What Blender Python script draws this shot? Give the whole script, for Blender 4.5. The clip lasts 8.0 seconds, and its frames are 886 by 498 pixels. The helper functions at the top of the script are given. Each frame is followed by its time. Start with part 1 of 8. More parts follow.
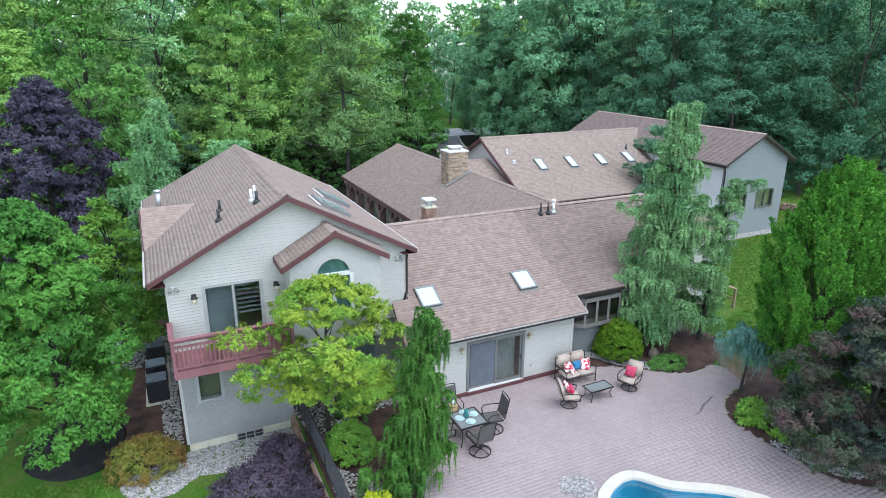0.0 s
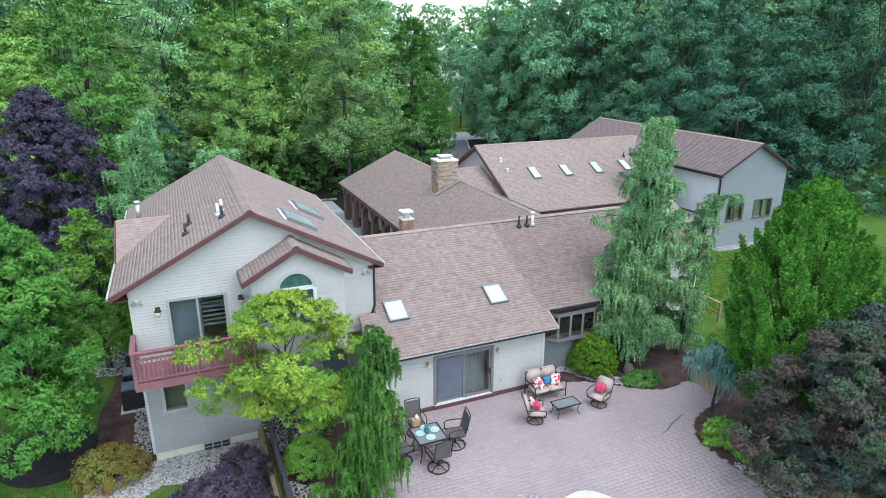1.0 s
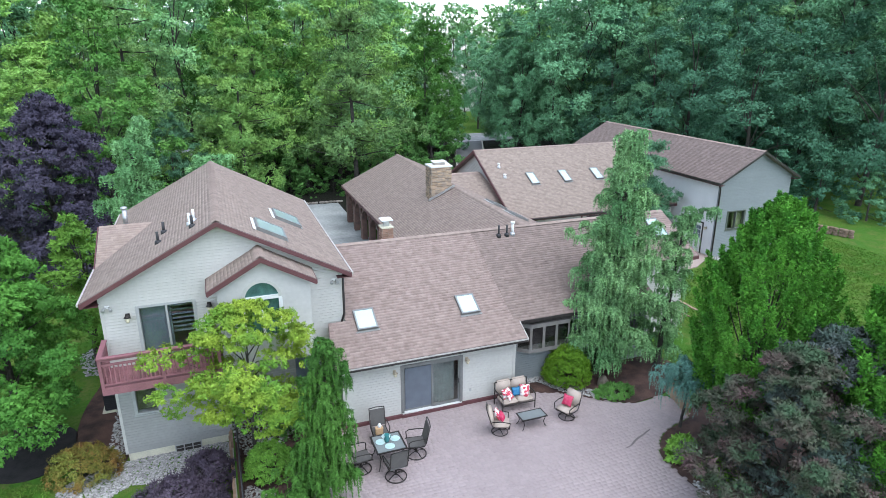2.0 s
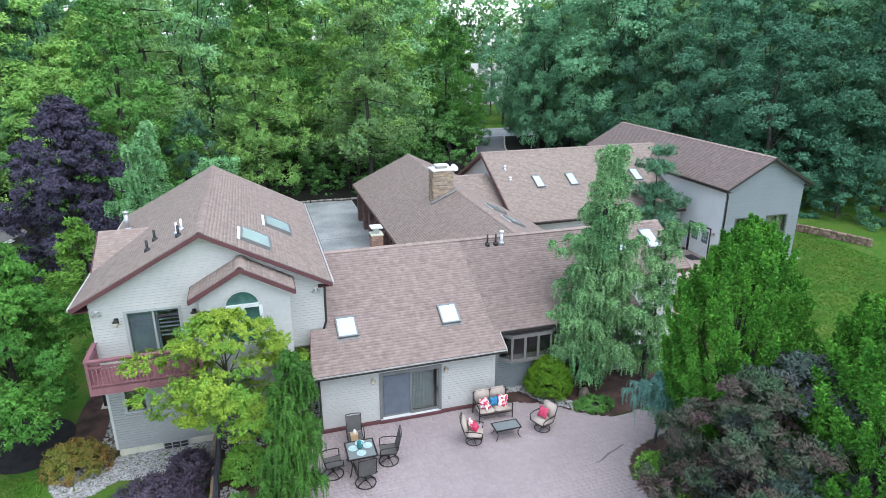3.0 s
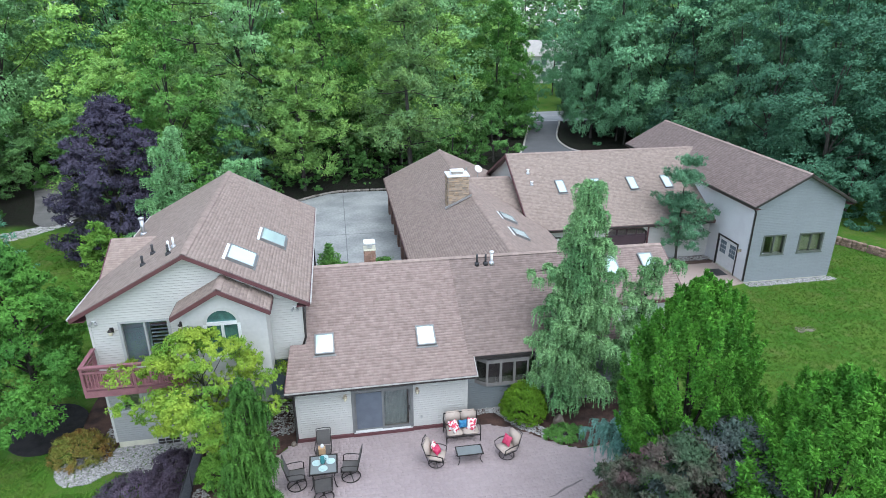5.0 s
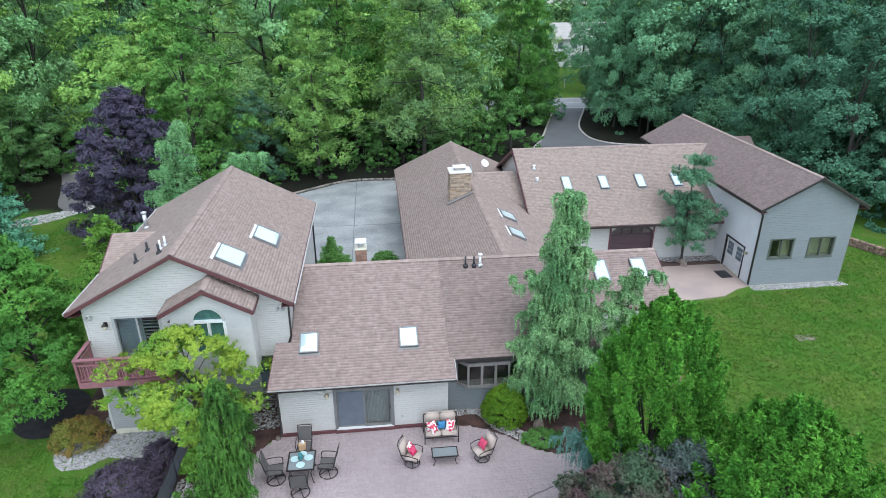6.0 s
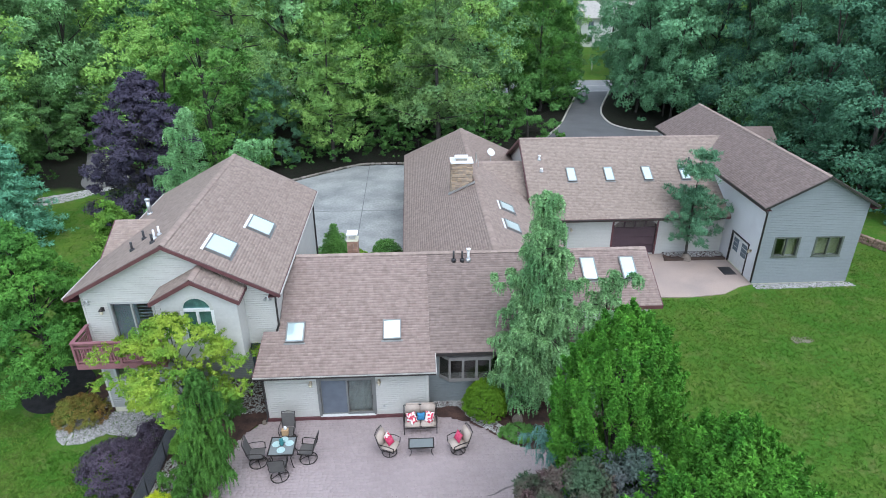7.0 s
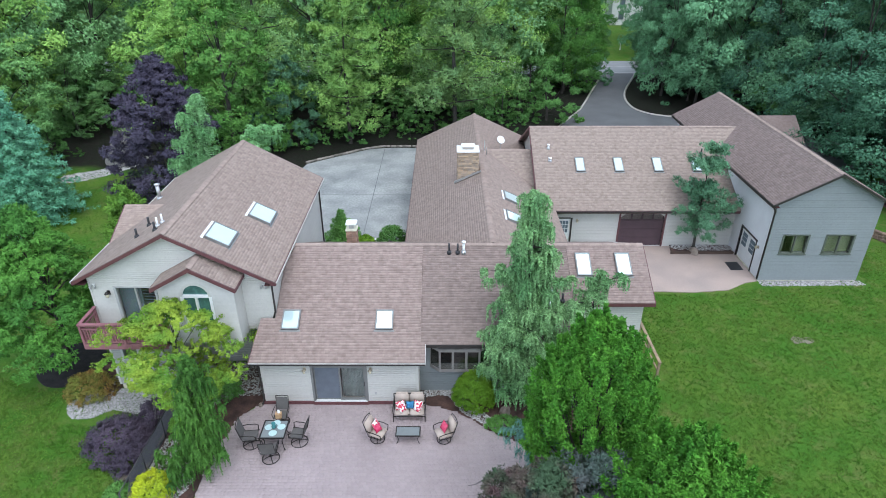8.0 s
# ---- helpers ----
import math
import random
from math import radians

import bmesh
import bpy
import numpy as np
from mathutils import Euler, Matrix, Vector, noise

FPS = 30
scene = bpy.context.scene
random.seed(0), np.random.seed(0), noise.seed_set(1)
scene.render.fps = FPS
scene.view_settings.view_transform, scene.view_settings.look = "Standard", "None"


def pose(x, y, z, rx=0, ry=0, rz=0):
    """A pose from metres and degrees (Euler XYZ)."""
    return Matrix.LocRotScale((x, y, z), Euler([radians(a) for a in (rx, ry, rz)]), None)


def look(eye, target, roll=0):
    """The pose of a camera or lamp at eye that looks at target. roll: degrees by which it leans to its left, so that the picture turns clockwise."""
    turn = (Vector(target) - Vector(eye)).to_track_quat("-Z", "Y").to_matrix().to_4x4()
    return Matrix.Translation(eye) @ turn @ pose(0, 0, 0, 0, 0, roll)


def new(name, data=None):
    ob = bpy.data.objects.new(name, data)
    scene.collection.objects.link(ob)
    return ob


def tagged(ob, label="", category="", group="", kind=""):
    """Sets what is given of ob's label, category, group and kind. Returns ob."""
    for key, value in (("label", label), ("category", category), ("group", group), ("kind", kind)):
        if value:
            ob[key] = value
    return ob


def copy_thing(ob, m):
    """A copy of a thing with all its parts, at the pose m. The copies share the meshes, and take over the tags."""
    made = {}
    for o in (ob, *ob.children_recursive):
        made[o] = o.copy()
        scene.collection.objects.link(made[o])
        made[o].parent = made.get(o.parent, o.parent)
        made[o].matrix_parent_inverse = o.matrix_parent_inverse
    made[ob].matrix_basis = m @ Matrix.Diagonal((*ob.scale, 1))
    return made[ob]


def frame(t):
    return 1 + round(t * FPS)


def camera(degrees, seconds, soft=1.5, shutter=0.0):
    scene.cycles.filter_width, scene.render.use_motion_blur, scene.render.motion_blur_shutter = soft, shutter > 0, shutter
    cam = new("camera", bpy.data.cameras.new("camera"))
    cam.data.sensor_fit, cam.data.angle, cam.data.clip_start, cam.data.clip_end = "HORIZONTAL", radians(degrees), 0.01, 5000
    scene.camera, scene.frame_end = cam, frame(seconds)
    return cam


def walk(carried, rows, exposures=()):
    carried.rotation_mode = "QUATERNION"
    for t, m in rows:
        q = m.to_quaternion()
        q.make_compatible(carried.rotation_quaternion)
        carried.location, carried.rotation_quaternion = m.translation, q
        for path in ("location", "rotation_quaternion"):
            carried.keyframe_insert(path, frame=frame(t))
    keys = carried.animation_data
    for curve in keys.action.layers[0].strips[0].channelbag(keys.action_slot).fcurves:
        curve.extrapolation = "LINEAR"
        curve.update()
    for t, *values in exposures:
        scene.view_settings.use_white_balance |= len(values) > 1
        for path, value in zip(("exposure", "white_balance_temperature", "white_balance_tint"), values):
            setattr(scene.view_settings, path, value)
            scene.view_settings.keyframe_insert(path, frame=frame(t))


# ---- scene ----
cam = camera(71.3, 8.0, soft=0.8)
METRES, EYE, TILT, LEAN, TURN = 17.8, 12.5, 0.0, 0.0, -25.3
ROWS = [
    (0.0, 0.0, 0.0, 0.0, 0.05, -17.99, -0.14),
    (0.5, 0.0528, 0.0051, 0.0142, 0.98, -17.95, -0.1),
    (1.0, 0.1096, 0.0075, 0.0289, 2.02, -17.95, -0.07),
    (1.5, 0.1706, 0.01, 0.0441, 3.51, -17.98, -0.05),
    (2.0, 0.2359, 0.0117, 0.0599, 4.81, -18.2, -0.03),
    (3.5, 0.407, 0.0281, 0.1477, 10.3, -19.94, -0.02),
    (4.0, 0.4592, 0.0434, 0.1816, 12.46, -20.69, -0.0),
    (4.5, 0.5112, 0.0621, 0.2141, 14.01, -21.41, 0.01),
    (6.0, 0.6758, 0.1274, 0.3067, 18.95, -24.14, 0.04),
    (6.5, 0.7317, 0.1472, 0.3323, 20.73, -25.25, 0.06),
    (7.0, 0.7858, 0.1696, 0.358, 22.31, -26.32, 0.05),
    (7.5, 0.8293, 0.1904, 0.3835, 23.92, -27.46, 0.05),
    (8.0, 0.87, 0.2082, 0.4087, 25.44, -28.62, 0.08),
]
walk(cam, [(t, pose(0, 0, EYE, TILT, LEAN, TURN) @ pose(METRES * x, METRES * y, METRES * z, 90 + pitch, roll, yaw)) for t, x, y, z, yaw, pitch, roll in ROWS], [(0.0, 1.58), (4.5, 1.53), (8.0, 1.44)])

# ---- world and sun: a bright, thinly overcast summer day ----
SUN_EL, SUN_AZ = radians(66), radians(160)
world = bpy.data.worlds.new("sky")
scene.world = world
world.use_nodes = True
wn, wl = world.node_tree.nodes, world.node_tree.links
wn.clear()
sky = wn.new("ShaderNodeTexSky")
sky.sky_type, sky.sun_disc = "NISHITA", False
sky.sun_elevation, sky.sun_rotation = SUN_EL, SUN_AZ
sky.air_density, sky.dust_density, sky.ozone_density = 1.0, 1.0, 1.0
grey = wn.new("ShaderNodeHueSaturation")
grey.inputs["Saturation"].default_value = 0.4
wbg = wn.new("ShaderNodeBackground")
wbg.inputs["Strength"].default_value = 0.15
wout = wn.new("ShaderNodeOutputWorld")
wl.new(sky.outputs[0], grey.inputs["Color"])
haze = wn.new("ShaderNodeMix")
haze.data_type, haze.blend_type = "RGBA", "MULTIPLY"
haze.inputs["Factor"].default_value = 1.0
haze.inputs["B"].default_value = (0.915, 1.0, 1.10, 1)
wl.new(grey.outputs[0], haze.inputs["A"])
wl.new(haze.outputs["Result"], wbg.inputs["Color"])
wl.new(wbg.outputs[0], wout.inputs["Surface"])

sun = new("sun", bpy.data.lights.new("sun", "SUN"))
sun.data.energy, sun.data.angle, sun.data.color = 0.60, radians(60), (0.99, 0.99, 0.99)
sun.matrix_world = look((0, 0, 40), (math.sin(SUN_AZ) * -10, math.cos(SUN_AZ) * -10, 40 - 10 * math.tan(SUN_EL)))

# ---- materials ----
def mat(name, col, rough=0.7, metal=0.0, var=0.15, scale=3.0, fine=40.0, bump=0.0, isl=0.0, rnd=0.0, tint=None, trans=0.0, spec=0.5):
    """A surface with two scales of variation; isl/rnd: spread from piece to piece; tint: a second colour that shows in patches."""
    m = bpy.data.materials.new(name)
    m.use_nodes = True
    n, l = m.node_tree.nodes, m.node_tree.links
    p = n["Principled BSDF"]
    p.inputs["Roughness"].default_value, p.inputs["Metallic"].default_value = rough, metal
    p.inputs["Specular IOR Level"].default_value = spec
    tc = n.new("ShaderNodeTexCoord")
    n1, n2 = n.new("ShaderNodeTexNoise"), n.new("ShaderNodeTexNoise")
    n1.inputs["Scale"].default_value, n1.inputs["Detail"].default_value = scale, 4
    n2.inputs["Scale"].default_value, n2.inputs["Detail"].default_value = fine, 3
    geo = n.new("ShaderNodeNewGeometry")
    l.new(geo.outputs["Position"], n1.inputs["Vector"])
    l.new(geo.outputs["Position"], n2.inputs["Vector"])
    mixc = n.new("ShaderNodeMix")
    mixc.data_type = "RGBA"
    a = col
    b = tint if tint else tuple(c * (1 - 1.6 * var) for c in col)
    mixc.inputs["A"].default_value, mixc.inputs["B"].default_value = (*a, 1), (*b, 1)
    ramp = n.new("ShaderNodeMapRange")
    ramp.inputs["From Min"].default_value, ramp.inputs["From Max"].default_value = 0.38, 0.68
    l.new(n1.outputs["Fac"], ramp.inputs["Value"])
    l.new(ramp.outputs[0], mixc.inputs["Factor"])
    val = n.new("ShaderNodeMapRange")
    val.inputs["From Min"].default_value, val.inputs["From Max"].default_value = 0.25, 0.75
    val.inputs["To Min"].default_value, val.inputs["To Max"].default_value = 1 - var, 1 + var
    l.new(n2.outputs["Fac"], val.inputs["Value"])
    last = val.outputs[0]
    for amount, node, sock in ((isl, "ShaderNodeNewGeometry", "Random Per Island"), (rnd, "ShaderNodeObjectInfo", "Random")):
        if amount:
            g = n.new(node)
            r = n.new("ShaderNodeMapRange")
            r.inputs["To Min"].default_value, r.inputs["To Max"].default_value = 1 - amount, 1 + amount
            l.new(g.outputs[sock], r.inputs["Value"])
            mu = n.new("ShaderNodeMath")
            mu.operation = "MULTIPLY"
            l.new(last, mu.inputs[0])
            l.new(r.outputs[0], mu.inputs[1])
            last = mu.outputs[0]
    hsv = n.new("ShaderNodeHueSaturation")
    l.new(mixc.outputs["Result"], hsv.inputs["Color"])
    l.new(last, hsv.inputs["Value"])
    l.new(hsv.outputs[0], p.inputs["Base Color"])
    if bump:
        bp = n.new("ShaderNodeBump")
        bp.inputs["Strength"].default_value, bp.inputs["Distance"].default_value = 0.6, bump
        l.new(n2.outputs["Fac"], bp.inputs["Height"])
        l.new(bp.outputs[0], p.inputs["Normal"])
    if trans:
        t = n.new("ShaderNodeBsdfTranslucent")
        l.new(hsv.outputs[0], t.inputs["Color"])
        mx = n.new("ShaderNodeMixShader")
        mx.inputs[0].default_value = trans
        l.new(p.outputs[0], mx.inputs[1])
        l.new(t.outputs[0], mx.inputs[2])
        l.new(mx.outputs[0], n["Material Output"].inputs["Surface"])
    return m


def glass(name, col=(0.9, 0.95, 0.95), rough=0.02):
    m = bpy.data.materials.new(name)
    m.use_nodes = True
    p = m.node_tree.nodes["Principled BSDF"]
    p.inputs["Base Color"].default_value = (*col, 1)
    p.inputs["Roughness"].default_value, p.inputs["Transmission Weight"].default_value, p.inputs["IOR"].default_value = rough, 1.0, 1.6
    return m


SHINGLE = mat("asphalt_shingle", (0.318, 0.250, 0.214), 0.9, var=0.14, scale=4.5, fine=60, isl=0.11, tint=(0.272, 0.208, 0.178), spec=0.25)
SHINGLE_ROSE = mat("rose_brown_shingle", (0.284, 0.219, 0.194), 0.9, var=0.14, scale=4.5, fine=60, isl=0.11, tint=(0.230, 0.170, 0.152), spec=0.25)
SHINGLE_ONE = mat("rose_brown_shingle_single", (0.284, 0.219, 0.194), 0.9, var=0.14, scale=4.5, fine=60, rnd=0.11, tint=(0.230, 0.170, 0.152), spec=0.25)
SHINGLE_OLD = mat("weathered_shingle", (0.235, 0.182, 0.163), 0.9, var=0.14, scale=4.5, fine=60, isl=0.11, tint=(0.195, 0.148, 0.132), spec=0.25)
SHINGLE_MID = mat("brown_shingle", (0.285, 0.228, 0.194), 0.9, var=0.14, scale=4.5, fine=60, isl=0.11, tint=(0.242, 0.190, 0.160), spec=0.25)
DECKING = mat("roof_underlay", (0.20, 0.155, 0.147), 0.95)
SKYFRAME = mat("grey_skylight_frame", (0.21, 0.215, 0.21), 0.5, metal=0.3, var=0.1)
DRIP = mat("weathered_drip_edge", (0.44, 0.42, 0.39), 0.6, var=0.15, fine=12)
GREENFRAME = mat("dark_green_frame", (0.085, 0.10, 0.08), 0.45, var=0.1)
# Olive panel behind panes: their greenish reflection is put into its colour.
PANESHEEN = mat("painted_pane_sheen", (0.20, 0.22, 0.13), 0.9, var=0.15, scale=1.5)
SIDING = mat("vinyl_siding", (0.490, 0.482, 0.452), 0.55, var=0.05, scale=0.5, fine=8, rnd=0.02)
GREYSIDING = mat("grey_vinyl_siding", (0.205, 0.228, 0.235), 0.55, var=0.05, scale=0.5, fine=8, rnd=0.02)
MIDSIDING = mat("mid_grey_vinyl_siding", (0.318, 0.320, 0.306), 0.55, var=0.07, scale=0.5, fine=8, rnd=0.02)
TRIM = mat("painted_maroon_trim", (0.115, 0.042, 0.046), 0.55, var=0.12, fine=12)
WHITE = mat("white_paint", (0.72, 0.73, 0.72), 0.5, var=0.05, fine=15)
CREAM = mat("painted_concrete", (0.62, 0.60, 0.47), 0.85, var=0.1, fine=20, bump=0.004)
BRONZE = mat("dark_bronze_frame", (0.045, 0.04, 0.038), 0.4, metal=0.3, var=0.1)
GREYFRAME = mat("grey_vinyl_frame", (0.36, 0.37, 0.36), 0.5, var=0.08)
ROSE = mat("rose_stained_wood", (0.27, 0.115, 0.130), 0.65, var=0.15, scale=2, fine=25, rnd=0.06)
GLASS = glass("window_glass")
# Grey tint puts the dark of the room into the bay panes.
BAYGLASS = glass("room_dark_glass", (0.30, 0.32, 0.32))
TINTED = mat("tinted_reflective_glass", (0.14, 0.30, 0.28), 0.05, metal=0.5, var=0.25, scale=3.0)
DOME = mat("skylight_glazing", (0.63, 0.79, 0.785), 0.05, metal=0.45, var=0.02)
CURTAIN = mat("grey_curtain", (0.125, 0.165, 0.195), 0.8, var=0.15, scale=1.5)
ROOMWALL = mat("interior_plaster", (0.30, 0.28, 0.25), 0.9)
STONE = mat("chimney_stone", (0.40, 0.29, 0.19), 0.85, var=0.22, scale=3, fine=25, bump=0.01, rnd=0.38, tint=(0.26, 0.21, 0.17))
MORTAR = mat("mortar", (0.36, 0.33, 0.29), 0.95, var=0.1)
BRICK = mat("red_brick", (0.29, 0.18, 0.13), 0.85, var=0.15, fine=30, rnd=0.25, isl=0.2)
METAL = mat("galvanised_metal", (0.55, 0.56, 0.57), 0.4, metal=0.8, var=0.08)
BLACK = mat("black_rubber_pipe", (0.025, 0.025, 0.028), 0.5)
IRON = mat("bronze_powder_coat", (0.035, 0.030, 0.028), 0.45, metal=0.4, var=0.1)
PAVER = mat("concrete_paver", (0.328, 0.272, 0.270), 0.85, var=0.09, scale=0.45, fine=35, isl=0.05, tint=(0.292, 0.241, 0.240))
PAVER_ONE = mat("concrete_paver_single", (0.328, 0.272, 0.270), 0.85, var=0.09, scale=0.45, fine=35, rnd=0.05, tint=(0.292, 0.241, 0.240))
JOINT = mat("joint_sand", (0.285, 0.236, 0.234), 0.95)
PAVED = mat("tan_stamped_concrete", (0.37, 0.29, 0.25), 0.85, var=0.14, scale=0.6, fine=14, bump=0.004, tint=(0.30, 0.245, 0.22))
CONCRETE = mat("courtyard_concrete", (0.315, 0.328, 0.318), 0.75, var=0.20, scale=0.45, fine=6, tint=(0.195, 0.210, 0.208))
JOINTLINE = mat("worn_joint", (0.185, 0.20, 0.20), 0.9, var=0.25, scale=1.5)
WALKWAY = mat("weathered_path_concrete", (0.15, 0.145, 0.14), 0.9, var=0.15, scale=0.8, fine=20, tint=(0.10, 0.10, 0.095))
ASPHALT = mat("asphalt", (0.115, 0.12, 0.125), 0.9, var=0.12, scale=0.4, fine=40)
COPING = mat("pool_coping", (0.55, 0.52, 0.45), 0.8, var=0.08, fine=20)
POOLTILE = mat("pool_liner", (0.015, 0.19, 0.30), 0.35, var=0.15, scale=1.5, fine=12)
WATER = glass("pool_water", (0.62, 0.88, 0.92), 0.06)
WATER.node_tree.nodes["Principled BSDF"].inputs["IOR"].default_value = 1.2
MULCH = mat("bark_mulch", (0.085, 0.045, 0.035), 0.95, var=0.4, scale=2, fine=35, bump=0.03)
DARKMULCH = mat("black_mulch", (0.018, 0.016, 0.017), 0.95, var=0.4, scale=3, fine=35, bump=0.03)
PEBBLE = mat("river_pebble", (0.335, 0.33, 0.32), 0.75, var=0.12, fine=60, isl=0.45)
BRASS = mat("aged_brass", (0.46, 0.40, 0.30), 0.4, metal=0.5, var=0.1)
BOULDER = mat("field_stone", (0.20, 0.165, 0.135), 0.9, var=0.2, scale=4, fine=25, bump=0.02, rnd=0.3)
EDGESTONE = mat("pale_field_stone", (0.27, 0.245, 0.21), 0.9, var=0.2, scale=4, fine=25, bump=0.02, rnd=0.4)
WALLSTONE = mat("reddish_tan_field_stone", (0.27, 0.185, 0.14), 0.9, var=0.2, scale=4, fine=25, bump=0.02, rnd=0.35)
BARK = mat("bark", (0.055, 0.05, 0.042), 0.95, var=0.3, scale=6, fine=30, bump=0.02)
CUSHION = mat("beige_cushion", (0.45, 0.375, 0.320), 0.9, var=0.06, fine=30)
REDCLOTH = mat("red_cloth", (0.46, 0.012, 0.075), 0.85, var=0.1, scale=7, tint=(0.55, 0.10, 0.16))
PATTERN = mat("red_white_print_cloth", (0.75, 0.70, 0.68), 0.85, var=0.08, scale=9, tint=(0.55, 0.05, 0.09))
for node in PATTERN.node_tree.nodes:
    if node.type == "MAP_RANGE" and abs(node.inputs["From Min"].default_value - 0.38) < 0.001:
        node.inputs["From Min"].default_value, node.inputs["From Max"].default_value = 0.47, 0.52
BLUECLOTH = mat("blue_cloth", (0.012, 0.10, 0.25), 0.85, var=0.15, scale=10, tint=(0.05, 0.25, 0.40))
SLING = mat("grey_sling_fabric", (0.10, 0.095, 0.09), 0.85, var=0.1)
TABLEGLASS = mat("frosted_table_glass", (0.20, 0.225, 0.225), 0.16, var=0.05)
TEAL = mat("teal_ceramic", (0.46, 0.62, 0.61), 0.25, var=0.06)
KRAFT = mat("light_wood", (0.55, 0.37, 0.21), 0.7, var=0.12, fine=30)
PURPLEDOOR = mat("brown_garage_door", (0.062, 0.036, 0.045), 0.5, var=0.1)
BLOCK = mat("tan_retaining_block", (0.36, 0.24, 0.17), 0.9, var=0.15, fine=25, rnd=0.25)


def leafmat(name, col, tint, trans=0.28, isl=0.3, rough=0.6, scale=0.6):
    return mat(name, col, rough, var=0.12, scale=scale, fine=3.0, isl=isl, rnd=0.22, tint=tint, trans=trans * 0.48, spec=0.12)


L_OAK = leafmat("oak_leaf", (0.185, 0.375, 0.120), (0.125, 0.28, 0.098))
L_LIME = leafmat("young_maple_leaf", (0.29, 0.50, 0.12), (0.19, 0.385, 0.10))
# darker, bluer copy of the oak leaf
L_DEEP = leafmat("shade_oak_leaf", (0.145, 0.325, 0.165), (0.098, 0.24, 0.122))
# Paler oak leaf: the haze of distance is put into its colour.
L_FAR = leafmat("hazed_oak_leaf", (0.21, 0.40, 0.165), (0.15, 0.32, 0.13))
L_PINE = leafmat("pine_needle", (0.158, 0.305, 0.115), (0.205, 0.345, 0.10), 0.25)
L_SPRUCE = leafmat("blue_spruce_needle", (0.155, 0.40, 0.245), (0.095, 0.29, 0.175), 0.15)
L_OLIVE = leafmat("olive_pine_needle", (0.195, 0.345, 0.085), (0.14, 0.285, 0.075), 0.25)
L_FRESH = leafmat("fresh_maple_leaf", (0.155, 0.36, 0.075), (0.095, 0.27, 0.062))
# The shade under the crowns is put into these two darker leaf colours.
L_UNDER = leafmat("shaded_undergrowth_leaf", (0.105, 0.245, 0.062), (0.068, 0.175, 0.050))
L_DARK = leafmat("painted_shade_leaf", (0.085, 0.215, 0.125), (0.055, 0.155, 0.09))
L_EDGE = leafmat("edge_pine_needle", (0.135, 0.30, 0.165), (0.085, 0.21, 0.115), 0.2)
L_PURPLE = leafmat("purple_maple_leaf", (0.055, 0.050, 0.080), (0.085, 0.074, 0.108), 0.15)
L_CEDAR = leafmat("weeping_cedar_needle", (0.205, 0.375, 0.160), (0.100, 0.235, 0.094), 0.2, isl=0.5)
L_CEDARB = leafmat("pale_cedar_needle", (0.215, 0.43, 0.18), (0.12, 0.30, 0.115), 0.22, isl=0.35)
L_SAPLING = leafmat("sapling_leaf", (0.19, 0.38, 0.06), (0.10, 0.25, 0.045), 0.35, isl=0.3)
L_YELLOW = leafmat("yellow_green_leaf", (0.33, 0.46, 0.062), (0.14, 0.33, 0.05), 0.4, isl=0.25, scale=0.9)
L_CONIFER = leafmat("weeping_spruce_needle", (0.060, 0.150, 0.026), (0.028, 0.085, 0.016), 0.1, isl=0.4)
L_HORN = leafmat("hornbeam_leaf", (0.130, 0.370, 0.048), (0.060, 0.225, 0.030), 0.25, isl=0.4, scale=1.6)
L_BRONZE = leafmat("bronze_maple_leaf", (0.051, 0.094, 0.050), (0.098, 0.063, 0.062), 0.2, isl=0.22, scale=1.1)
L_SMOKE = leafmat("smoke_bush_leaf", (0.069, 0.110, 0.087), (0.079, 0.086, 0.088), 0.2, isl=0.3, scale=1.1)
L_BLUE = leafmat("blue_cedar_needle", (0.115, 0.245, 0.20), (0.065, 0.16, 0.135), 0.2)
L_MAPLE = leafmat("maple_leaf", (0.092, 0.245, 0.042), (0.052, 0.165, 0.034), 0.35, isl=0.25)
L_BOX = leafmat("boxwood_leaf", (0.175, 0.325, 0.026), (0.115, 0.25, 0.022), 0.3, isl=0.3)
L_GOLD = leafmat("golden_cypress_leaf", (0.439, 0.495, 0.028), (0.251, 0.352, 0.028), 0.35)
L_RUST = leafmat("rust_spirea_leaf", (0.185, 0.215, 0.045), (0.27, 0.135, 0.05), 0.3, scale=1.5)
L_BARBERRY = leafmat("barberry_leaf", (0.112, 0.088, 0.122), (0.066, 0.054, 0.080), 0.2)
L_SHRUB = leafmat("shrub_leaf", (0.11, 0.256, 0.058), (0.074, 0.186, 0.048), 0.3)
L_GRASS = leafmat("grass_blade", (0.070, 0.178, 0.022), (0.112, 0.185, 0.034), 0.3)


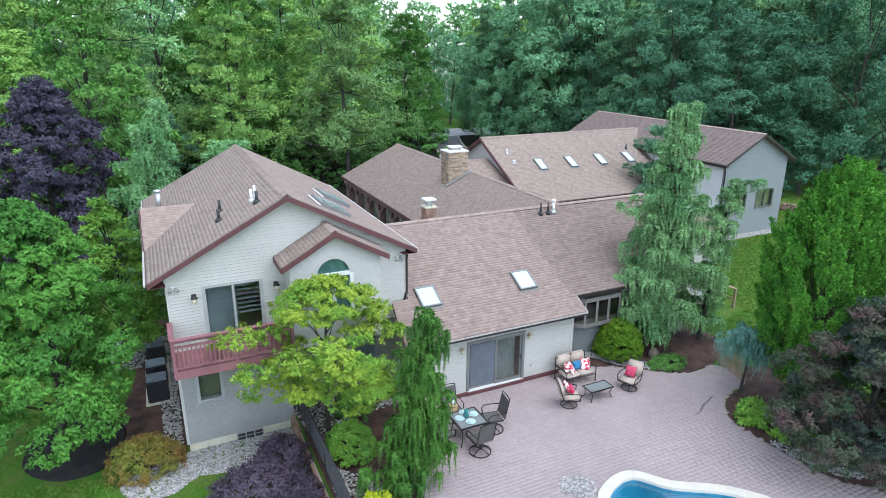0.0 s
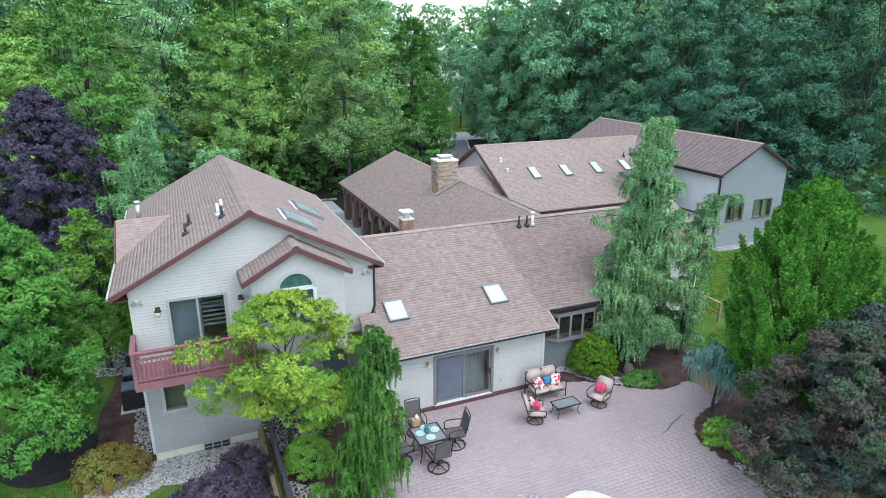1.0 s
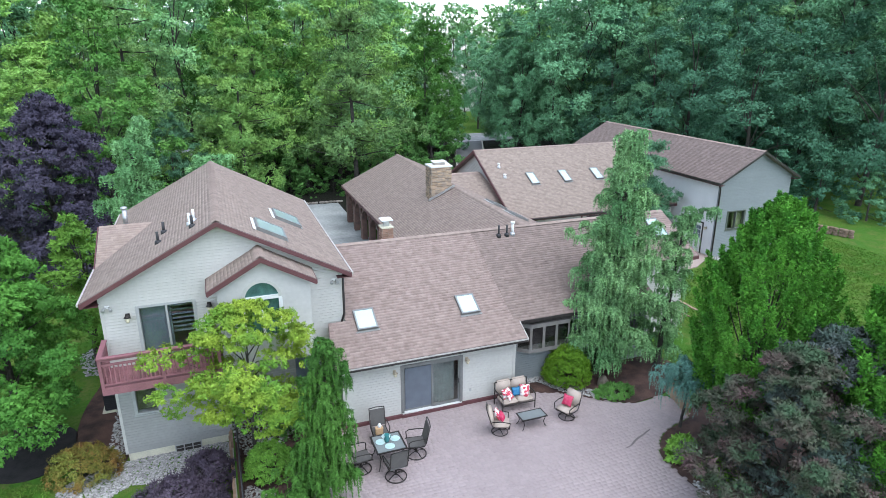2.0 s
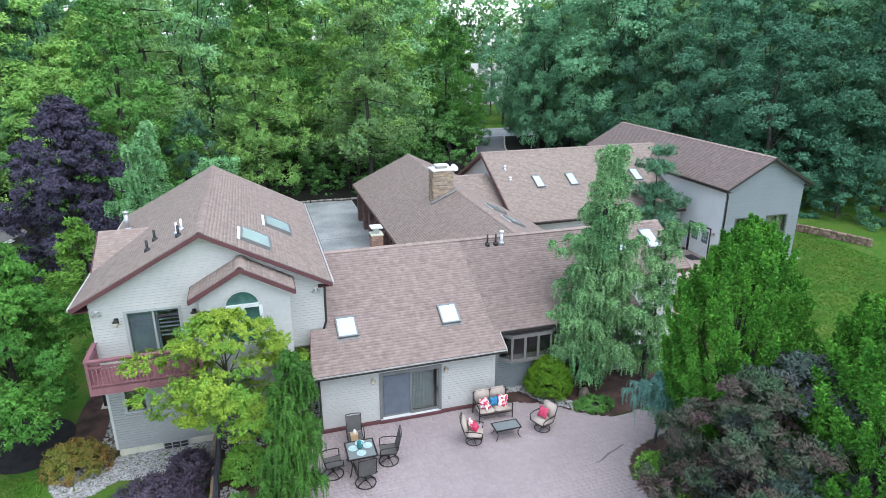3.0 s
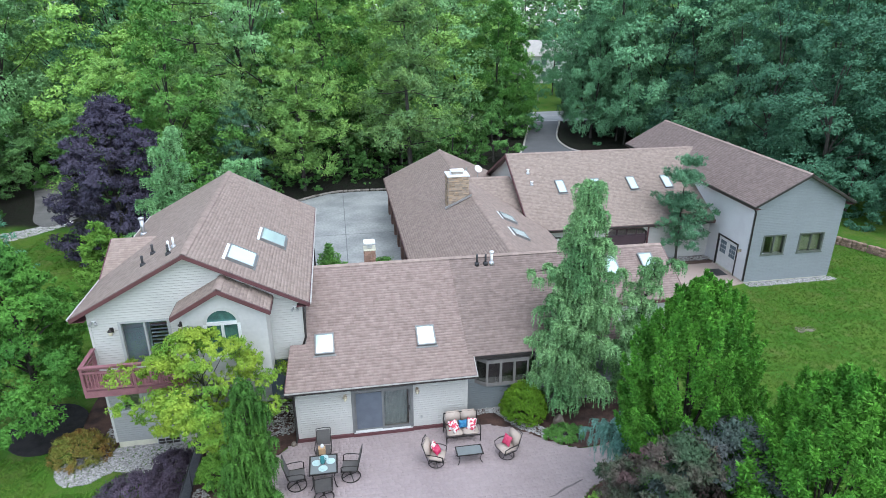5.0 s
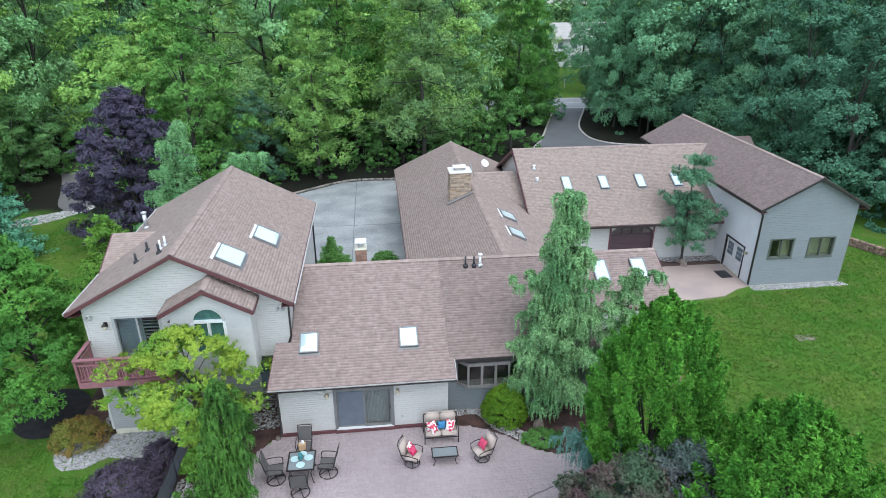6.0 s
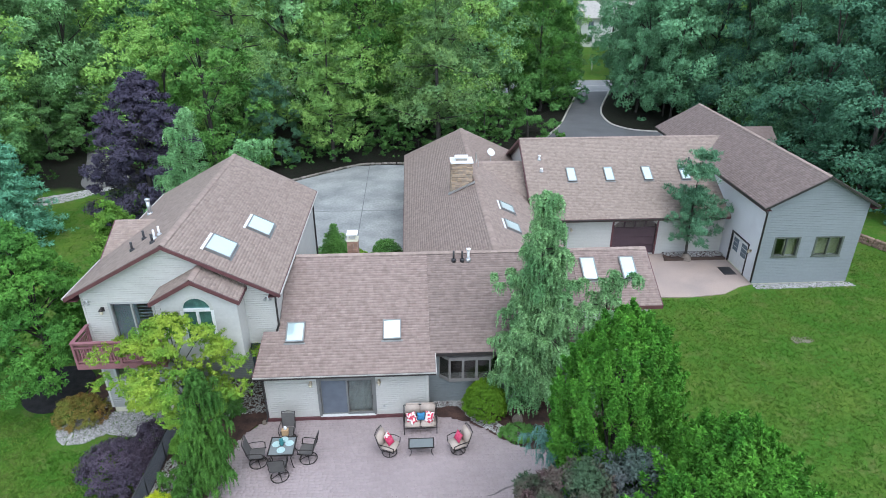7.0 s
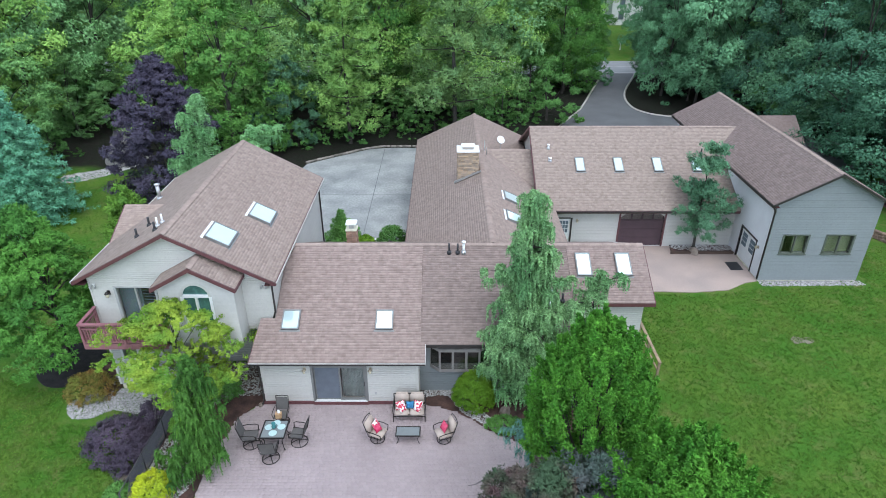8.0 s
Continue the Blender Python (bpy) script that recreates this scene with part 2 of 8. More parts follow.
def ground_material():
    """Mown lawn with dry patches, passing into the leaf litter of the woods behind the house."""
    m = bpy.data.materials.new("lawn_and_forest_floor")
    m.use_nodes = True
    n, l = m.node_tree.nodes, m.node_tree.links
    p = n["Principled BSDF"]
    p.inputs["Roughness"].default_value, p.inputs["Specular IOR Level"].default_value = 0.95, 0.2
    g = n.new("ShaderNodeNewGeometry")

    def noise_node(scale, detail=4):
        t = n.new("ShaderNodeTexNoise")
        t.inputs["Scale"].default_value, t.inputs["Detail"].default_value = scale, detail
        l.new(g.outputs["Position"], t.inputs["Vector"])
        return t.outputs["Fac"]

    def mixed(fac, a, b):
        x = n.new("ShaderNodeMix")
        x.data_type = "RGBA"
        l.new(fac, x.inputs["Factor"])
        for sock, c in (("A", a), ("B", b)):
            if isinstance(c, tuple):
                x.inputs[sock].default_value = (*c, 1)
            else:
                l.new(c, x.inputs[sock])
        return x.outputs["Result"]

    def ranged(v, a, b):
        r = n.new("ShaderNodeMapRange")
        r.inputs["From Min"].default_value, r.inputs["From Max"].default_value = a, b
        l.new(v, r.inputs["Value"])
        return r.outputs[0]

    grass = mixed(ranged(noise_node(0.35), 0.4, 0.65), (0.050, 0.146, 0.014), (0.096, 0.164, 0.022))
    grass = mixed(ranged(noise_node(1.1), 0.50, 0.70), grass, (0.118, 0.150, 0.038))
    grass = mixed(ranged(noise_node(7.0), 0.42, 0.80), grass, (0.040, 0.118, 0.012))
    # floor colours near black, far darker than the grass
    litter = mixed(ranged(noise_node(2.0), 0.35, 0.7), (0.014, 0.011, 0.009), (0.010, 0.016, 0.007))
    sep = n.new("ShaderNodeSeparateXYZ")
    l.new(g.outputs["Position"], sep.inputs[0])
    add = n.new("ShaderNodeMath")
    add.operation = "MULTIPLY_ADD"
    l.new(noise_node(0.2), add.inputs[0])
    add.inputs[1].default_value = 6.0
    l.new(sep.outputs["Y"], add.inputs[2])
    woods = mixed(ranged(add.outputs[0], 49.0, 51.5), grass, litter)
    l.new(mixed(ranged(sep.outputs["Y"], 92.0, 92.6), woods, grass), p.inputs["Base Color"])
    bp = n.new("ShaderNodeBump")
    bp.inputs["Distance"].default_value = 0.05
    l.new(noise_node(28.0, 3), bp.inputs["Height"])
    l.new(bp.outputs[0], p.inputs["Normal"])
    return m


GROUND = ground_material()


# ---- mesh tools ----
def link_mesh(name, bm, material, parent=None, label=""):
    me = bpy.data.meshes.new(name)
    bm.to_mesh(me)
    bm.free()
    me.materials.append(material)
    ob = new(name, me)
    if parent:
        ob.parent = parent
    if label:
        ob["label"] = label
    return ob


def part(name, bm, material, parent, label=""):
    return link_mesh(name, bm, material, parent, label)


def raw(name, verts, faces, material, parent=None, smooth=False):
    """A mesh object from arrays of vertices and of equal-sided faces."""
    verts, faces = np.asarray(verts, dtype=np.float32), np.asarray(faces, dtype=np.int32)
    k = faces.shape[1]
    me = bpy.data.meshes.new(name)
    me.vertices.add(len(verts))
    me.vertices.foreach_set("co", verts.ravel())
    me.loops.add(faces.size)
    me.loops.foreach_set("vertex_index", faces.ravel())
    me.polygons.add(len(faces))
    me.polygons.foreach_set("loop_start", np.arange(0, faces.size, k, dtype=np.int32))
    if smooth:
        me.polygons.foreach_set("use_smooth", np.ones(len(faces), dtype=bool))
    me.update(calc_edges=True)
    me.materials.append(material)
    ob = new(name, me)
    if parent:
        ob.parent = parent
    return ob


def thing(name, at=(0, 0, 0), label="", category="", group="", turn=0.0):
    ob = new(name)
    ob.matrix_world = pose(*at, 0, 0, turn)
    return tagged(ob, label, category, group)


def box(bm, x0, x1, y0, y1, z0, z1, bevel=0.0):
    r = bmesh.ops.create_cube(bm, size=1.0, matrix=Matrix.Translation(((x0 + x1) / 2, (y0 + y1) / 2, (z0 + z1) / 2)) @ Matrix.Diagonal((x1 - x0, y1 - y0, z1 - z0, 1)))
    if bevel:
        es = list({e for v in r["verts"] for e in v.link_edges})
        bmesh.ops.bevel(bm, geom=es, offset=bevel, segments=2, affect="EDGES")
    return r["verts"]


def boxes(*rows, bevel=0.0):
    bm = bmesh.new()
    for r in rows:
        box(bm, *r, bevel=bevel)
    return bm


def tube(bm, pts, radii, sides=8, cap=True):
    """A tapered tube along points."""
    pts = [Vector(p) for p in pts]
    if not hasattr(radii, "__len__"):
        radii = [radii] * len(pts)
    rings = []
    for i, p in enumerate(pts):
        d = (pts[min(i + 1, len(pts) - 1)] - pts[max(i - 1, 0)]).normalized()
        a = d.cross(Vector((0.13, 0.97, 0.2)) if abs(d.y) < 0.9 else Vector((1, 0, 0.1))).normalized()
        b = d.cross(a)
        rings.append([bm.verts.new(p + radii[i] * (math.cos(k * math.tau / sides) * a + math.sin(k * math.tau / sides) * b)) for k in range(sides)])
    for r, s in zip(rings, rings[1:]):
        for k in range(sides):
            f = bm.faces.new((r[k], r[(k + 1) % sides], s[(k + 1) % sides], s[k]))
            f.smooth = True
    if cap:
        bm.faces.new(rings[0])
        bm.faces.new(rings[-1])


def pipe(*args, **kw):
    bm = bmesh.new()
    tube(bm, *args, **kw)
    bmesh.ops.recalc_face_normals(bm, faces=bm.faces)
    return bm


def prism(bm, pts, offset):
    """A flat outline of 3D points pushed along offset into a solid."""
    off = Vector(offset)
    a = [bm.verts.new(Vector(p)) for p in pts]
    b = [bm.verts.new(Vector(p) + off) for p in pts]
    n = len(a)
    bm.faces.new(a)
    bm.faces.new(b[::-1])
    for i in range(n):
        bm.faces.new((a[i], b[i], b[(i + 1) % n], a[(i + 1) % n]))


def solid(pts, offset):
    bm = bmesh.new()
    prism(bm, pts, offset)
    bmesh.ops.recalc_face_normals(bm, faces=bm.faces)
    return bm


def curve_points(pts, steps=6, closed=True):
    """A smooth closed line through the points (Catmull-Rom)."""
    out, n = [], len(pts)
    for i in range(n if closed else n - 1):
        p0, p1, p2, p3 = (Vector((*(pts[(i + k) % n] if closed else pts[min(max(i + k, 0), n - 1)]), 0)) for k in (-1, 0, 1, 2))
        for s in range(steps):
            t = s / steps
            v = 0.5 * (2 * p1 + (p2 - p0) * t + (2 * p0 - 5 * p1 + 4 * p2 - p3) * t * t + (3 * p1 - p0 - 3 * p2 + p3) * t ** 3)
            out.append((v.x, v.y))
    if not closed:
        out.append(tuple(pts[-1]))
    return out


def inside(poly, x, y):
    """Which of the points lie within the outline."""
    x, y = np.asarray(x, float), np.asarray(y, float)
    r = np.zeros(x.shape, bool)
    for (x0, y0), (x1, y1) in zip(poly, poly[1:] + poly[:1]):
        if y0 != y1:
            r ^= ((y0 > y) != (y1 > y)) & (x < (x1 - x0) * (y - y0) / (y1 - y0) + x0)
    return r


def slab(name, poly, z0, z1, material, parent=None, label=""):
    return link_mesh(name, solid([(x, y, z0) for x, y in poly], (0, 0, z1 - z0)), material, parent, label)


def smooth(t):
    t = max(0.0, min(1.0, t))
    return t * t * (3 - 2 * t)


def lie(x, y):
    """The height of the ground: level round the patio, lower before the two-storey wing, where a low wall holds it."""
    w = 0.12 if 12.5 < y < 40 else 0.12 + min(4.0, abs(y - 12.5) * 0.8 if y <= 12.5 else (y - 40) * 0.5)
    return -0.05 - 0.65 * smooth((3.46 - x) / w) * smooth((44 - y) / 14)

# ---- ground, paving, pool ----
def widened(poly, d):
    """The outline pushed outwards by d."""
    out, n = [], len(poly)
    area = sum(a[0] * b[1] - b[0] * a[1] for a, b in zip(poly, poly[1:] + poly[:1]))
    s = 1 if area > 0 else -1
    for i in range(n):
        (x0, y0), (x1, y1) = poly[i - 1], poly[(i + 1) % n]
        l = math.hypot(x1 - x0, y1 - y0)
        out.append((poly[i][0] + s * d * (y1 - y0) / l, poly[i][1] - s * d * (x1 - x0) / l))
    return out


def ground():
    fine = [-60 + 2 * i for i in range(61)]
    xs = sorted(set([-400, -250, -160, -100, -80] + fine + [80, 100, 160, 250, 400] + [-1, 1, 2.2, 3.0, 3.34, 3.40, 3.46, 3.5, 5] + [7 + 0.25 * i for i in range(38)]))
    ys = sorted(set([-400, -200, -100, -60] + [-40 + 2 * i for i in range(80)] + [140, 180, 250, 400] + [12.4, 12.6] + [4 + 0.25 * i for i in range(36)]))
    bm = bmesh.new()
    grid = [[bm.verts.new((x, y, lie(x, y))) for x in xs] for y in ys]
    mx, my = np.meshgrid([(a + b) / 2 for a, b in zip(xs, xs[1:])], [(a + b) / 2 for a, b in zip(ys, ys[1:])])
    gone = inside(widened(POOL, 0.2), mx, my)
    for j in range(len(ys) - 1):
        for i in range(len(xs) - 1):
            if gone[j, i]:
                continue
            bm.faces.new((grid[j][i], grid[j][i + 1], grid[j + 1][i + 1], grid[j + 1][i])).smooth = True
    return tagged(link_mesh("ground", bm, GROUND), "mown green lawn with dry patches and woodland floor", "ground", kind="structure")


POOL = curve_points([(11.0, 11.55), (12.0, 11.8), (12.75, 10.95), (14.2, 9.95), (15.0, 8.6), (14.8, 6.6), (13.2, 5.2), (10.4, 4.8), (8.4, 6.0), (7.9, 8.6), (8.5, 10.9), (9.4, 11.35), (10.2, 10.9)], 6)
PATIO = curve_points([(5.95, 12.9), (5.95, 14.4), (6.35, 17.0), (6.9, 17.85)], 5, False) + [(7.36, 18.2), (14.42, 18.2)] + curve_points(
    [(14.7, 18.1), (15.9, 17.72), (16.9, 17.05), (17.65, 16.4), (18.6, 15.9), (20.0, 16.0)], 5, False) + [(20.6, 15.2)] + curve_points(
    [(19.9, 14.35), (18.6, 14.0), (17.7, 13.34), (17.3, 12.5), (17.35, 11.1), (17.5, 9.6), (18.0, 8.6), (19.5, 8.0)], 5, False) + [(20.5, 3), (5.5, 3)]

ground()


def ring_slab(name, inner, outer, z0, z1, material, parent=None, label=""):
    bm = bmesh.new()
    n = len(inner)
    v = [[bm.verts.new((*p, z)) for p in poly] for poly in (inner, outer) for z in (z0, z1)]
    for i in range(n):
        k = (i + 1) % n
        for a, b in ((0, 1), (1, 3), (3, 2), (2, 0)):
            bm.faces.new((v[a][i], v[b][i], v[b][k], v[a][k]))
    bmesh.ops.recalc_face_normals(bm, faces=bm.faces)
    return link_mesh(name, bm, material, parent, label)


def pool():
    basin = tagged(new("swimming_pool"), "freeform blue swimming pool with pale coping set in the patio", "pool")
    ring_slab("coping", POOL, widened(POOL, 0.34), -0.05, 0.05, COPING, basin, "pale concrete coping")
    bm = bmesh.new()
    top, low = [bm.verts.new((*p, -0.05)) for p in POOL], [bm.verts.new((*p, -1.6)) for p in POOL]
    for i in range(len(POOL)):
        k = (i + 1) % len(POOL)
        bm.faces.new((top[i], top[k], low[k], low[i]))
    bm.faces.new(low)
    part("liner", bm, POOLTILE, basin, "blue pool liner with a dark waterline")
    bm = bmesh.new()
    bm.faces.new([bm.verts.new((*p, -0.1)) for p in POOL])
    w = part("water", bm, WATER, basin, "clear still blue water")
    w.visible_shadow = False


pool()


def bed(name, pts, z, material, label, category="bed", high=0.04, steps=5):
    return tagged(slab(name, curve_points(pts, steps), z - 0.1, z + high, material), label, category, kind="structure")


# planted beds
bed("bed_left", [(3.52, 12.6), (3.5, 19.2), (3.5, 21.1), (7.3, 21.1), (7.4, 18.25), (6.85, 17.95), (6.3, 17.1), (5.9, 14.4), (5.9, 12.6), (4.6, 12.0)], -0.05, MULCH, "brown bark mulch bed beside the patio", steps=1)
bed("bed_right", [(14.45, 18.22), (14.7, 18.12), (15.9, 17.75), (16.9, 17.08), (17.65, 16.43), (18.6, 15.95), (20.0, 16.05), (21.5, 16.6), (22.3, 18.0), (22.0, 20.0), (14.42, 20.0)], -0.05, MULCH, "brown bark mulch bed under the weeping cedar", steps=1)
bed("bed_corner", [(20.7, 15.0), (19.9, 14.3), (18.6, 13.95), (17.75, 13.3), (17.35, 12.5), (17.4, 11.1), (17.55, 9.6), (18.0, 8.7), (19.5, 8.1), (21.6, 7.6), (23.0, 9.5), (22.8, 13.0), (21.8, 15.2)], -0.05, MULCH, "brown mulch bed under the bronze maple", steps=2)
bed("bed_maple", [(-5.2, 21.4), (-4.2, 20.2), (-3.0, 20.1), (-2.3, 21.0), (-2.2, 22.6), (-3.4, 23.6), (-4.9, 23.2)], -0.7, DARKMULCH, "round bed of black mulch beneath the maple")
bed("bed_side", [(-0.2, 20.2), (-1.5, 20.4), (-2.1, 21.6), (-2.2, 24.0), (-1.8, 27.0), (-2.4, 30.5), (-0.2, 31.5)], -0.7, MULCH, "brown mulch strip along the side wall")
bed("bed_pine", [(30.5, 32.35), (34.5, 32.3), (34.6, 33.4), (30.7, 33.4)], 0.0, MULCH, "mulched planter strip before the garage wall", high=0.1, steps=1)


def pebbles(name, poly, z, n, size, label, seed, group=""):
    """A bed of loose river stones, uncounted."""
    n, size = int(n * 1.4), size * 0.84
    rng = np.random.default_rng(seed)
    base = np.array([(1, 0, 0), (0.31, 0.95, 0), (-0.81, 0.59, 0), (-0.81, -0.59, 0), (0.31, -0.95, 0), (0.45, 0.3, 0.75), (-0.4, 0.25, 0.8), (0.0, -0.5, 0.78)])
    fs = np.array([(0, 1, 5), (1, 2, 6), (1, 6, 5), (2, 3, 6), (3, 7, 6), (3, 4, 7), (4, 0, 7), (0, 5, 7), (5, 6, 7)])
    p = np.array(poly)
    lo, hi = p.min(0), p.max(0)
    xy = rng.uniform(lo, hi, (n * 3, 2))
    xy = xy[inside(list(map(tuple, poly)), xy[:, 0], xy[:, 1])][:n]
    k = len(xy)
    r = size * rng.uniform(0.5, 1.3, (k, 1))
    sc = r[:, :, None] * np.stack([rng.uniform(0.8, 1.3, k), rng.uniform(0.7, 1.1, k), rng.uniform(0.45, 0.75, k)], 1)[:, None, :]
    a = rng.uniform(0, math.tau, k)
    v = base[None] * sc * rng.uniform(0.85, 1.15, (k, len(base), 1))
    c, s = np.cos(a)[:, None], np.sin(a)[:, None]
    v = np.stack([v[..., 0] * c - v[..., 1] * s, v[..., 0] * s + v[..., 1] * c, v[..., 2]], -1)
    v[..., 0] += xy[:, 0, None]
    v[..., 1] += xy[:, 1, None]
    v[..., 2] += z + rng.uniform(0, 0.03, (k, 1))
    f = (fs[None] + (np.arange(k) * len(base))[:, None, None]).reshape(-1, 3)
    ob = raw(name, v.reshape(-1, 3), f, PEBBLE, smooth=True)
    return tagged(ob, label, "pebbles", kind="stuff")


pebbles("river_pebbles", curve_points([(-2.25, 18.9), (-1.7, 18.0), (-0.7, 17.95), (0.0, 18.45), (1.3, 18.2), (2.2, 17.9), (3.2, 18.3), (3.3, 19.9), (-0.3, 19.95), (-1.5, 19.6)]), -0.70, 4600, 0.048, "pale grey river pebbles beside the wing wall", 1)
pebbles("river_pebbles", [(-0.3, 20.2), (-0.9, 20.2), (-1.0, 31), (-0.25, 31)], -0.64, 1400, 0.055, "pale pebbles along the side wall", 2)
pebbles("river_pebbles", [(-2.6, 27.2), (-1.6, 27.0), (-1.2, 29.6), (-2.2, 31.0), (-3.2, 29.4)], -0.66, 600, 0.06, "pale pebbles beside the shrubs", 3)
pebbles("river_pebbles", curve_points([(3.7, 18.2), (4.6, 17.5), (5.6, 18.6), (7.2, 18.9), (7.25, 20.9), (3.7, 20.9)]), 0.0, 1700, 0.055, "pale river pebbles beneath the overhang", 4)
pebbles("river_pebbles", curve_points([(3.7, 13.0), (5.0, 12.8), (5.6, 13.6), (5.2, 14.6), (4.4, 15.6), (3.7, 16.0)]), 0.0, 900, 0.055, "pale river pebbles under the weeping conifer", 5)
pebbles("river_pebbles", curve_points([(14.5, 18.6), (15.7, 18.7), (16.25, 17.75), (16.95, 17.15), (17.7, 16.5), (18.3, 16.3), (18.4, 16.9), (17.5, 17.4), (16.2, 19.0), (14.5, 19.0)], 4), 0.0, 1300, 0.05, "pale river pebbles edging the mulch bed", 6)
pebbles("river_pebbles", curve_points([(17.45, 11.3), (17.6, 9.7), (18.2, 8.9), (19.4, 8.5), (19.6, 9.5), (18.4, 10.6)]), 0.0, 900, 0.055, "pale river pebbles under the bronze maple", 7)
pebbles("river_pebbles", curve_points([(9.7, 12.25), (10.1, 12.75), (10.7, 12.5), (10.75, 11.95), (10.2, 11.7)]), 0.0, 260, 0.05, "small patch of pebbles beside the pool", 8)
pebbles("river_pebbles", [(34.7, 28.35), (41.0, 28.45), (40.9, 29.0), (34.7, 28.95)], -0.04, 900, 0.06, "pale pebble strip along the garage wall", 9)
pebbles("river_pebbles", curve_points([(30.8, 32.8), (32.0, 32.6), (34.4, 32.6), (34.4, 33.3), (30.9, 33.3)], 3), 0.11, 500, 0.06, "pale pebbles in the planter strip", 10)
pebbles("river_pebbles", curve_points([(-16.5, 44.6), (-14.8, 45.0), (-13.0, 46.8), (-11.8, 48.6), (-12.9, 49.2), (-14.6, 47.6), (-17.0, 46.2)]), -0.1, 1500, 0.13, "pale stones beside the winding path", 11)

# hard surfaces away from the patio
tagged(slab("courtyard", curve_points([(8.0, 23.6), (14.1, 23.6), (14.1, 53.0), (11.0, 53.2), (8.6, 52.9), (5.9, 50.9), (3.3, 48.9), (2.6, 46.0), (3.0, 40.0), (4.2, 35.0), (7.9, 33.0)], 1), -0.12, 0.0, CONCRETE), "grey stained concrete courtyard slab", "pavement", kind="structure")
for a, b in (((9.9, 24.0), (9.9, 52.8)), ((4.0, 42.0), (14.0, 42.0)), ((7.9, 33.2), (14.0, 33.2))):
    w = (0.03, 0) if a[0] == b[0] else (0, 0.03)
    tagged(slab("expansion_joint", [(a[0] - w[0], a[1] - w[1]), (b[0] + w[0], a[1] - w[1]) if w[1] else (a[0] + w[0], a[1]), (b[0] + w[0], b[1] + w[1]), (a[0] - w[0], b[1] + w[1])], -0.01, 0.004, JOINTLINE), "dark joint across the courtyard concrete", "pavement", kind="structure")
tagged(slab("terrace", curve_points([(24.8, 33.4), (25.0, 28.2), (27.4, 27.75), (30.4, 27.65), (32.5, 27.9), (33.8, 28.7), (34.65, 28.95), (34.65, 33.4)], 1), -0.12, 0.0, PAVED), "tan stamped concrete terrace before the garage", "pavement", kind="structure")
tagged(slab("driveway", [(25.0, 47.0), (25.4, 54.0), (27.4, 59.2), (31.0, 65.9), (34.0, 74.0), (37.6, 83.98), (42.0, 83.98), (41.2, 82.0), (38.0, 74.0), (37.0, 69.0), (37.6, 65.2), (41.0, 63.0), (52.0, 61.5), (52.0, 47.0)], -0.14, 0.01, ASPHALT), "dark asphalt driveway curving through the woods", "driveway", kind="structure")
tagged(slab("road", [(-90, 84.0), (-90, 92.2), (160, 92.2), (160, 84.0)], -0.14, -0.01, mat("worn_asphalt", (0.24, 0.25, 0.26), 0.85, var=0.1, scale=0.5)), "pale worn asphalt road beyond the woods", "road", kind="structure")
ROADPAINT = mat("worn_road_paint", (0.48, 0.48, 0.46), 0.8, var=0.2, scale=2.0)
for y in (84.5, 88.3, 91.6):
    tagged(slab("road_line", [(-90, y - 0.07), (-90, y + 0.07), (160, y + 0.07), (160, y - 0.07)], -0.03, -0.004, ROADPAINT), "worn white line painted along the road", "road line", kind="structure")
tagged(slab("path", curve_points([(-12.2, 49.0), (-13.4, 47.8), (-15.0, 49.2), (-16.2, 52.4), (-17.6, 56.0), (-20.0, 62.0), (-18.4, 62.6), (-15.6, 56.6), (-13.6, 53.0), (-11.6, 51.0)], 4), -0.14, 0.0, WALKWAY), "grey concrete path winding into the woods", "path", kind="structure")


def kerb(name, pts, z, label):
    bm = bmesh.new()
    tube(bm, [(x, y, z) for x, y in pts], 0.13, 6)
    return tagged(link_mesh(name, bm, mat("pale_kerb_stone", (0.42, 0.40, 0.36), 0.9, var=0.15)), label, "kerb", kind="structure")


kerb("kerb", curve_points([(52.0, 61.6), (41.0, 63.1), (37.7, 65.3), (37.1, 69.0), (38.1, 74.0), (41.3, 82.0), (42.0, 83.9)], 5, False), 0.02, "pale stone kerb along the driveway")
kerb("kerb", curve_points([(25.3, 54.0), (27.3, 59.3), (30.9, 66.0), (33.9, 74.0), (37.5, 83.9)], 5, False), 0.02, "pale stone kerb along the driveway")

# ---- the house ----
HOUSE = thing("house", label="rambling grey-sided house with brown shingle roofs and maroon trim", category="house")
BOARD = 0.108
STUCCO = mat("white_stucco", (0.66, 0.67, 0.68), 0.85, var=0.05, scale=1.0, fine=30, bump=0.004)


def gable_top(g, u):
    """Height of a gable's underside at u; g = (middle, ridge height, slope)."""
    return g[1] - abs(u - g[0]) * g[2]


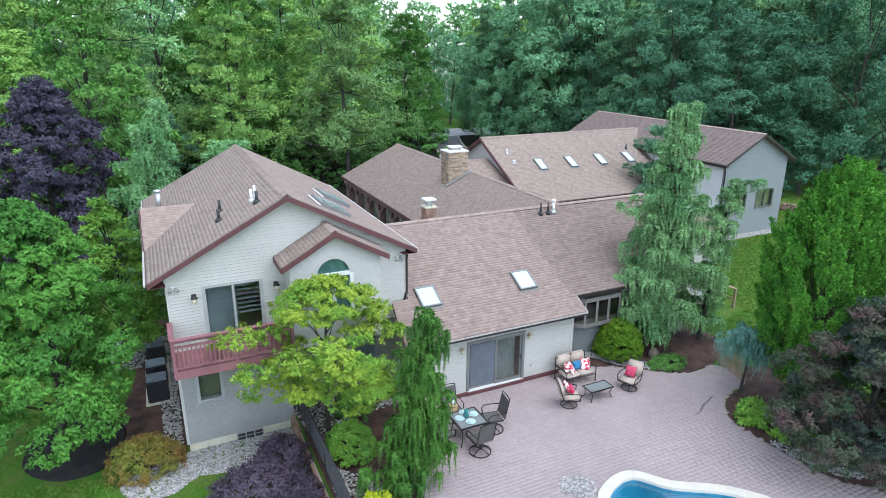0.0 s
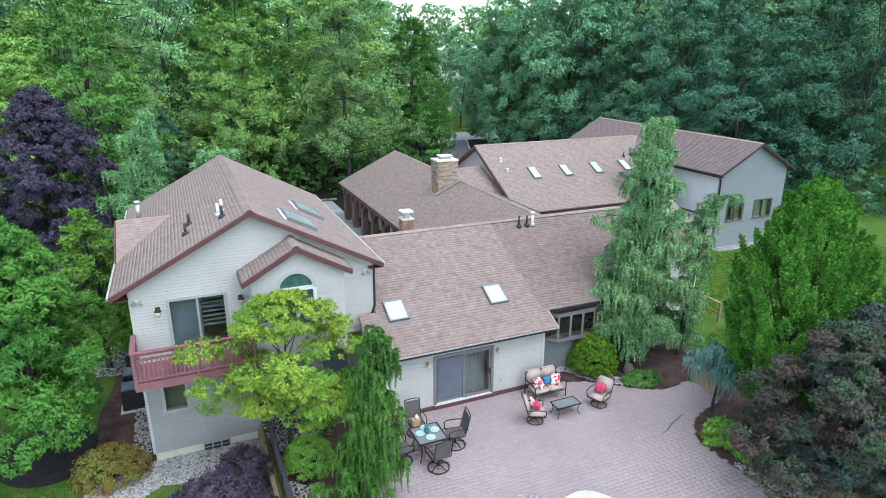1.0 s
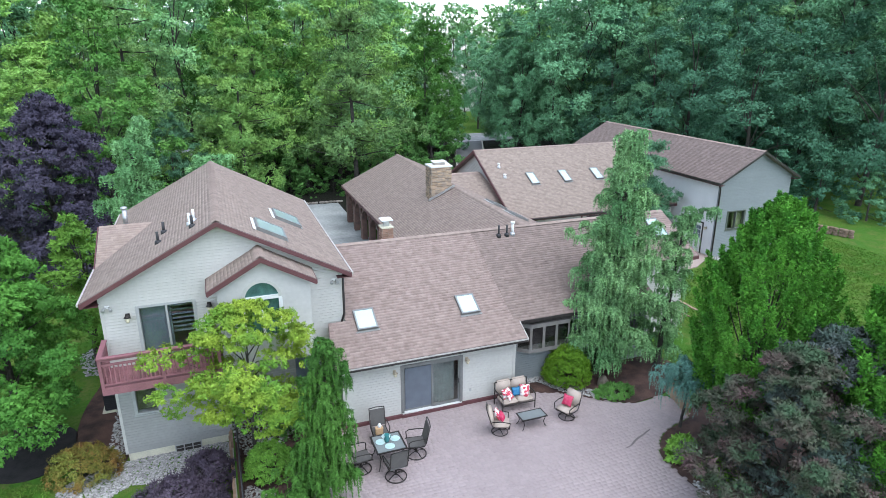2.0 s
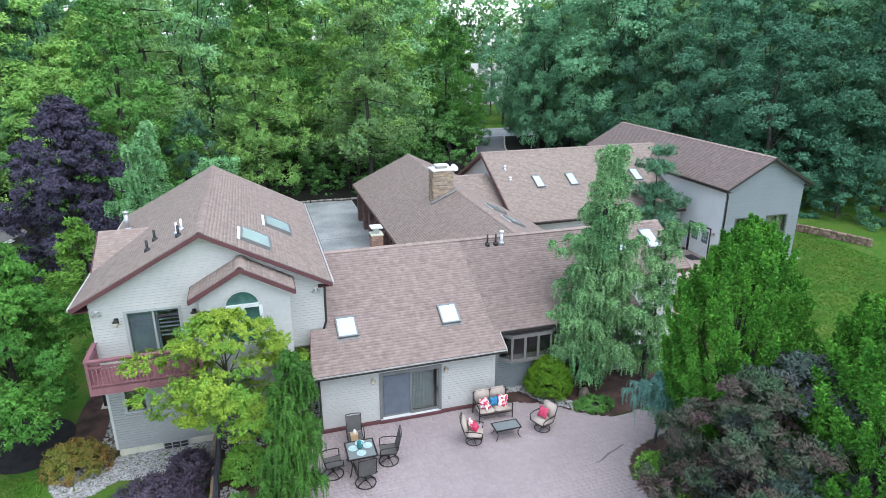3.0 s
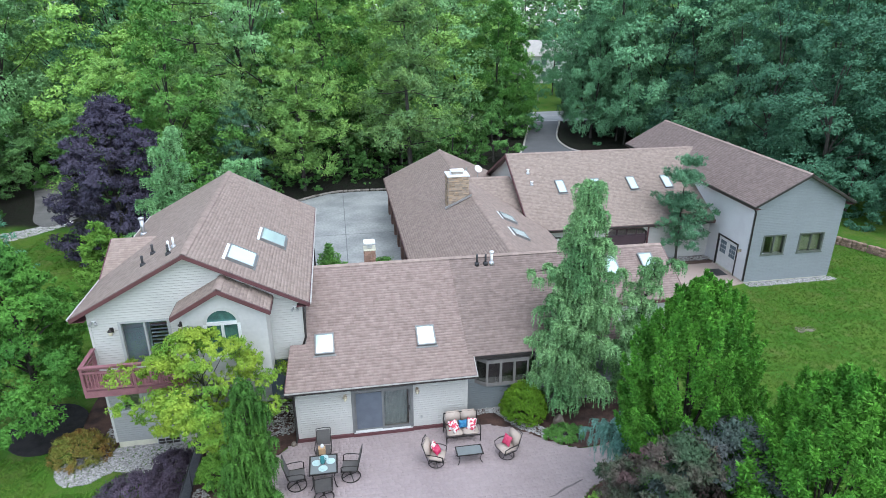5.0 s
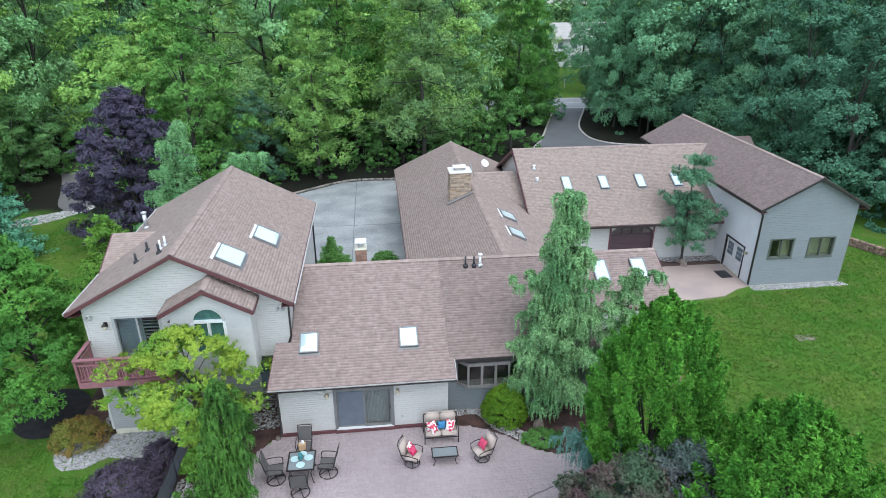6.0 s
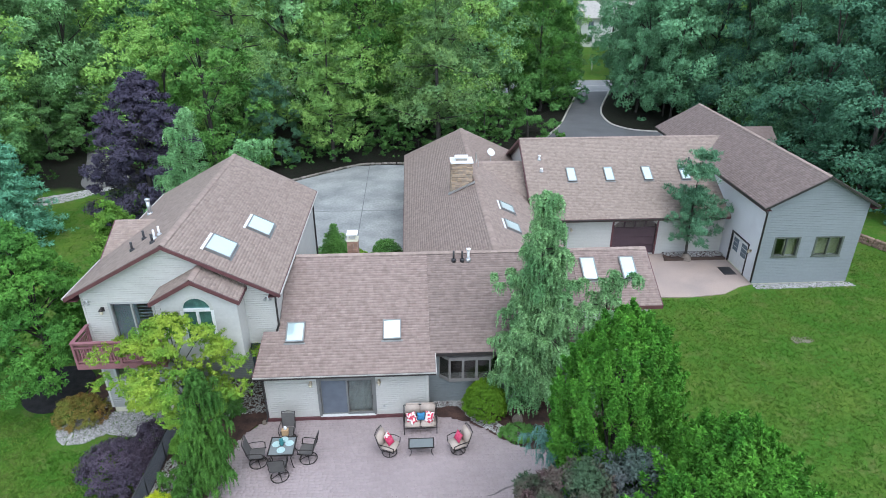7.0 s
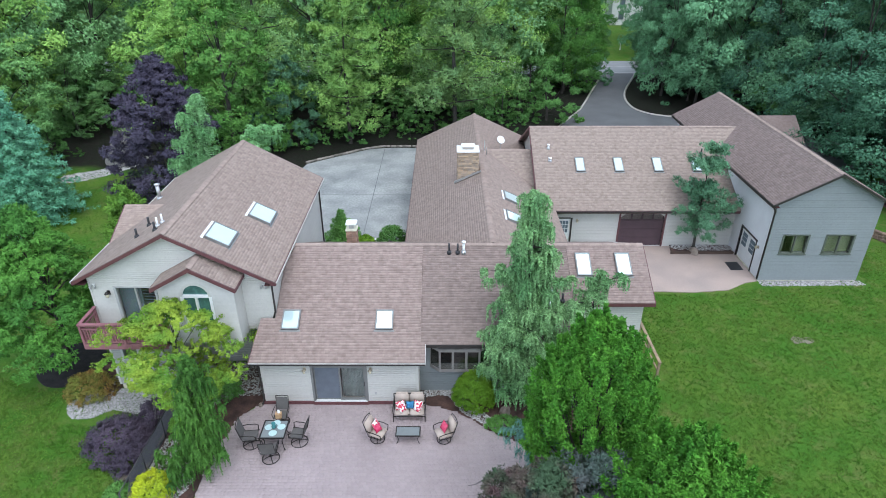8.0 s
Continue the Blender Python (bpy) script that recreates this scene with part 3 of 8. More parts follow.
def wall(along, fixed, u0, u1, z0, z1, face, holes=(), gable=None, thick=0.2, boards=True, label="", material=None):
    """A wall with openings through it and lap siding on its outer face. along: 'x' or 'y'; fixed: the outer face's place on the other axis;
    face: the sign of the outward direction; holes: (u0, u1, z0, z1); gable: (middle, height, slope)."""
    def p3(u, d, z):
        return (u, fixed - face * d, z) if along == "x" else (fixed - face * d, u, z)
    bm = bmesh.new()
    us = sorted({u0, u1, *[h[k] for h in holes for k in (0, 1)]})
    zs = sorted({z0, z1, *[h[k] for h in holes for k in (2, 3)]})
    corner = {}

    def at(u, d, z):
        key = (round(u, 4), d, round(z, 4))
        if key not in corner:
            corner[key] = bm.verts.new(p3(u, d, z))
        return corner[key]

    def full(i, j):
        if not (0 <= i < len(us) - 1 and 0 <= j < len(zs) - 1):
            return False
        um, zm = (us[i] + us[i + 1]) / 2, (zs[j] + zs[j + 1]) / 2
        return not any(h[0] < um < h[1] and h[2] < zm < h[3] for h in holes)

    for i, (a, b) in enumerate(zip(us, us[1:])):
        for j, (c, d) in enumerate(zip(zs, zs[1:])):
            if not full(i, j):
                continue
            for e in (0, thick):
                bm.faces.new((at(a, e, c), at(b, e, c), at(b, e, d), at(a, e, d)))
            for (di, dj), (p, q) in {(-1, 0): ((a, c), (a, d)), (1, 0): ((b, c), (b, d)), (0, -1): ((a, c), (b, c)), (0, 1): ((a, d), (b, d))}.items():
                if full(i + di, j + dj) or (gable and (di, dj) == (0, 1) and j == len(zs) - 2):
                    continue
                bm.faces.new((at(p[0], 0, p[1]), at(q[0], 0, q[1]), at(q[0], thick, q[1]), at(p[0], thick, p[1])))
    if gable:
        tops = [(u, gable_top(gable, u)) for u in (u1, gable[0], u0)]
        tops = [(u, z) for u, z in tops if z > z1 + 0.001]
        for e in (0, thick):
            bm.faces.new([at(u, e, z1) for u in us] + [at(u, e, z) for u, z in tops])
        line = [(u1, z1)] + tops + [(u0, z1)]
        for (ua, za), (ub, zb) in zip(line, line[1:]):
            bm.faces.new((at(ua, 0, za), at(ub, 0, zb), at(ub, thick, zb), at(ua, thick, za)))
    bmesh.ops.recalc_face_normals(bm, faces=bm.faces)
    w = part("wall", bm, material or SIDING, HOUSE, label)
    if not boards:
        return w
    top = gable[1] if gable else z1
    z = z0
    while z < top - 0.03:
        zt = min(z + BOARD, top)
        ua, ub = u0, u1
        if gable:
            half = (gable[1] - zt) / gable[2]
            ua, ub = max(u0, gable[0] - half), min(u1, gable[0] + half)
        spans = [(ua, ub)]
        for h in holes:
            if h[2] < zt - 0.02 and h[3] > z + 0.02:
                spans = [s for a, b in spans for s in ((a, min(b, h[0])), (max(a, h[1]), b)) if s[1] - s[0] > 0.02]
        for a, b in spans:
            if b - a < 0.05:
                continue
            bm = bmesh.new()
            prism(bm, [p3(a, -0.002, zt), p3(a, -0.002, z), p3(a, -0.027, z), p3(a, -0.018, zt - 0.020), p3(a, -0.005, zt - 0.016), p3(a, -0.004, zt)], Vector(p3(b, 0, 0)) - Vector(p3(a, 0, 0)))
            bmesh.ops.recalc_face_normals(bm, faces=bm.faces)
            part("siding_board", bm, material or SIDING, w)
        z += BOARD
    return w


def roof(name, corners, ridge_up, near=None, thick=0.14, label="", trims=(), tab=(0.21, 0.135), seed=0, shingle=None, lift=(0.002, 0.0045)):
    """A roof plane: a solid deck with courses of shingle tabs on it. corners: 3D outline, the first edge along the eave; ridge_up: a 3D
    point further up the slope; near: (x0, x1, courses): the stretch whose tabs are parts of their own."""
    c = [Vector(p) for p in corners]
    u = (c[1] - c[0]).normalized()
    nrm = u.cross(Vector(ridge_up) - c[0]).normalized()
    if nrm.z < 0:
        nrm.negate()
    v = nrm.cross(u)
    if v.z < 0:
        v.negate()
    deck = part(name, solid([p for p in c], -nrm * thick), DECKING, HOUSE, label)
    o = c[0]
    poly = [((p - o).dot(u), (p - o).dot(v)) for p in c]
    rng = np.random.default_rng(seed + 17)
    vmin, vmax = min(p[1] for p in poly), max(p[1] for p in poly)
    tabs, v0, row = [], vmin, 0
    while v0 < vmax - 0.01:
        v1 = min(v0 + tab[1], vmax)
        vm = (v0 + v1) / 2
        cuts = []
        for (a, b), (d, e) in zip(poly, poly[1:] + poly[:1]):
            if (b > vm) != (e > vm):
                cuts.append(a + (d - a) * (vm - b) / (e - b))
        cuts.sort()
        for ua, ub in zip(cuts[::2], cuts[1::2]):
            x = ua - rng.uniform(0, tab[0])
            while x < ub:
                w = tab[0] * rng.uniform(0.75, 1.2)
                a, b = max(x, ua), min(x + w, ub)
                if b - a > 0.02:
                    tabs.append((a, b, v0, v1, rng.uniform(*lift), row))
                x += w
        v0, row = v0 + tab[1], row + 1
    near_tabs = []
    if near:
        for t in tabs:
            q = o + u * t[0] + v * t[2]
            if near[0] <= q.x <= near[1] and t[5] < near[2] and len(near_tabs) < 290:
                near_tabs.append(t)
    chosen = set(map(id, near_tabs))
    rest = [t for t in tabs if id(t) not in chosen]
    verts, faces = [], []
    for a, b, s0, s1, h, _ in rest:
        k = len(verts)
        s0 -= 0.012
        for uu, vv, hh in ((a, s0, 0), (b, s0, 0), (b, s0, h), (a, s0, h), (b, s1, 0.001), (a, s1, 0.001)):
            verts.append(o + u * uu + v * vv + nrm * hh)
        faces += [(k, k + 1, k + 2, k + 3), (k + 3, k + 2, k + 4, k + 5), (k, k + 3, k + 5, k + 5), (k + 1, k + 4, k + 2, k + 2)]
    quads = [f for f in faces if f[2] != f[3]]
    ob = raw("shingle_field", [tuple(p) for p in verts], quads, shingle or SHINGLE, deck)
    tagged(ob, kind="stuff")
    for a, b, s0, s1, h, _ in near_tabs:
        s0 -= 0.012
        vs = [tuple(o + u * uu + v * vv + nrm * hh) for uu, vv, hh in ((a, s0, 0), (b, s0, 0), (b, s0, h), (a, s0, h), (b, s1, 0.001), (a, s1, 0.001))]
        raw("shingle", vs, [(0, 1, 2, 3), (3, 2, 4, 5)], SHINGLE_ONE, deck)
    return deck


def ridge_cap(a, b, label=""):
    """Overlapping cap shingles along a ridge."""
    a, b = Vector(a), Vector(b)
    n = max(2, int((b - a).length / 0.28))
    d = (b - a).normalized()
    s = d.cross(Vector((0, 0, 1))).normalized()
    verts, faces = [], []
    for i in range(n):
        p, q = a + (b - a) * (i / n) - d * 0.03, a + (b - a) * ((i + 1) / n)
        k = len(verts)
        for base, h in ((p, 0.045), (q, 0.03)):
            for off, dz in ((-0.15, -0.075), (0, 0), (0.15, -0.075)):
                verts.append(tuple(base + s * off + Vector((0, 0, h + dz))))
        faces += [(k, k + 1, k + 4, k + 3), (k + 1, k + 2, k + 5, k + 4)]
    return tagged(raw("ridge_cap", verts, faces, SHINGLE, HOUSE), kind="stuff")


def board_along(name, a, b, drop, out, material, parent=None, label=""):
    """A fascia or rake board from a to b, drop metres deep and pushed along out."""
    a, b = Vector(a), Vector(b)
    return part(name, solid([a, b, b - Vector((0, 0, drop)), a - Vector((0, 0, drop))], out), material, parent or HOUSE, label)


def window(along, fixed, u0, u1, z0, z1, face, lights=2, casing=WHITE, depth=0.12, label="", pane=None, sill=True, behind=None, inset=0.07):
    """A window unit set in its opening: casing, mullions, a sill and a pane for each light."""
    w = part("window", bmesh.new(), casing, HOUSE, label)
    def p3(u, d, z):
        return (u, fixed - face * d, z) if along == "x" else (fixed - face * d, u, z)
    def bx(name, a, b, c, d, near, far, material):
        q0, q1 = p3(a, near, c), p3(b, far, d)
        return part(name, boxes((*sorted((q0[0], q1[0])), *sorted((q0[1], q1[1])), c, d)), material, w)
    f = 0.07
    bx("frame", u0 - 0.06, u1 + 0.06, z1 - 0.01, z1 + 0.07, -0.05, depth, casing)
    bx("frame", u0 - 0.06, u1 + 0.06, z0 - 0.06, z0 + 0.01, -0.05, depth, casing)
    bx("frame", u0 - 0.06, u0 + f - 0.02, z0 + 0.01, z1 - 0.01, -0.05, depth, casing)
    bx("frame", u1 - f + 0.02, u1 + 0.06, z0 + 0.01, z1 - 0.01, -0.05, depth, casing)
    step = (u1 - u0) / lights
    for i in range(1, lights):
        bx("mullion", u0 + i * step - 0.035, u0 + i * step + 0.035, z0 + 0.01, z1 - 0.01, -0.03, depth - 0.01, casing)
    for i in range(lights):
        g = bx("pane", u0 + i * step + 0.03, u0 + (i + 1) * step - 0.03, z0 + 0.01, z1 - 0.01, inset, inset + 0.02, pane or GLASS)
        g.visible_shadow = False
    if sill:
        bx("sill", u0 - 0.1, u1 + 0.1, z0 - 0.1, z0 - 0.06, -0.09, 0.02, casing)
    # panels behind the panes; the olive ones stand in for reflections
    if behind:
        for a, b, m in behind:
            bx("backing", u0 + (u1 - u0) * a, u0 + (u1 - u0) * b, z0, z1, 0.26, 0.28, m)
    return w


# --- two-storey wing ---
WX0, WX1, WY0, WY1 = -0.15, 7.87, 19.95, 31.2
WR, WRZ, WS = 3.73, 8.02, 0.532            # ridge line, ridge height, slope
wg = (WR, WRZ - 0.16, WS)
wall("x", WY0, WX0, WX1, 2.95, gable_top(wg, WX1), -1, [(0.93, 2.72, 3.15, 5.17), (3.7, 6.4, 2.95, 5.3)], wg, label="grey lap-sided gable wall")
# lower storey in a darker grey than the gable above
wall("x", WY0, WX0, 3.45, -0.36, 2.95, -1, [(0.38, 1.14, 1.2, 2.17)], label="mid-grey lap-sided wall of the lower storey", material=MIDSIDING)
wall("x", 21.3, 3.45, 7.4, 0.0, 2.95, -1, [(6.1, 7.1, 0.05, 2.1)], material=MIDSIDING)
wall("y", WX0, WY0 + 0.2, WY1, -0.36, gable_top(wg, WX0), -1)
wall("y", WX1, WY0 + 0.2, WY1, 0.0, gable_top(wg, WX0), 1)
wall("y", 3.45, WY0 + 0.2, 21.3, -0.36, 2.95, 1, boards=False)
wall("x", WY1 + 0.2, WX0, WX1, -0.36, gable_top(wg, WX1), 1, (), wg, boards=False)
part("overhang_floor", boxes((3.45, WX1 - 0.2, 20.15, 31.0, 2.8, 2.95)), SIDING, HOUSE, "soffit of the upper storey")
part("foundation", boxes((WX0 + 0.03, 3.42, WY0 + 0.04, 20.3, -0.95, -0.36), (WX0 + 0.03, 0.2, 20.3, WY1, -0.95, -0.36)), CREAM, HOUSE, "cream painted concrete foundation")
vent = part("foundation_vent", boxes((1.42, 2.34, 19.93, 19.985, -0.70, -0.38)), GREYFRAME, HOUSE, "grey louvred foundation vent")
for i in range(3):
    for k in range(2):
        part("louvre", boxes((1.46 + i * 0.295, 1.71 + i * 0.295, 19.915, 19.935, -0.67 + k * 0.14, -0.57 + k * 0.14)), BRONZE, vent)
part("side_door", boxes((6.1, 7.1, 21.36, 21.42, 0.05, 2.1)), CURTAIN, HOUSE, "dark door under the overhang")
window("x", WY0, 0.93, 2.72, 3.15, 5.17, -1, 2, GREYFRAME, label="sliding balcony door with grey curtain", sill=False, behind=[(0, 0.56, CURTAIN)])
blind = part("blind", boxes(*[(1.95, 2.7, 20.22, 20.25, 4.0 + 0.16 * i, 4.07 + 0.16 * i) for i in range(7)]), CURTAIN, HOUSE, "grey slatted blind")
window("x", WY0, 0.38, 1.14, 1.2, 2.17, -1, 1, GREYFRAME, label="small square basement window", behind=[(0, 1, PANESHEEN)])

for side, xe in ((-1, -0.66), (1, 8.19)):
    ze = WRZ - abs(xe - WR) * WS
    cs = [(xe, 19.6, ze), (xe, 31.65, ze), (WR, 31.65, WRZ), (WR, 19.6, WRZ)]
    roof("roof", cs, (WR, 19.6, WRZ), label="brown shingle roof of the two-storey wing", seed=side + 3)
    board_along("rake_board", (xe, 19.58, ze - 0.02), (WR, 19.58, WRZ - 0.02), 0.16, (0, -0.04, 0), TRIM, label="maroon rake board")
    board_along("rake_board", (xe, 31.67, ze - 0.02), (WR, 31.67, WRZ - 0.02), 0.2, (0, 0.04, 0), TRIM)
    board_along("fascia", (xe + side * 0.005, 19.6, ze - 0.02), (xe + side * 0.005, 31.65, ze - 0.02), 0.17, (side * 0.03, 0, 0), TRIM)
    bm = solid([(xe + side * 0.04, 19.6, ze - 0.03), (xe + side * 0.10, 19.6, ze - 0.02), (xe + side * 0.09, 19.6, ze - 0.10), (xe + side * 0.05, 19.6, ze - 0.11)], (0, 12.05, 0))
    part("gutter", bm, DRIP, HOUSE, "pale weathered eaves gutter")
    part("soffit", boxes((min(xe, xe - side * 0.5), max(xe, xe - side * 0.5), 19.62, 31.6, ze - 0.2, ze - 0.18)), TRIM, HOUSE)
ridge_cap((WR, 19.6, WRZ), (WR, 31.65, WRZ))
part("downspout", pipe([(7.95, 19.9, 5.4), (7.93, 19.9, 5.1), (7.92, 19.9, 3.9), (7.7, 19.85, 3.3)], 0.045, 6), BRONZE, HOUSE, "dark downspout")
part("downspout", pipe([(8.1, 31.35, 5.5), (7.95, 31.3, 5.0), (7.95, 31.3, 0.6), (8.2, 31.2, 0.2)], 0.05, 6), BRONZE, HOUSE)
for xx in (WX0, WX1):
    part("corner_board", boxes((xx - 0.04, xx + 0.05, WY0 - 0.04, WY0 - 0.001, -0.36 if xx < 1 else 2.95, gable_top(wg, xx) - 0.05)), SIDING, HOUSE)

# cross gable on the wing's outer side
CZ, CY = 6.72, 25.4
for s in (-1, 1):
    cy = CY + s * 2.35
    zc = CZ - 2.35 * 0.47
    roof("roof", [(-0.68, cy, zc), (0.1, cy, zc), (1.35, CY, CZ), (-0.68, CY, CZ)], (-0.68, CY, CZ), label="small cross gable on the wing roof", seed=11 + s)
    board_along("rake_board", (-0.70, cy, zc - 0.02), (-0.70, CY, CZ - 0.02), 0.17, (-0.04, 0, 0), TRIM)
part("cross_gable_wall", solid([(-0.5, CY - 2.2, CZ - 1.12), (-0.5, CY + 2.2, CZ - 1.12), (-0.5, CY, CZ - 0.1)], (0.2, 0, 0)), SIDING, HOUSE)

# bay on the wing with the arched window
BX0, BX1, BY, BR, BZ, BS = 3.5, 6.58, 18.95, 4.98, 6.93, 0.56
def bay():
    bm = bmesh.new()
    zt = lambda x: BZ - 0.15 - abs(x - BR) * BS
    cx, r, zb, zs = 4.93, 0.62, 3.9, 5.35
    arc = [(cx + r * math.cos(a), zs + r * math.sin(a)) for a in [math.pi / 2 * i / 8 for i in range(9)]]
    right = [(cx, 2.95), (BX1, 2.95), (BX1, zt(BX1)), (BR, zt(BR)), (cx, zt(cx))] + [(x, z) for x, z in arc[::-1]] + [(cx + r, zb), (cx, zb)]
    left = [(cx, 2.95), (BX0, 2.95), (BX0, zt(BX0)), (cx, zt(cx))] + [(2 * cx - x, z) for x, z in arc[::-1]] + [(cx - r, zb), (cx, zb)]
    for o in (right, left):
        prism(bm, [(x, BY, z) for x, z in o], (0, 0.18, 0))
    box(bm, BX0, BX0 + 0.18, BY + 0.18, WY0, 2.95, zt(BX0))
    box(bm, BX1 - 0.18, BX1, BY + 0.18, WY0, 2.95, zt(BX1))
    box(bm, BX0, BX1, BY, WY0, 2.85, 2.95)
    bmesh.ops.recalc_face_normals(bm, faces=bm.faces)
    w = part("bay_wall", bm, SIDING, HOUSE, "projecting bay with lap siding")
    z = 2.97
    while z < zt(BR) - 0.1:
        ztp = z + BOARD
        a0, b0 = BX0, BX1
        if ztp > zt(BX0):
            h = (zt(BR) - ztp) / BS
            a0, b0 = max(BX0, BR - h), min(BX1, BR + h)
        spans = [(a0, b0)]
        zm = z + BOARD / 2
        half = r if zb < zm < zs else (math.sqrt(max(0, r * r - (zm - zs) ** 2)) if zs <= zm < zs + r else 0)
        if half:
            spans = [(a0, cx - half - 0.05), (cx + half + 0.05, b0)]
        for a, b in spans:
            if b - a > 0.08:
                part("siding_board", solid([(a, BY - 0.002, ztp), (a, BY - 0.002, z), (a, BY - 0.05, z), (a, BY - 0.008, ztp)], (b - a, 0, 0)), SIDING, w)
        z += BOARD
    win = part("arched_window", bmesh.new(), GREYFRAME, HOUSE, "arched window with green tinted glass")
    ring = [(cx + (r + d) * math.cos(a), (r + d) * math.sin(a) + zs, d) for d in (0.06, -0.06) for a in [math.pi * i / 16 for i in range(17)]]
    bmf = bmesh.new()
    outer, innr = [(x, z) for x, z, d in ring if d > 0], [(x, z) for x, z, d in ring if d < 0]
    for i in range(16):
        prism(bmf, [(outer[i][0], BY - 0.05, outer[i][1]), (outer[i + 1][0], BY - 0.05, outer[i + 1][1]), (innr[i + 1][0], BY - 0.05, innr[i + 1][1]), (innr[i][0], BY - 0.05, innr[i][1])], (0, 0.15, 0))
    bmesh.ops.recalc_face_normals(bmf, faces=bmf.faces)
    part("arch_frame", bmf, SIDING, win)
    for a, b, c, d in ((cx - r - 0.06, cx + r + 0.06, zb - 0.08, zb), (cx - r - 0.06, cx - r + 0.06, zb, zs), (cx + r - 0.06, cx + r + 0.06, zb, zs), (cx - r + 0.06, cx + r - 0.06, zs - 0.06, zs + 0.06), (cx - 0.05, cx + 0.05, zb, zs - 0.06)):
        part("frame", boxes((a, b, BY - 0.05, BY + 0.1, c, d)), WHITE, win)
    fan = [(cx + (r - 0.06) * math.cos(a), BY + 0.05, zs + 0.06 + (r - 0.12) * math.sin(a)) for a in [math.pi * i / 16 for i in range(17)]]
    part("pane", solid(fan, (0, 0.02, 0)), TINTED, win).visible_shadow = False
    for a, b in ((cx - r + 0.06, cx - 0.05), (cx + 0.05, cx + r - 0.06)):
        part("pane", boxes((a, b, BY + 0.05, BY + 0.07, zb, zs - 0.06)), TINTED, win).visible_shadow = False
    for s, xe in ((-1, 3.2), (1, 6.78)):
        ze = BZ - abs(xe - BR) * BS
        roof("roof", [(xe, 18.62, ze), (xe, WY0, ze), (BR, WY0, BZ), (BR, 18.62, BZ)], (BR, 18.62, BZ), label="little shingle gable over the bay", thick=0.1, seed=21 + s)
        board_along("rake_board", (xe, 18.6, ze - 0.01), (BR, 18.6, BZ - 0.01), 0.18, (0, -0.04, 0), TRIM)
        board_along("fascia", (xe, 18.6, ze - 0.01), (xe, WY0 - 0.05, ze - 0.01), 0.16, (s * 0.03, 0, 0), TRIM)
    ridge_cap((BR, 18.62, BZ), (BR, WY0, BZ))


bay()


def balcony():
    b = part("balcony", boxes((-0.2, 3.45, 18.5, WY0 - 0.03, 2.98, 3.1)), ROSE, HOUSE, "rose-stained wooden balcony")
    part("rim_board", boxes((-0.24, 3.45, 18.46, 18.5, 2.88, 3.14)), ROSE, b)
    part("rim_board", boxes((-0.24, -0.2, 18.5, WY0 - 0.03, 2.88, 3.14)), ROSE, b)
    for i in range(9):
        part("deck_plank", boxes((-0.2, 3.45, 18.52 + 0.155 * i, 18.665 + 0.155 * i, 3.104, 3.13)), ROSE, b)
    for x, y in ((-0.2, 18.5), (1.6, 18.5), (3.36, 18.5), (-0.2, 19.8)):
        part("post", boxes((x - 0.05, x + 0.05, y - 0.05, y + 0.05, 2.9, 4.16)), ROSE, b)
    for z0, z1 in ((4.08, 4.13), (3.9, 3.97), (3.22, 3.28)):
        part("rail", boxes((-0.15, 3.31, 18.47, 18.53, z0, z1)), ROSE, b)
        part("rail", boxes((-0.23, -0.17, 18.55, 19.75, z0, z1)), ROSE, b)
    part("hand_rail", boxes((-0.27, 3.42, 18.42, 18.58, 4.162, 4.2)), ROSE, b)
    part("hand_rail", boxes((-0.28, -0.12, 18.585, 19.9, 4.162, 4.2)), ROSE, b)
    me = None
    for i in range(26):
        x = -0.06 + 0.128 * i
        if abs(x - 1.6) < 0.08:
            continue
        part("baluster", boxes((x - 0.02, x + 0.02, 18.485, 18.515, 3.28, 3.9)), ROSE, b)
    for i in range(9):
        y = 18.65 + 0.128 * i
        part("baluster", boxes((-0.215, -0.185, y - 0.02, y + 0.02, 3.28, 3.9)), ROSE, b)


balcony()

# --- one-storey main block ---
MS, MRY, MRZ = 0.512, 23.42, 5.52
mz = lambda y: MRZ - (MRY - y) * MS
DX0, DX1 = 9.66, 12.06
wall("x", 18.25, 7.4, 14.42, 0.12, mz(18.25) - 0.16, -1, [(DX0, DX1, 0.12, 2.13)], label="grey lap-sided patio wall")
wall("y", 7.4, 18.45, 21.3, 0.12, mz(18.45) - 0.1, -1)
wall("y", 14.42, 18.45, 19.2, 0.12, mz(18.45) - 0.1, 1)
wall("x", 19.1, 14.42, 21.4, 0.0, mz(19.1) - 0.16, -1, [(14.95, 17.55, 1.5, 2.65)], label="dark grey lap-sided wall with bay window", material=GREYSIDING)
wall("y", 24.9, 20.9, 26.2, 0.0, mz(20.9) - 0.1, 1, [(21.2, 21.9, 0.1, 2.1)])
wall("x", 20.9, 21.4, 24.9, 0.0, mz(20.9) - 0.16, -1)
wall("x", 28.6, 7.9, 13.6, 0.0, 2.6, 1, boards=False)
for xa, xb in ((7.3, DX0 - 0.05), (DX1 + 0.05, 14.5)):
    part("plinth", boxes((xa, xb, 18.13, 18.245, 0.0, 0.13)), TRIM, HOUSE, "maroon base board along the patio")
part("door_step", boxes((DX0 - 0.06, DX1 + 0.06, 18.1, 18.245, 0.0, 0.11)), TRIM, HOUSE)
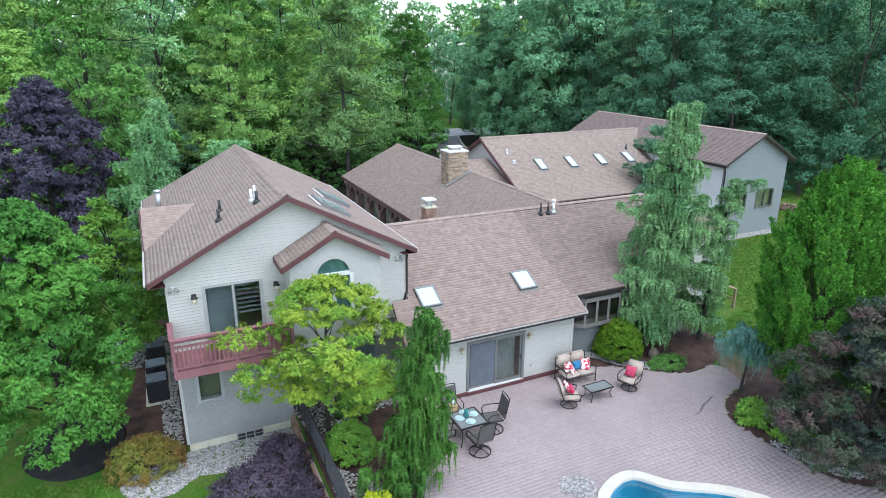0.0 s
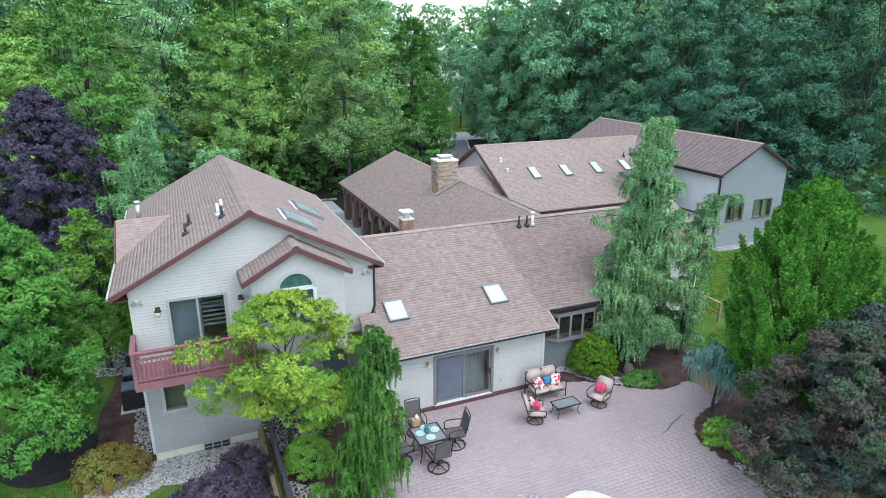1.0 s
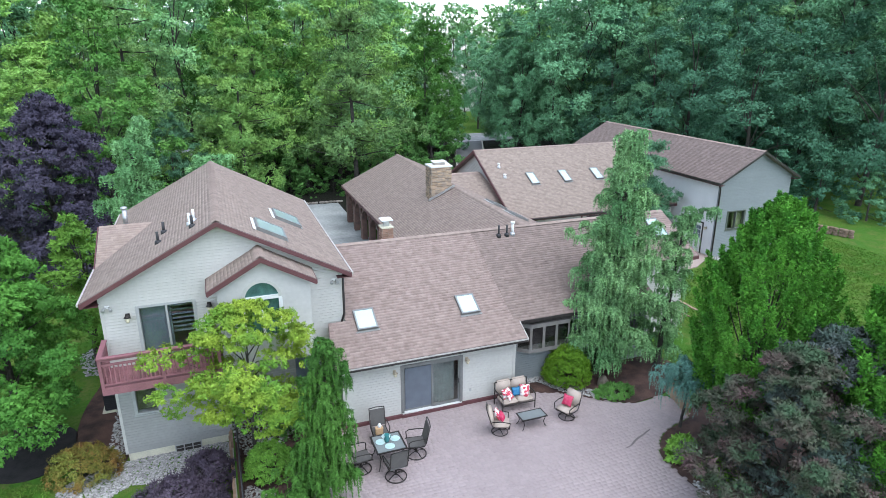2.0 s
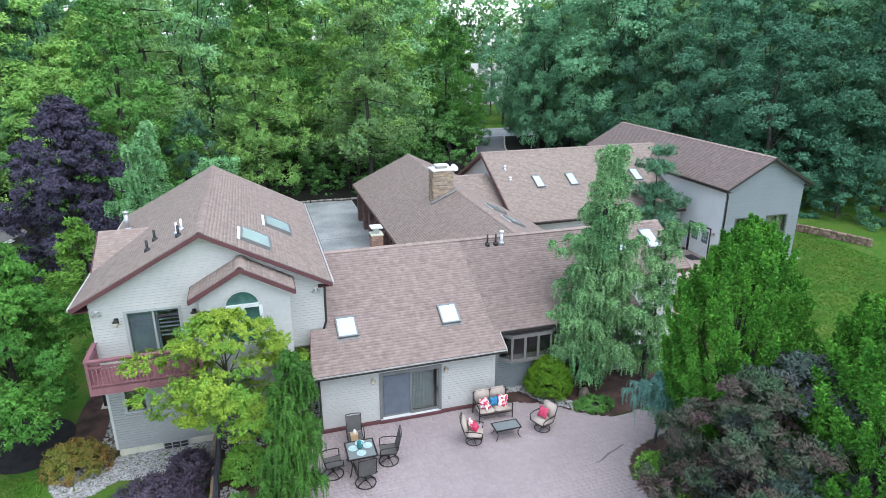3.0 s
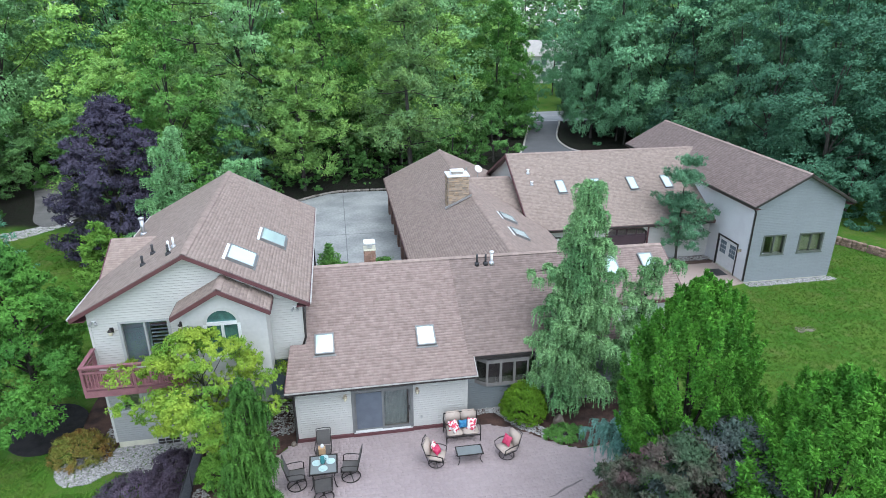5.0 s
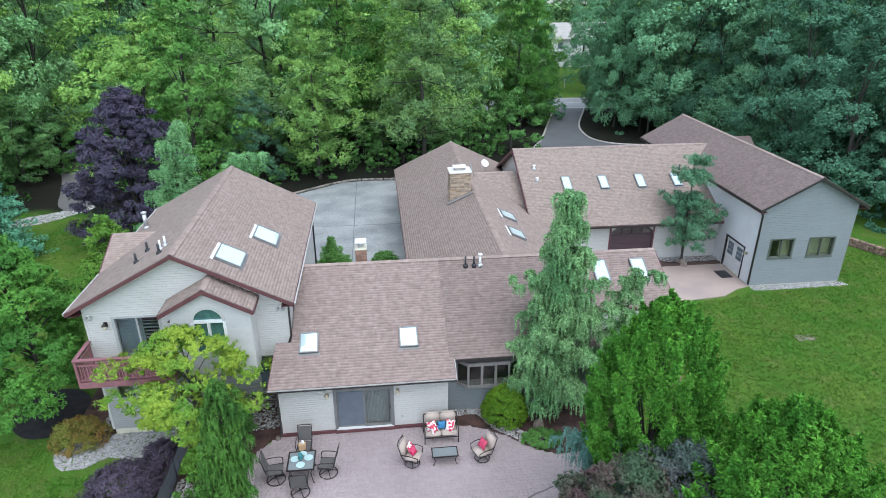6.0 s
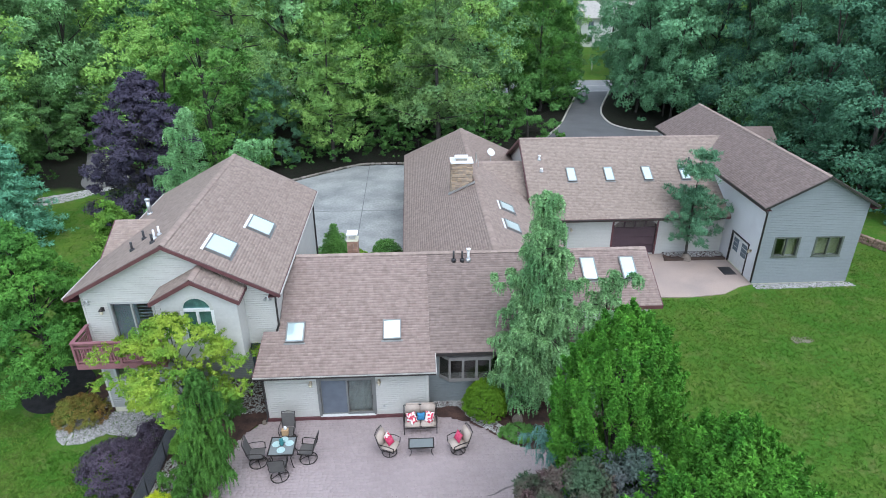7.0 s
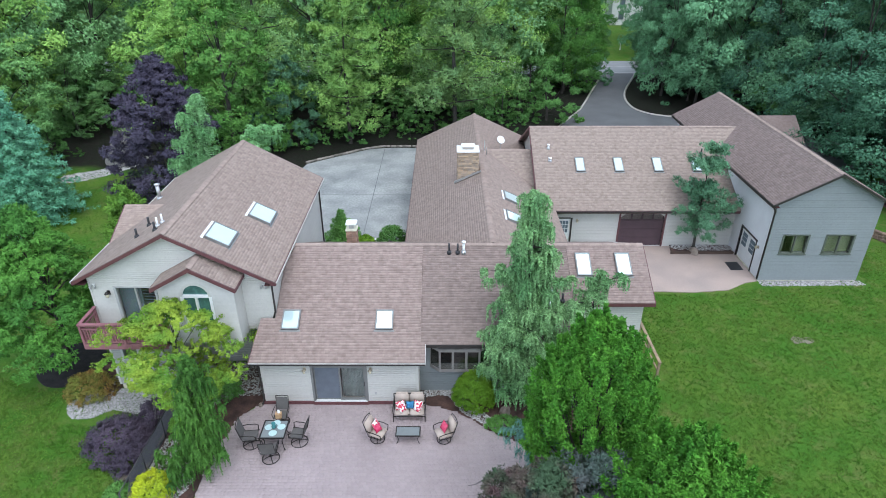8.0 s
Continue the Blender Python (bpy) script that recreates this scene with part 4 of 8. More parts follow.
part("floor_slab", boxes((7.6, 14.3, 18.5, 28.4, -0.1, 0.08), (14.3, 21.3, 19.35, 28.4, -0.1, 0.08), (21.3, 24.65, 21.15, 28.4, -0.1, 0.08), (0.1, 7.7, 21.3, 31.0, -0.1, 0.08), (0.1, 7.6, 20.2, 31.0, 2.96, 3.1)), ROOMWALL, HOUSE)
part("room_wall", boxes((7.7, 24.6, 23.4, 23.5, 0.1, 5.3), (0.2, 7.6, 24.0, 24.1, 0.1, 5.4)), ROOMWALL, HOUSE)


def sliding_door():
    d = part("patio_door", bmesh.new(), SKYFRAME, HOUSE, "grey-framed sliding glass patio door, closed")
    y0 = 18.25
    for a, b, c, e in ((DX0 - 0.06, DX1 + 0.06, 2.08, 2.2), (DX0 - 0.06, DX0 + 0.05, 0.16, 2.08), (DX1 - 0.05, DX1 + 0.06, 0.16, 2.08)):
        part("frame", boxes((a, b, y0 - 0.06, y0 + 0.14, c, e)), SKYFRAME, d)
    part("sill", boxes((DX0 - 0.02, DX1 + 0.02, y0 - 0.07, y0 + 0.1, 0.112, 0.15)), WHITE, d, "white aluminium threshold")
    m = (DX0 + DX1) / 2
    for k, (a, b, yy) in enumerate(((DX0 + 0.05, m + 0.04, y0 + 0.06), (m - 0.02, DX1 - 0.05, y0 + 0.01))):
        leaf = part("door_leaf", boxes((a, a + 0.07, yy, yy + 0.04, 0.16, 2.08), (b - 0.07, b, yy, yy + 0.04, 0.16, 2.08), (a + 0.07, b - 0.07, yy, yy + 0.04, 0.16, 0.28), (a + 0.07, b - 0.07, yy, yy + 0.04, 2.0, 2.08)), SKYFRAME, d)
        part("pane", boxes((a + 0.07, b - 0.07, yy + 0.01, yy + 0.03, 0.28, 2.0)), GLASS, leaf).visible_shadow = False
    part("insect_screen", boxes((DX0 + 0.12, m - 0.03, y0 + 0.03, y0 + 0.034, 0.26, 2.0)), mat("screen_mesh", (0.12, 0.14, 0.17), 0.6, var=0.1), d, "grey insect screen")
    part("handle", boxes((DX1 - 0.11, DX1 - 0.08, y0 - 0.04, y0 + 0.01, 1.0, 1.2)), BLACK, d)
    # Folded pale panel: the reflection in this leaf is put into its colour.
    part("backing", solid([(m + 0.05 + 0.03 * i, 18.56 + 0.014 * (i % 2), 0.12) for i in range(34)] + [(m + 1.04, 18.62, 0.12), (m + 0.05, 18.62, 0.12)], (0, 0, 2.0)), mat("painted_door_reflection", (0.19, 0.225, 0.215), 0.85), d, "pale panel standing in for the reflection in the glass")


sliding_door()
# roof of the main block: patio part, middle part and garden-room part share one slope
roof("roof", [(7.08, 17.83, mz(17.83)), (14.72, 17.83, mz(17.83)), (14.72, 18.62, mz(18.62)), (14.52, 18.62, mz(18.62)), (14.52, MRY, MRZ), (7.92, MRY, MRZ), (7.92, 19.72, mz(19.72)), (7.26, 19.70, mz(19.70))],
     (14.52, MRY, MRZ), near=(7.0, 14.8, 13), label="rose-brown shingle roof over the patio room", seed=31, shingle=SHINGLE_ROSE, lift=(0.007, 0.014))
roof("roof", [(14.524, 18.62, mz(18.62) - 0.03), (21.5, 18.62, mz(18.62) - 0.03), (21.5, MRY, MRZ - 0.03), (14.524, MRY, MRZ - 0.03)], (21.5, MRY, MRZ - 0.03), label="weathered brown shingle roof over the bay window", seed=32, shingle=SHINGLE_OLD, lift=(0.007, 0.014))
roof("roof", [(21.504, 20.45, mz(20.45)), (25.25, 20.45, mz(20.45)), (25.25, MRY, MRZ), (21.504, MRY, MRZ)], (25.25, MRY, MRZ), label="rose-brown shingle roof of the garden room", seed=33, shingle=SHINGLE_ROSE, lift=(0.007, 0.014))
roof("roof", [(25.25, 29.0, mz(17.84)), (7.95, 29.0, mz(17.84)), (7.95, MRY, MRZ), (25.25, MRY, MRZ)], (7.95, MRY, MRZ), label="rear slope of the main roof", seed=34)
ridge_cap((8.12, MRY, MRZ), (25.25, MRY, MRZ))
board_along("fascia", (7.06, 17.81, mz(17.83) - 0.015), (14.74, 17.81, mz(17.83) - 0.015), 0.05, (0, -0.03, 0), DRIP, label="weathered eaves drip edge")
# dark board paints in the shadow line below the drip edge
board_along("fascia", (7.06, 17.815, mz(17.83) - 0.087), (14.74, 17.815, mz(17.83) - 0.087), 0.07, (0, -0.02, 0), BRONZE)
board_along("fascia", (14.73, 17.80, mz(17.83) - 0.01), (14.73, 18.62, mz(18.62) - 0.01), 0.12, (0.03, 0, 0), DRIP)
board_along("fascia", (7.06, 17.81, mz(17.83) - 0.01), (7.26, 19.6, mz(19.6) - 0.01), 0.07, (-0.02, 0, 0), TRIM)
board_along("fascia", (14.76, 18.6, mz(18.62) - 0.045), (21.5, 18.6, mz(18.62) - 0.045), 0.12, (0, -0.03, 0), BRONZE)
board_along("fascia", (21.5, 20.43, mz(20.45) - 0.015), (25.27, 20.43, mz(20.45) - 0.015), 0.16, (0, -0.03, 0), TRIM)
board_along("rake_board", (25.26, 20.43, mz(20.45) - 0.01), (25.26, MRY, MRZ - 0.01), 0.18, (0.03, 0, 0), TRIM)
for x in (7.45, 14.36):
    part("corner_board", boxes((x - 0.06, x + 0.05, 18.21, 18.249, 0.13, 2.55)), SIDING, HOUSE)
part("downspout", pipe([(7.12, 17.9, 2.55), (7.34, 18.15, 2.3), (7.34, 18.18, 0.25), (7.3, 18.0, 0.1)], 0.04, 6), BRONZE, HOUSE)
for x, y in ((13.3, 18.0), (14.2, 18.0), (7.9, 18.0)):
    part("eave_lamp", pipe([(x, y, 2.58), (x, y, 2.44)], 0.05, 8), BRONZE, HOUSE, "small dark eaves spotlight")


BAYFRAME = mat("taupe_frame", (0.20, 0.19, 0.18), 0.5)


def box_bay():
    """A bay window of four casements, standing out from the wall on angled ends."""
    w = part("bay_window", bmesh.new(), BRONZE, HOUSE, "bronze-framed bay window with four lights")
    pts = [(14.9, 19.08), (15.35, 18.68), (17.15, 18.68), (17.6, 19.08)]
    part("seat_board", solid([(x, y, 1.42) for x, y in pts], (0, 0, 0.1)), BAYFRAME, w)
    part("head_board", solid([(x, y, 2.62) for x, y in pts], (0, 0, 0.1)), BAYFRAME, w)
    part("inner_sill", solid([(x, y + 0.1, 1.525) for x, y in pts], (0, 0, 0.02)), WHITE, w)
    spans = [(pts[0], pts[1])] + [((15.35 + 0.6 * i, 18.68), (15.95 + 0.6 * i, 18.68)) for i in range(3)] + [(pts[2], pts[3])]
    for (xa, ya), (xb, yb) in spans:
        a, b = Vector((xa, ya, 0)), Vector((xb, yb, 0))
        d = (b - a).normalized()
        nn = Vector((d.y, -d.x, 0)) * 0.05
        casement = part("casement", bmesh.new(), BAYFRAME, w)
        for s0, s1, c, e in ((0, 0.055, 1.52, 2.62), ((b - a).length - 0.055, (b - a).length, 1.52, 2.62), (0.055, (b - a).length - 0.055, 1.52, 1.59), (0.055, (b - a).length - 0.055, 2.55, 2.62)):
            p, q = a + d * s0, a + d * s1
            part("frame", solid([(p.x, p.y, c), (q.x, q.y, c), (q.x, q.y, e), (p.x, p.y, e)], -nn), BAYFRAME, casement)
        p, q = a + d * 0.055 - nn * 0.4, b - d * 0.055 - nn * 0.4
        part("pane", solid([(p.x, p.y, 1.59), (q.x, q.y, 1.59), (q.x, q.y, 2.55), (p.x, p.y, 2.55)], -nn * 0.3), BAYGLASS, casement).visible_shadow = False


box_bay()


def skylight(c, u, v, w, h, label="flat skylight with pale glazing in a bronze frame", high=0.13, pane=None, head=False):
    """A skylight on a roof plane: c its middle, u along the eave, v up the slope."""
    c, u, v = Vector(c), Vector(u).normalized(), Vector(v).normalized()
    n = u.cross(v)
    if n.z < 0:
        n.negate()
    s = part("skylight", bmesh.new(), SKYFRAME, HOUSE, label)
    at = lambda a, b, z: tuple(c + u * a + v * b + n * z)
    for a0, a1, b0, b1 in ((-w / 2, w / 2, -h / 2, -h / 2 + 0.06), (-w / 2, w / 2, h / 2 - 0.06, h / 2), (-w / 2, -w / 2 + 0.06, -h / 2 + 0.06, h / 2 - 0.06), (w / 2 - 0.06, w / 2, -h / 2 + 0.06, h / 2 - 0.06)):
        part("frame", solid([at(a0, b0, -0.02), at(a1, b0, -0.02), at(a1, b1, -0.02), at(a0, b1, -0.02)], n * (high + 0.02)), SKYFRAME, s)
    part("glazing", solid([at(-w / 2 + 0.06, -h / 2 + 0.06, high - 0.04), at(w / 2 - 0.06, -h / 2 + 0.06, high - 0.04), at(w / 2 - 0.06, h / 2 - 0.06, high - 0.04), at(-w / 2 + 0.06, h / 2 - 0.06, high - 0.04)], n * 0.02), pane or DOME, s)
    part("apron", solid([at(-w / 2 - 0.06, -h / 2 - 0.09, 0.022), at(w / 2 + 0.06, -h / 2 - 0.09, 0.022), at(w / 2 + 0.06, -h / 2 - 0.004, 0.022), at(-w / 2 - 0.06, -h / 2 - 0.004, 0.022)], n * 0.004), SKYFRAME, s, "lead apron flashing")
    if head:
        part("head_flashing", solid([at(-w / 2 - 0.08, h / 2 + 0.004, 0.024), at(w / 2 + 0.08, h / 2 + 0.004, 0.024), at(w / 2 + 0.08, h / 2 + 0.13, 0.024), at(-w / 2 - 0.08, h / 2 + 0.13, 0.024)], n * 0.012), WHITE, s, "white head flashing")
    return s


FU, FV = (1, 0, 0), (0, 1, MS)
for x in (8.66, 12.87):
    skylight((x, 19.66, mz(19.66)), FU, FV, 0.8, 0.98)
for x in (22.2, 24.1):
    skylight((x, 22.3, mz(22.3)), FU, FV, 0.72, 1.3, "long skylight with pale glazing on the garden room")
skylight((20.35, 20.7, mz(20.7) - 0.03), FU, FV, 0.7, 0.9)
WVR = (-1, 0, WS)
for x, y in ((5.55, 21.3), (6.5, 24.55)):
    skylight((x, y, WRZ - (x - WR) * WS), (0, 1, 0), WVR, 1.45, 1.15, "large skylight on the wing roof", head=True)


def roof_pipe(x, y, z, h, r=0.05, material=BLACK, label="black plumbing vent", cap=False):
    p = part("roof_vent", pipe([(x, y, z - 0.1), (x, y, z + h)], r, 10), material, HOUSE, label)
    part("boot", pipe([(x, y, z - 0.08), (x, y, z + 0.07), (x, y, z + 0.1)], [r + 0.08, r + 0.06, r + 0.015], 10), BLACK if material is BLACK else METAL, p)
    if cap:
        part("cap", pipe([(x, y, z + h), (x, y, z + h + 0.05), (x, y, z + h + 0.1), (x, y, z + h + 0.14)], [r + 0.015, r + 0.05, r + 0.05, r * 0.4], 10), material, p)


for x, m, h in ((15.8, BLACK, 0.5), (16.21, BLACK, 0.48)):
    roof_pipe(x, 22.95, mz(22.95), h, 0.045, m)
roof_pipe(16.5, 22.95, mz(22.95), 0.5, 0.06, WHITE, "white roof vent with a cap", True)
wl_z = lambda x: WRZ - (WR - x) * WS
for x, y, m, h, r, c in ((0.0, 27.7, METAL, 0.75, 0.1, True), (1.9, 22.35, BLACK, 0.4, 0.05, False), (1.75, 21.35, BLACK, 0.4, 0.05, False), (2.95, 20.75, BLACK, 0.4, 0.05, False), (2.85, 21.25, WHITE, 0.42, 0.045, False), (3.0, 21.45, WHITE, 0.42, 0.045, False)):
    roof_pipe(x, y, wl_z(x), h, r, m, "white plastic vent pipe" if m is WHITE else "roof vent pipe", c)
roof_pipe(21.0, 20.55, mz(20.55), 0.4, 0.05)

# --- middle block with the stone chimney ---
CRX, CRZ, CS = 18.03, 5.17, 0.475
for s, xe in ((-1, 13.3), (1, 22.7)):
    ze = CRZ - abs(xe - CRX) * CS
    roof("roof", [(xe, 24.2, ze), (xe, 46.9, ze), (CRX, 46.9, CRZ), (CRX, 24.2, CRZ)], (CRX, 24.2, CRZ), label="brown shingle roof of the middle block", seed=41 + s)
    board_along("fascia", (xe, 24.2, ze - 0.015), (xe, 46.9, ze - 0.015), 0.16, (s * 0.03, 0, 0), TRIM)
    board_along("rake_board", (xe, 46.92, ze - 0.02), (CRX, 46.92, CRZ - 0.02), 0.18, (0, 0.04, 0), TRIM)
ridge_cap((CRX, 24.2, CRZ), (CRX, 46.9, CRZ))
cg = (CRX, CRZ - 0.16, CS)
wall("y", 15.2, 28.6, 46.5, 0.0, 3.5, -1, boards=False, label="shaded wall behind the colonnade")
wall("x", 46.5, 14.0, 22.0, 0.0, gable_top(cg, 22.0), 1, (), cg, boards=False)
wall("y", 22.2, 26.2, 46.5, 0.0, 3.0, 1, boards=False)


PIER = mat("red_brown_masonry", (0.19, 0.112, 0.092), 0.85, var=0.2, scale=3, fine=25, bump=0.01, rnd=0.2, tint=(0.13, 0.085, 0.075))


def colonnade():
    col = part("colonnade", boxes((13.62, 13.92, 28.8, 46.6, 2.35, 2.85)), PIER, HOUSE, "stone arcade along the courtyard")
    for i in range(8):
        y = 29.2 + 2.45 * i
        part("pier", boxes((13.57, 13.97, y - 0.28, y + 0.28, 0.0, 1.95), bevel=0.02), PIER, col)
        for s in (-1, 1):
            pts = [(13.62, y + s * 0.28, 1.5)]
            pts += [(13.62, y + s * (0.28 + 0.945 * (1 - math.cos(a))), 1.5 + 0.85 * math.sin(a)) for a in [math.pi / 2 * k / 6 for k in range(1, 7)]]
            pts += [(13.62, y + s * 0.28, 2.351)]
            part("spandrel", solid(pts, (0.3, 0, 0)), PIER, col)


colonnade()

# saddle roof towards the garage block
SRY, SRZ = 38.6, 4.98
roof("roof", [(22.6, 32.8, SRZ - 5.8 * 0.45), (20.6, 32.8, SRZ - 5.8 * 0.45), (18.1, SRY, SRZ), (21.7, SRY, SRZ)], (18.1, SRY, SRZ), label="saddle roof between the blocks", seed=51, shingle=SHINGLE_MID)
roof("roof", [(18.1, 44.4, SRZ - 5.8 * 0.45), (22.6, 44.4, SRZ - 5.8 * 0.45), (21.7, SRY, SRZ), (18.1, SRY, SRZ)], (18.1, SRY, SRZ), seed=52, shingle=SHINGLE_MID)
ridge_cap((18.3, SRY, SRZ), (21.6, SRY, SRZ))
MVR = (-1, 0, CS)
for x, y in ((19.6, 31.3), (19.5, 28.4)):
    skylight((x, y, CRZ - (x - CRX) * CS), (0, 1, 0), MVR, 1.2, 0.95, "skylight on the middle roof", head=True)
roof_pipe(20.3, 34.2, SRZ - (SRY - 34.2) * 0.45, 0.3, 0.08, WHITE, "white roof vent with a cap", True)

# --- long garage block ---
LRY, LRZ, LS = 39.5, 6.38, 0.52
lz = lambda y: LRZ - abs(LRY - y) * LS
roof("roof", [(21.62, 32.8, lz(32.8)), (34.9, 32.8, lz(32.8)), (36.4, LRY, LRZ), (21.62, LRY, LRZ)], (21.62, LRY, LRZ), label="brown shingle roof of the long block", seed=61, shingle=SHINGLE_MID)
roof("roof", [(36.4, 46.2, lz(46.2)), (21.62, 46.2, lz(46.2)), (21.62, LRY, LRZ), (36.4, LRY, LRZ)], (21.62, LRY, LRZ), seed=62, shingle=SHINGLE_MID)
ridge_cap((21.62, LRY, LRZ), (36.0, LRY, LRZ))
board_along("fascia", (21.62, 32.78, lz(32.8) - 0.015), (34.6, 32.78, lz(32.8) - 0.015), 0.17, (0, -0.03, 0), TRIM)
part("gutter", solid([(21.62, 32.74, lz(32.8) - 0.02), (21.62, 32.63, lz(32.8) - 0.01), (21.62, 32.65, lz(32.8) - 0.12), (21.62, 32.74, lz(32.8) - 0.13)], (12.6, 0, 0)), BRONZE, HOUSE, "dark eaves gutter")
for y in (32.8, 46.2):
    board_along("rake_board", (21.60, y, lz(y) - 0.02), (21.60, LRY, LRZ - 0.02), 0.2, (-0.04, 0, 0), TRIM)
lg = (LRY, LRZ - 0.16, LS)
wall("y", 22.0, 33.4, 45.8, 0.0, lz(33.4) - 0.16, -1, (), lg, boards=True)
wall("x", 33.4, 22.2, 34.65, 0.0, lz(33.4) - 0.16, -1, [(27.1, 30.1, 0.03, 2.5), (23.0, 23.95, 0.05, 2.1)], label="grey lap-sided garage wall")
wall("x", 45.8, 22.0, 34.65, 0.0, lz(33.4) - 0.16, 1, boards=False)


def garage_door():
    d = part("garage_door", bmesh.new(), PURPLEDOOR, HOUSE, "dark brown sectional garage door with a row of glass")
    for i in range(4):
        z0 = 0.04 + 0.61 * i
        if i < 3:
            part("door_panel", boxes((27.14, 30.06, 33.47, 33.52, z0, z0 + 0.595), bevel=0.008), PURPLEDOOR, d)
        else:
            part("door_panel", boxes((27.14, 30.06, 33.47, 33.52, z0, z0 + 0.1), (27.14, 30.06, 33.47, 33.52, z0 + 0.5, z0 + 0.6), *[(27.14 + 0.705 * k, 27.24 + 0.705 * k, 33.47, 33.52, z0 + 0.1, z0 + 0.5) for k in range(5)]), PURPLEDOOR, d)
            for k in range(4):
                part("pane", boxes((27.24 + 0.705 * k, 27.84 + 0.705 * k, 33.49, 33.5, z0 + 0.1, z0 + 0.5)), GLASS, d).visible_shadow = False
    for s in (-1, 1):
        x = 28.6 + s * 1.5
        part("corner_trim", solid([(x, 33.36, 2.5), (x - s * 0.45, 33.36, 2.5), (x, 33.36, 2.1)], (0, 0.08, 0)), SIDING, d)
        part("jamb", boxes((x - 0.06, x + 0.06, 33.35, 33.372, 0, 2.5)), TRIM, d)
    part("head_trim", boxes((27.0, 30.2, 33.345, 33.371, 2.5, 2.62)), TRIM, d)


garage_door()


def panelled_door(x0, x1, y, z0, z1):
    d = part("entrance_door", boxes((x0 + 0.05, x1 - 0.05, y + 0.06, y + 0.11, z0 + 0.02, z1 - 0.05)), WHITE, HOUSE, "white door with a glazed upper half")
    part("frame", boxes((x0 - 0.05, x0 + 0.05, y - 0.03, y + 0.12, z0, z1), (x1 - 0.05, x1 + 0.05, y - 0.03, y + 0.12, z0, z1), (x0 + 0.05, x1 - 0.05, y - 0.03, y + 0.12, z1 - 0.05, z1 + 0.03)), BRONZE, d)
    for i in range(3):
        for k in range(3):
            part("pane", boxes((x0 + 0.2 + 0.19 * i, x0 + 0.36 + 0.19 * i, y + 0.045, y + 0.062, z0 + 0.95 + 0.3 * k, z0 + 1.21 + 0.3 * k)), CURTAIN, d)


panelled_door(23.0, 23.95, 33.4, 0.05, 2.1)
part("room_wall", boxes((22.3, 34.5, 37.0, 37.1, 0.0, 3.2)), ROOMWALL, HOUSE)
for x in (24.74, 27.34, 29.98, 32.58):
    skylight((x, 36.25, lz(36.25)), FU, (0, 1, LS), 0.62, 1.25, "narrow skylight on the long roof")
roof_pipe(22.75, 37.6, lz(37.6), 0.2, 0.06, WHITE, "white roof vent with a cap", True)
roof_pipe(22.75, 36.6, lz(36.6), 0.12, 0.07, WHITE, "white roof vent with a cap", True)
roof_pipe(33.2, 37.2, lz(37.2), 0.35, 0.05)

# --- tall garage wing at the end ---
GX0, GX1, GY0, GY1, GR, GRZ, GS = 34.65, 40.65, 28.98, 45.9, 37.62, 7.08, 0.545
gg = (GR, GRZ - 0.16, GS)
wall("x", GY0, GX0, GX1, 0.05, gable_top(gg, GX0), -1, [(35.5, 36.98, 1.9, 3.08), (38.02, 39.66, 1.88, 3.08)], gg, label="dark grey lap-sided gable wall of the end wing", material=GREYSIDING)
wall("y", GX0, GY0 + 0.2, GY1, 0.05, gable_top(gg, GX0), -1, [(30.1, 32.15, 0.05, 2.13)], boards=False, label="smooth white side wall", material=STUCCO)
wall("y", GX1, GY0 + 0.2, GY1, 0.05, gable_top(gg, GX0), 1, boards=False)
wall("x", GY1 + 0.2, GX0, GX1, 0.05, gable_top(gg, GX0), 1, (), gg, boards=False)
part("foundation", boxes((GX0 + 0.02, GX1 - 0.02, GY0 + 0.02, GY1, -0.3, 0.05)), CREAM, HOUSE)
for u0, u1 in ((35.5, 36.98), (38.02, 39.66)):
    window("x", GY0, u0, u1, 1.9, 3.08, -1, 2, GREENFRAME, label="two-light sliding window", pane=GLASS, behind=[(0.5 if u0 < 37 else 0.0, 1.0, PANESHEEN)])
part("room_wall", boxes((34.9, 40.4, 31.5, 31.6, 0.1, 4.5)), ROOMWALL, HOUSE)
for s, xe in ((-1, 34.18), (1, 41.06)):
    ze = GRZ - abs(xe - GR) * GS
    roof("roof", [(xe, 28.62, ze), (xe, 46.35, ze), (GR, 46.35, GRZ), (GR, 28.62, GRZ)], (GR, 28.62, GRZ), label="weathered brown shingle roof of the end wing", seed=71 + s, shingle=SHINGLE_OLD)
    board_along("rake_board", (xe, 28.60, ze - 0.02), (GR, 28.60, GRZ - 0.02), 0.13, (0, -0.03, 0), BRONZE)
    board_along("rake_board", (xe, 46.37, ze - 0.02), (GR, 46.37, GRZ - 0.02), 0.2, (0, 0.04, 0), TRIM)
    board_along("fascia", (xe + s * 0.005, 28.6, ze - 0.02), (xe + s * 0.005, 46.35, ze - 0.02), 0.13, (s * 0.03, 0, 0), BRONZE)
    part("soffit", boxes((min(xe, xe - s * 0.45), max(xe, xe - s * 0.45), 28.65, 46.3, ze - 0.21, ze - 0.19)), TRIM, HOUSE)
ridge_cap((GR, 28.62, GRZ), (GR, 46.35, GRZ))
part("downspout", pipe([(34.3, 28.8, 5.05), (34.56, 28.92, 4.7), (34.56, 28.92, 0.15)], 0.055, 6), BRONZE, HOUSE, "dark corner downspout")


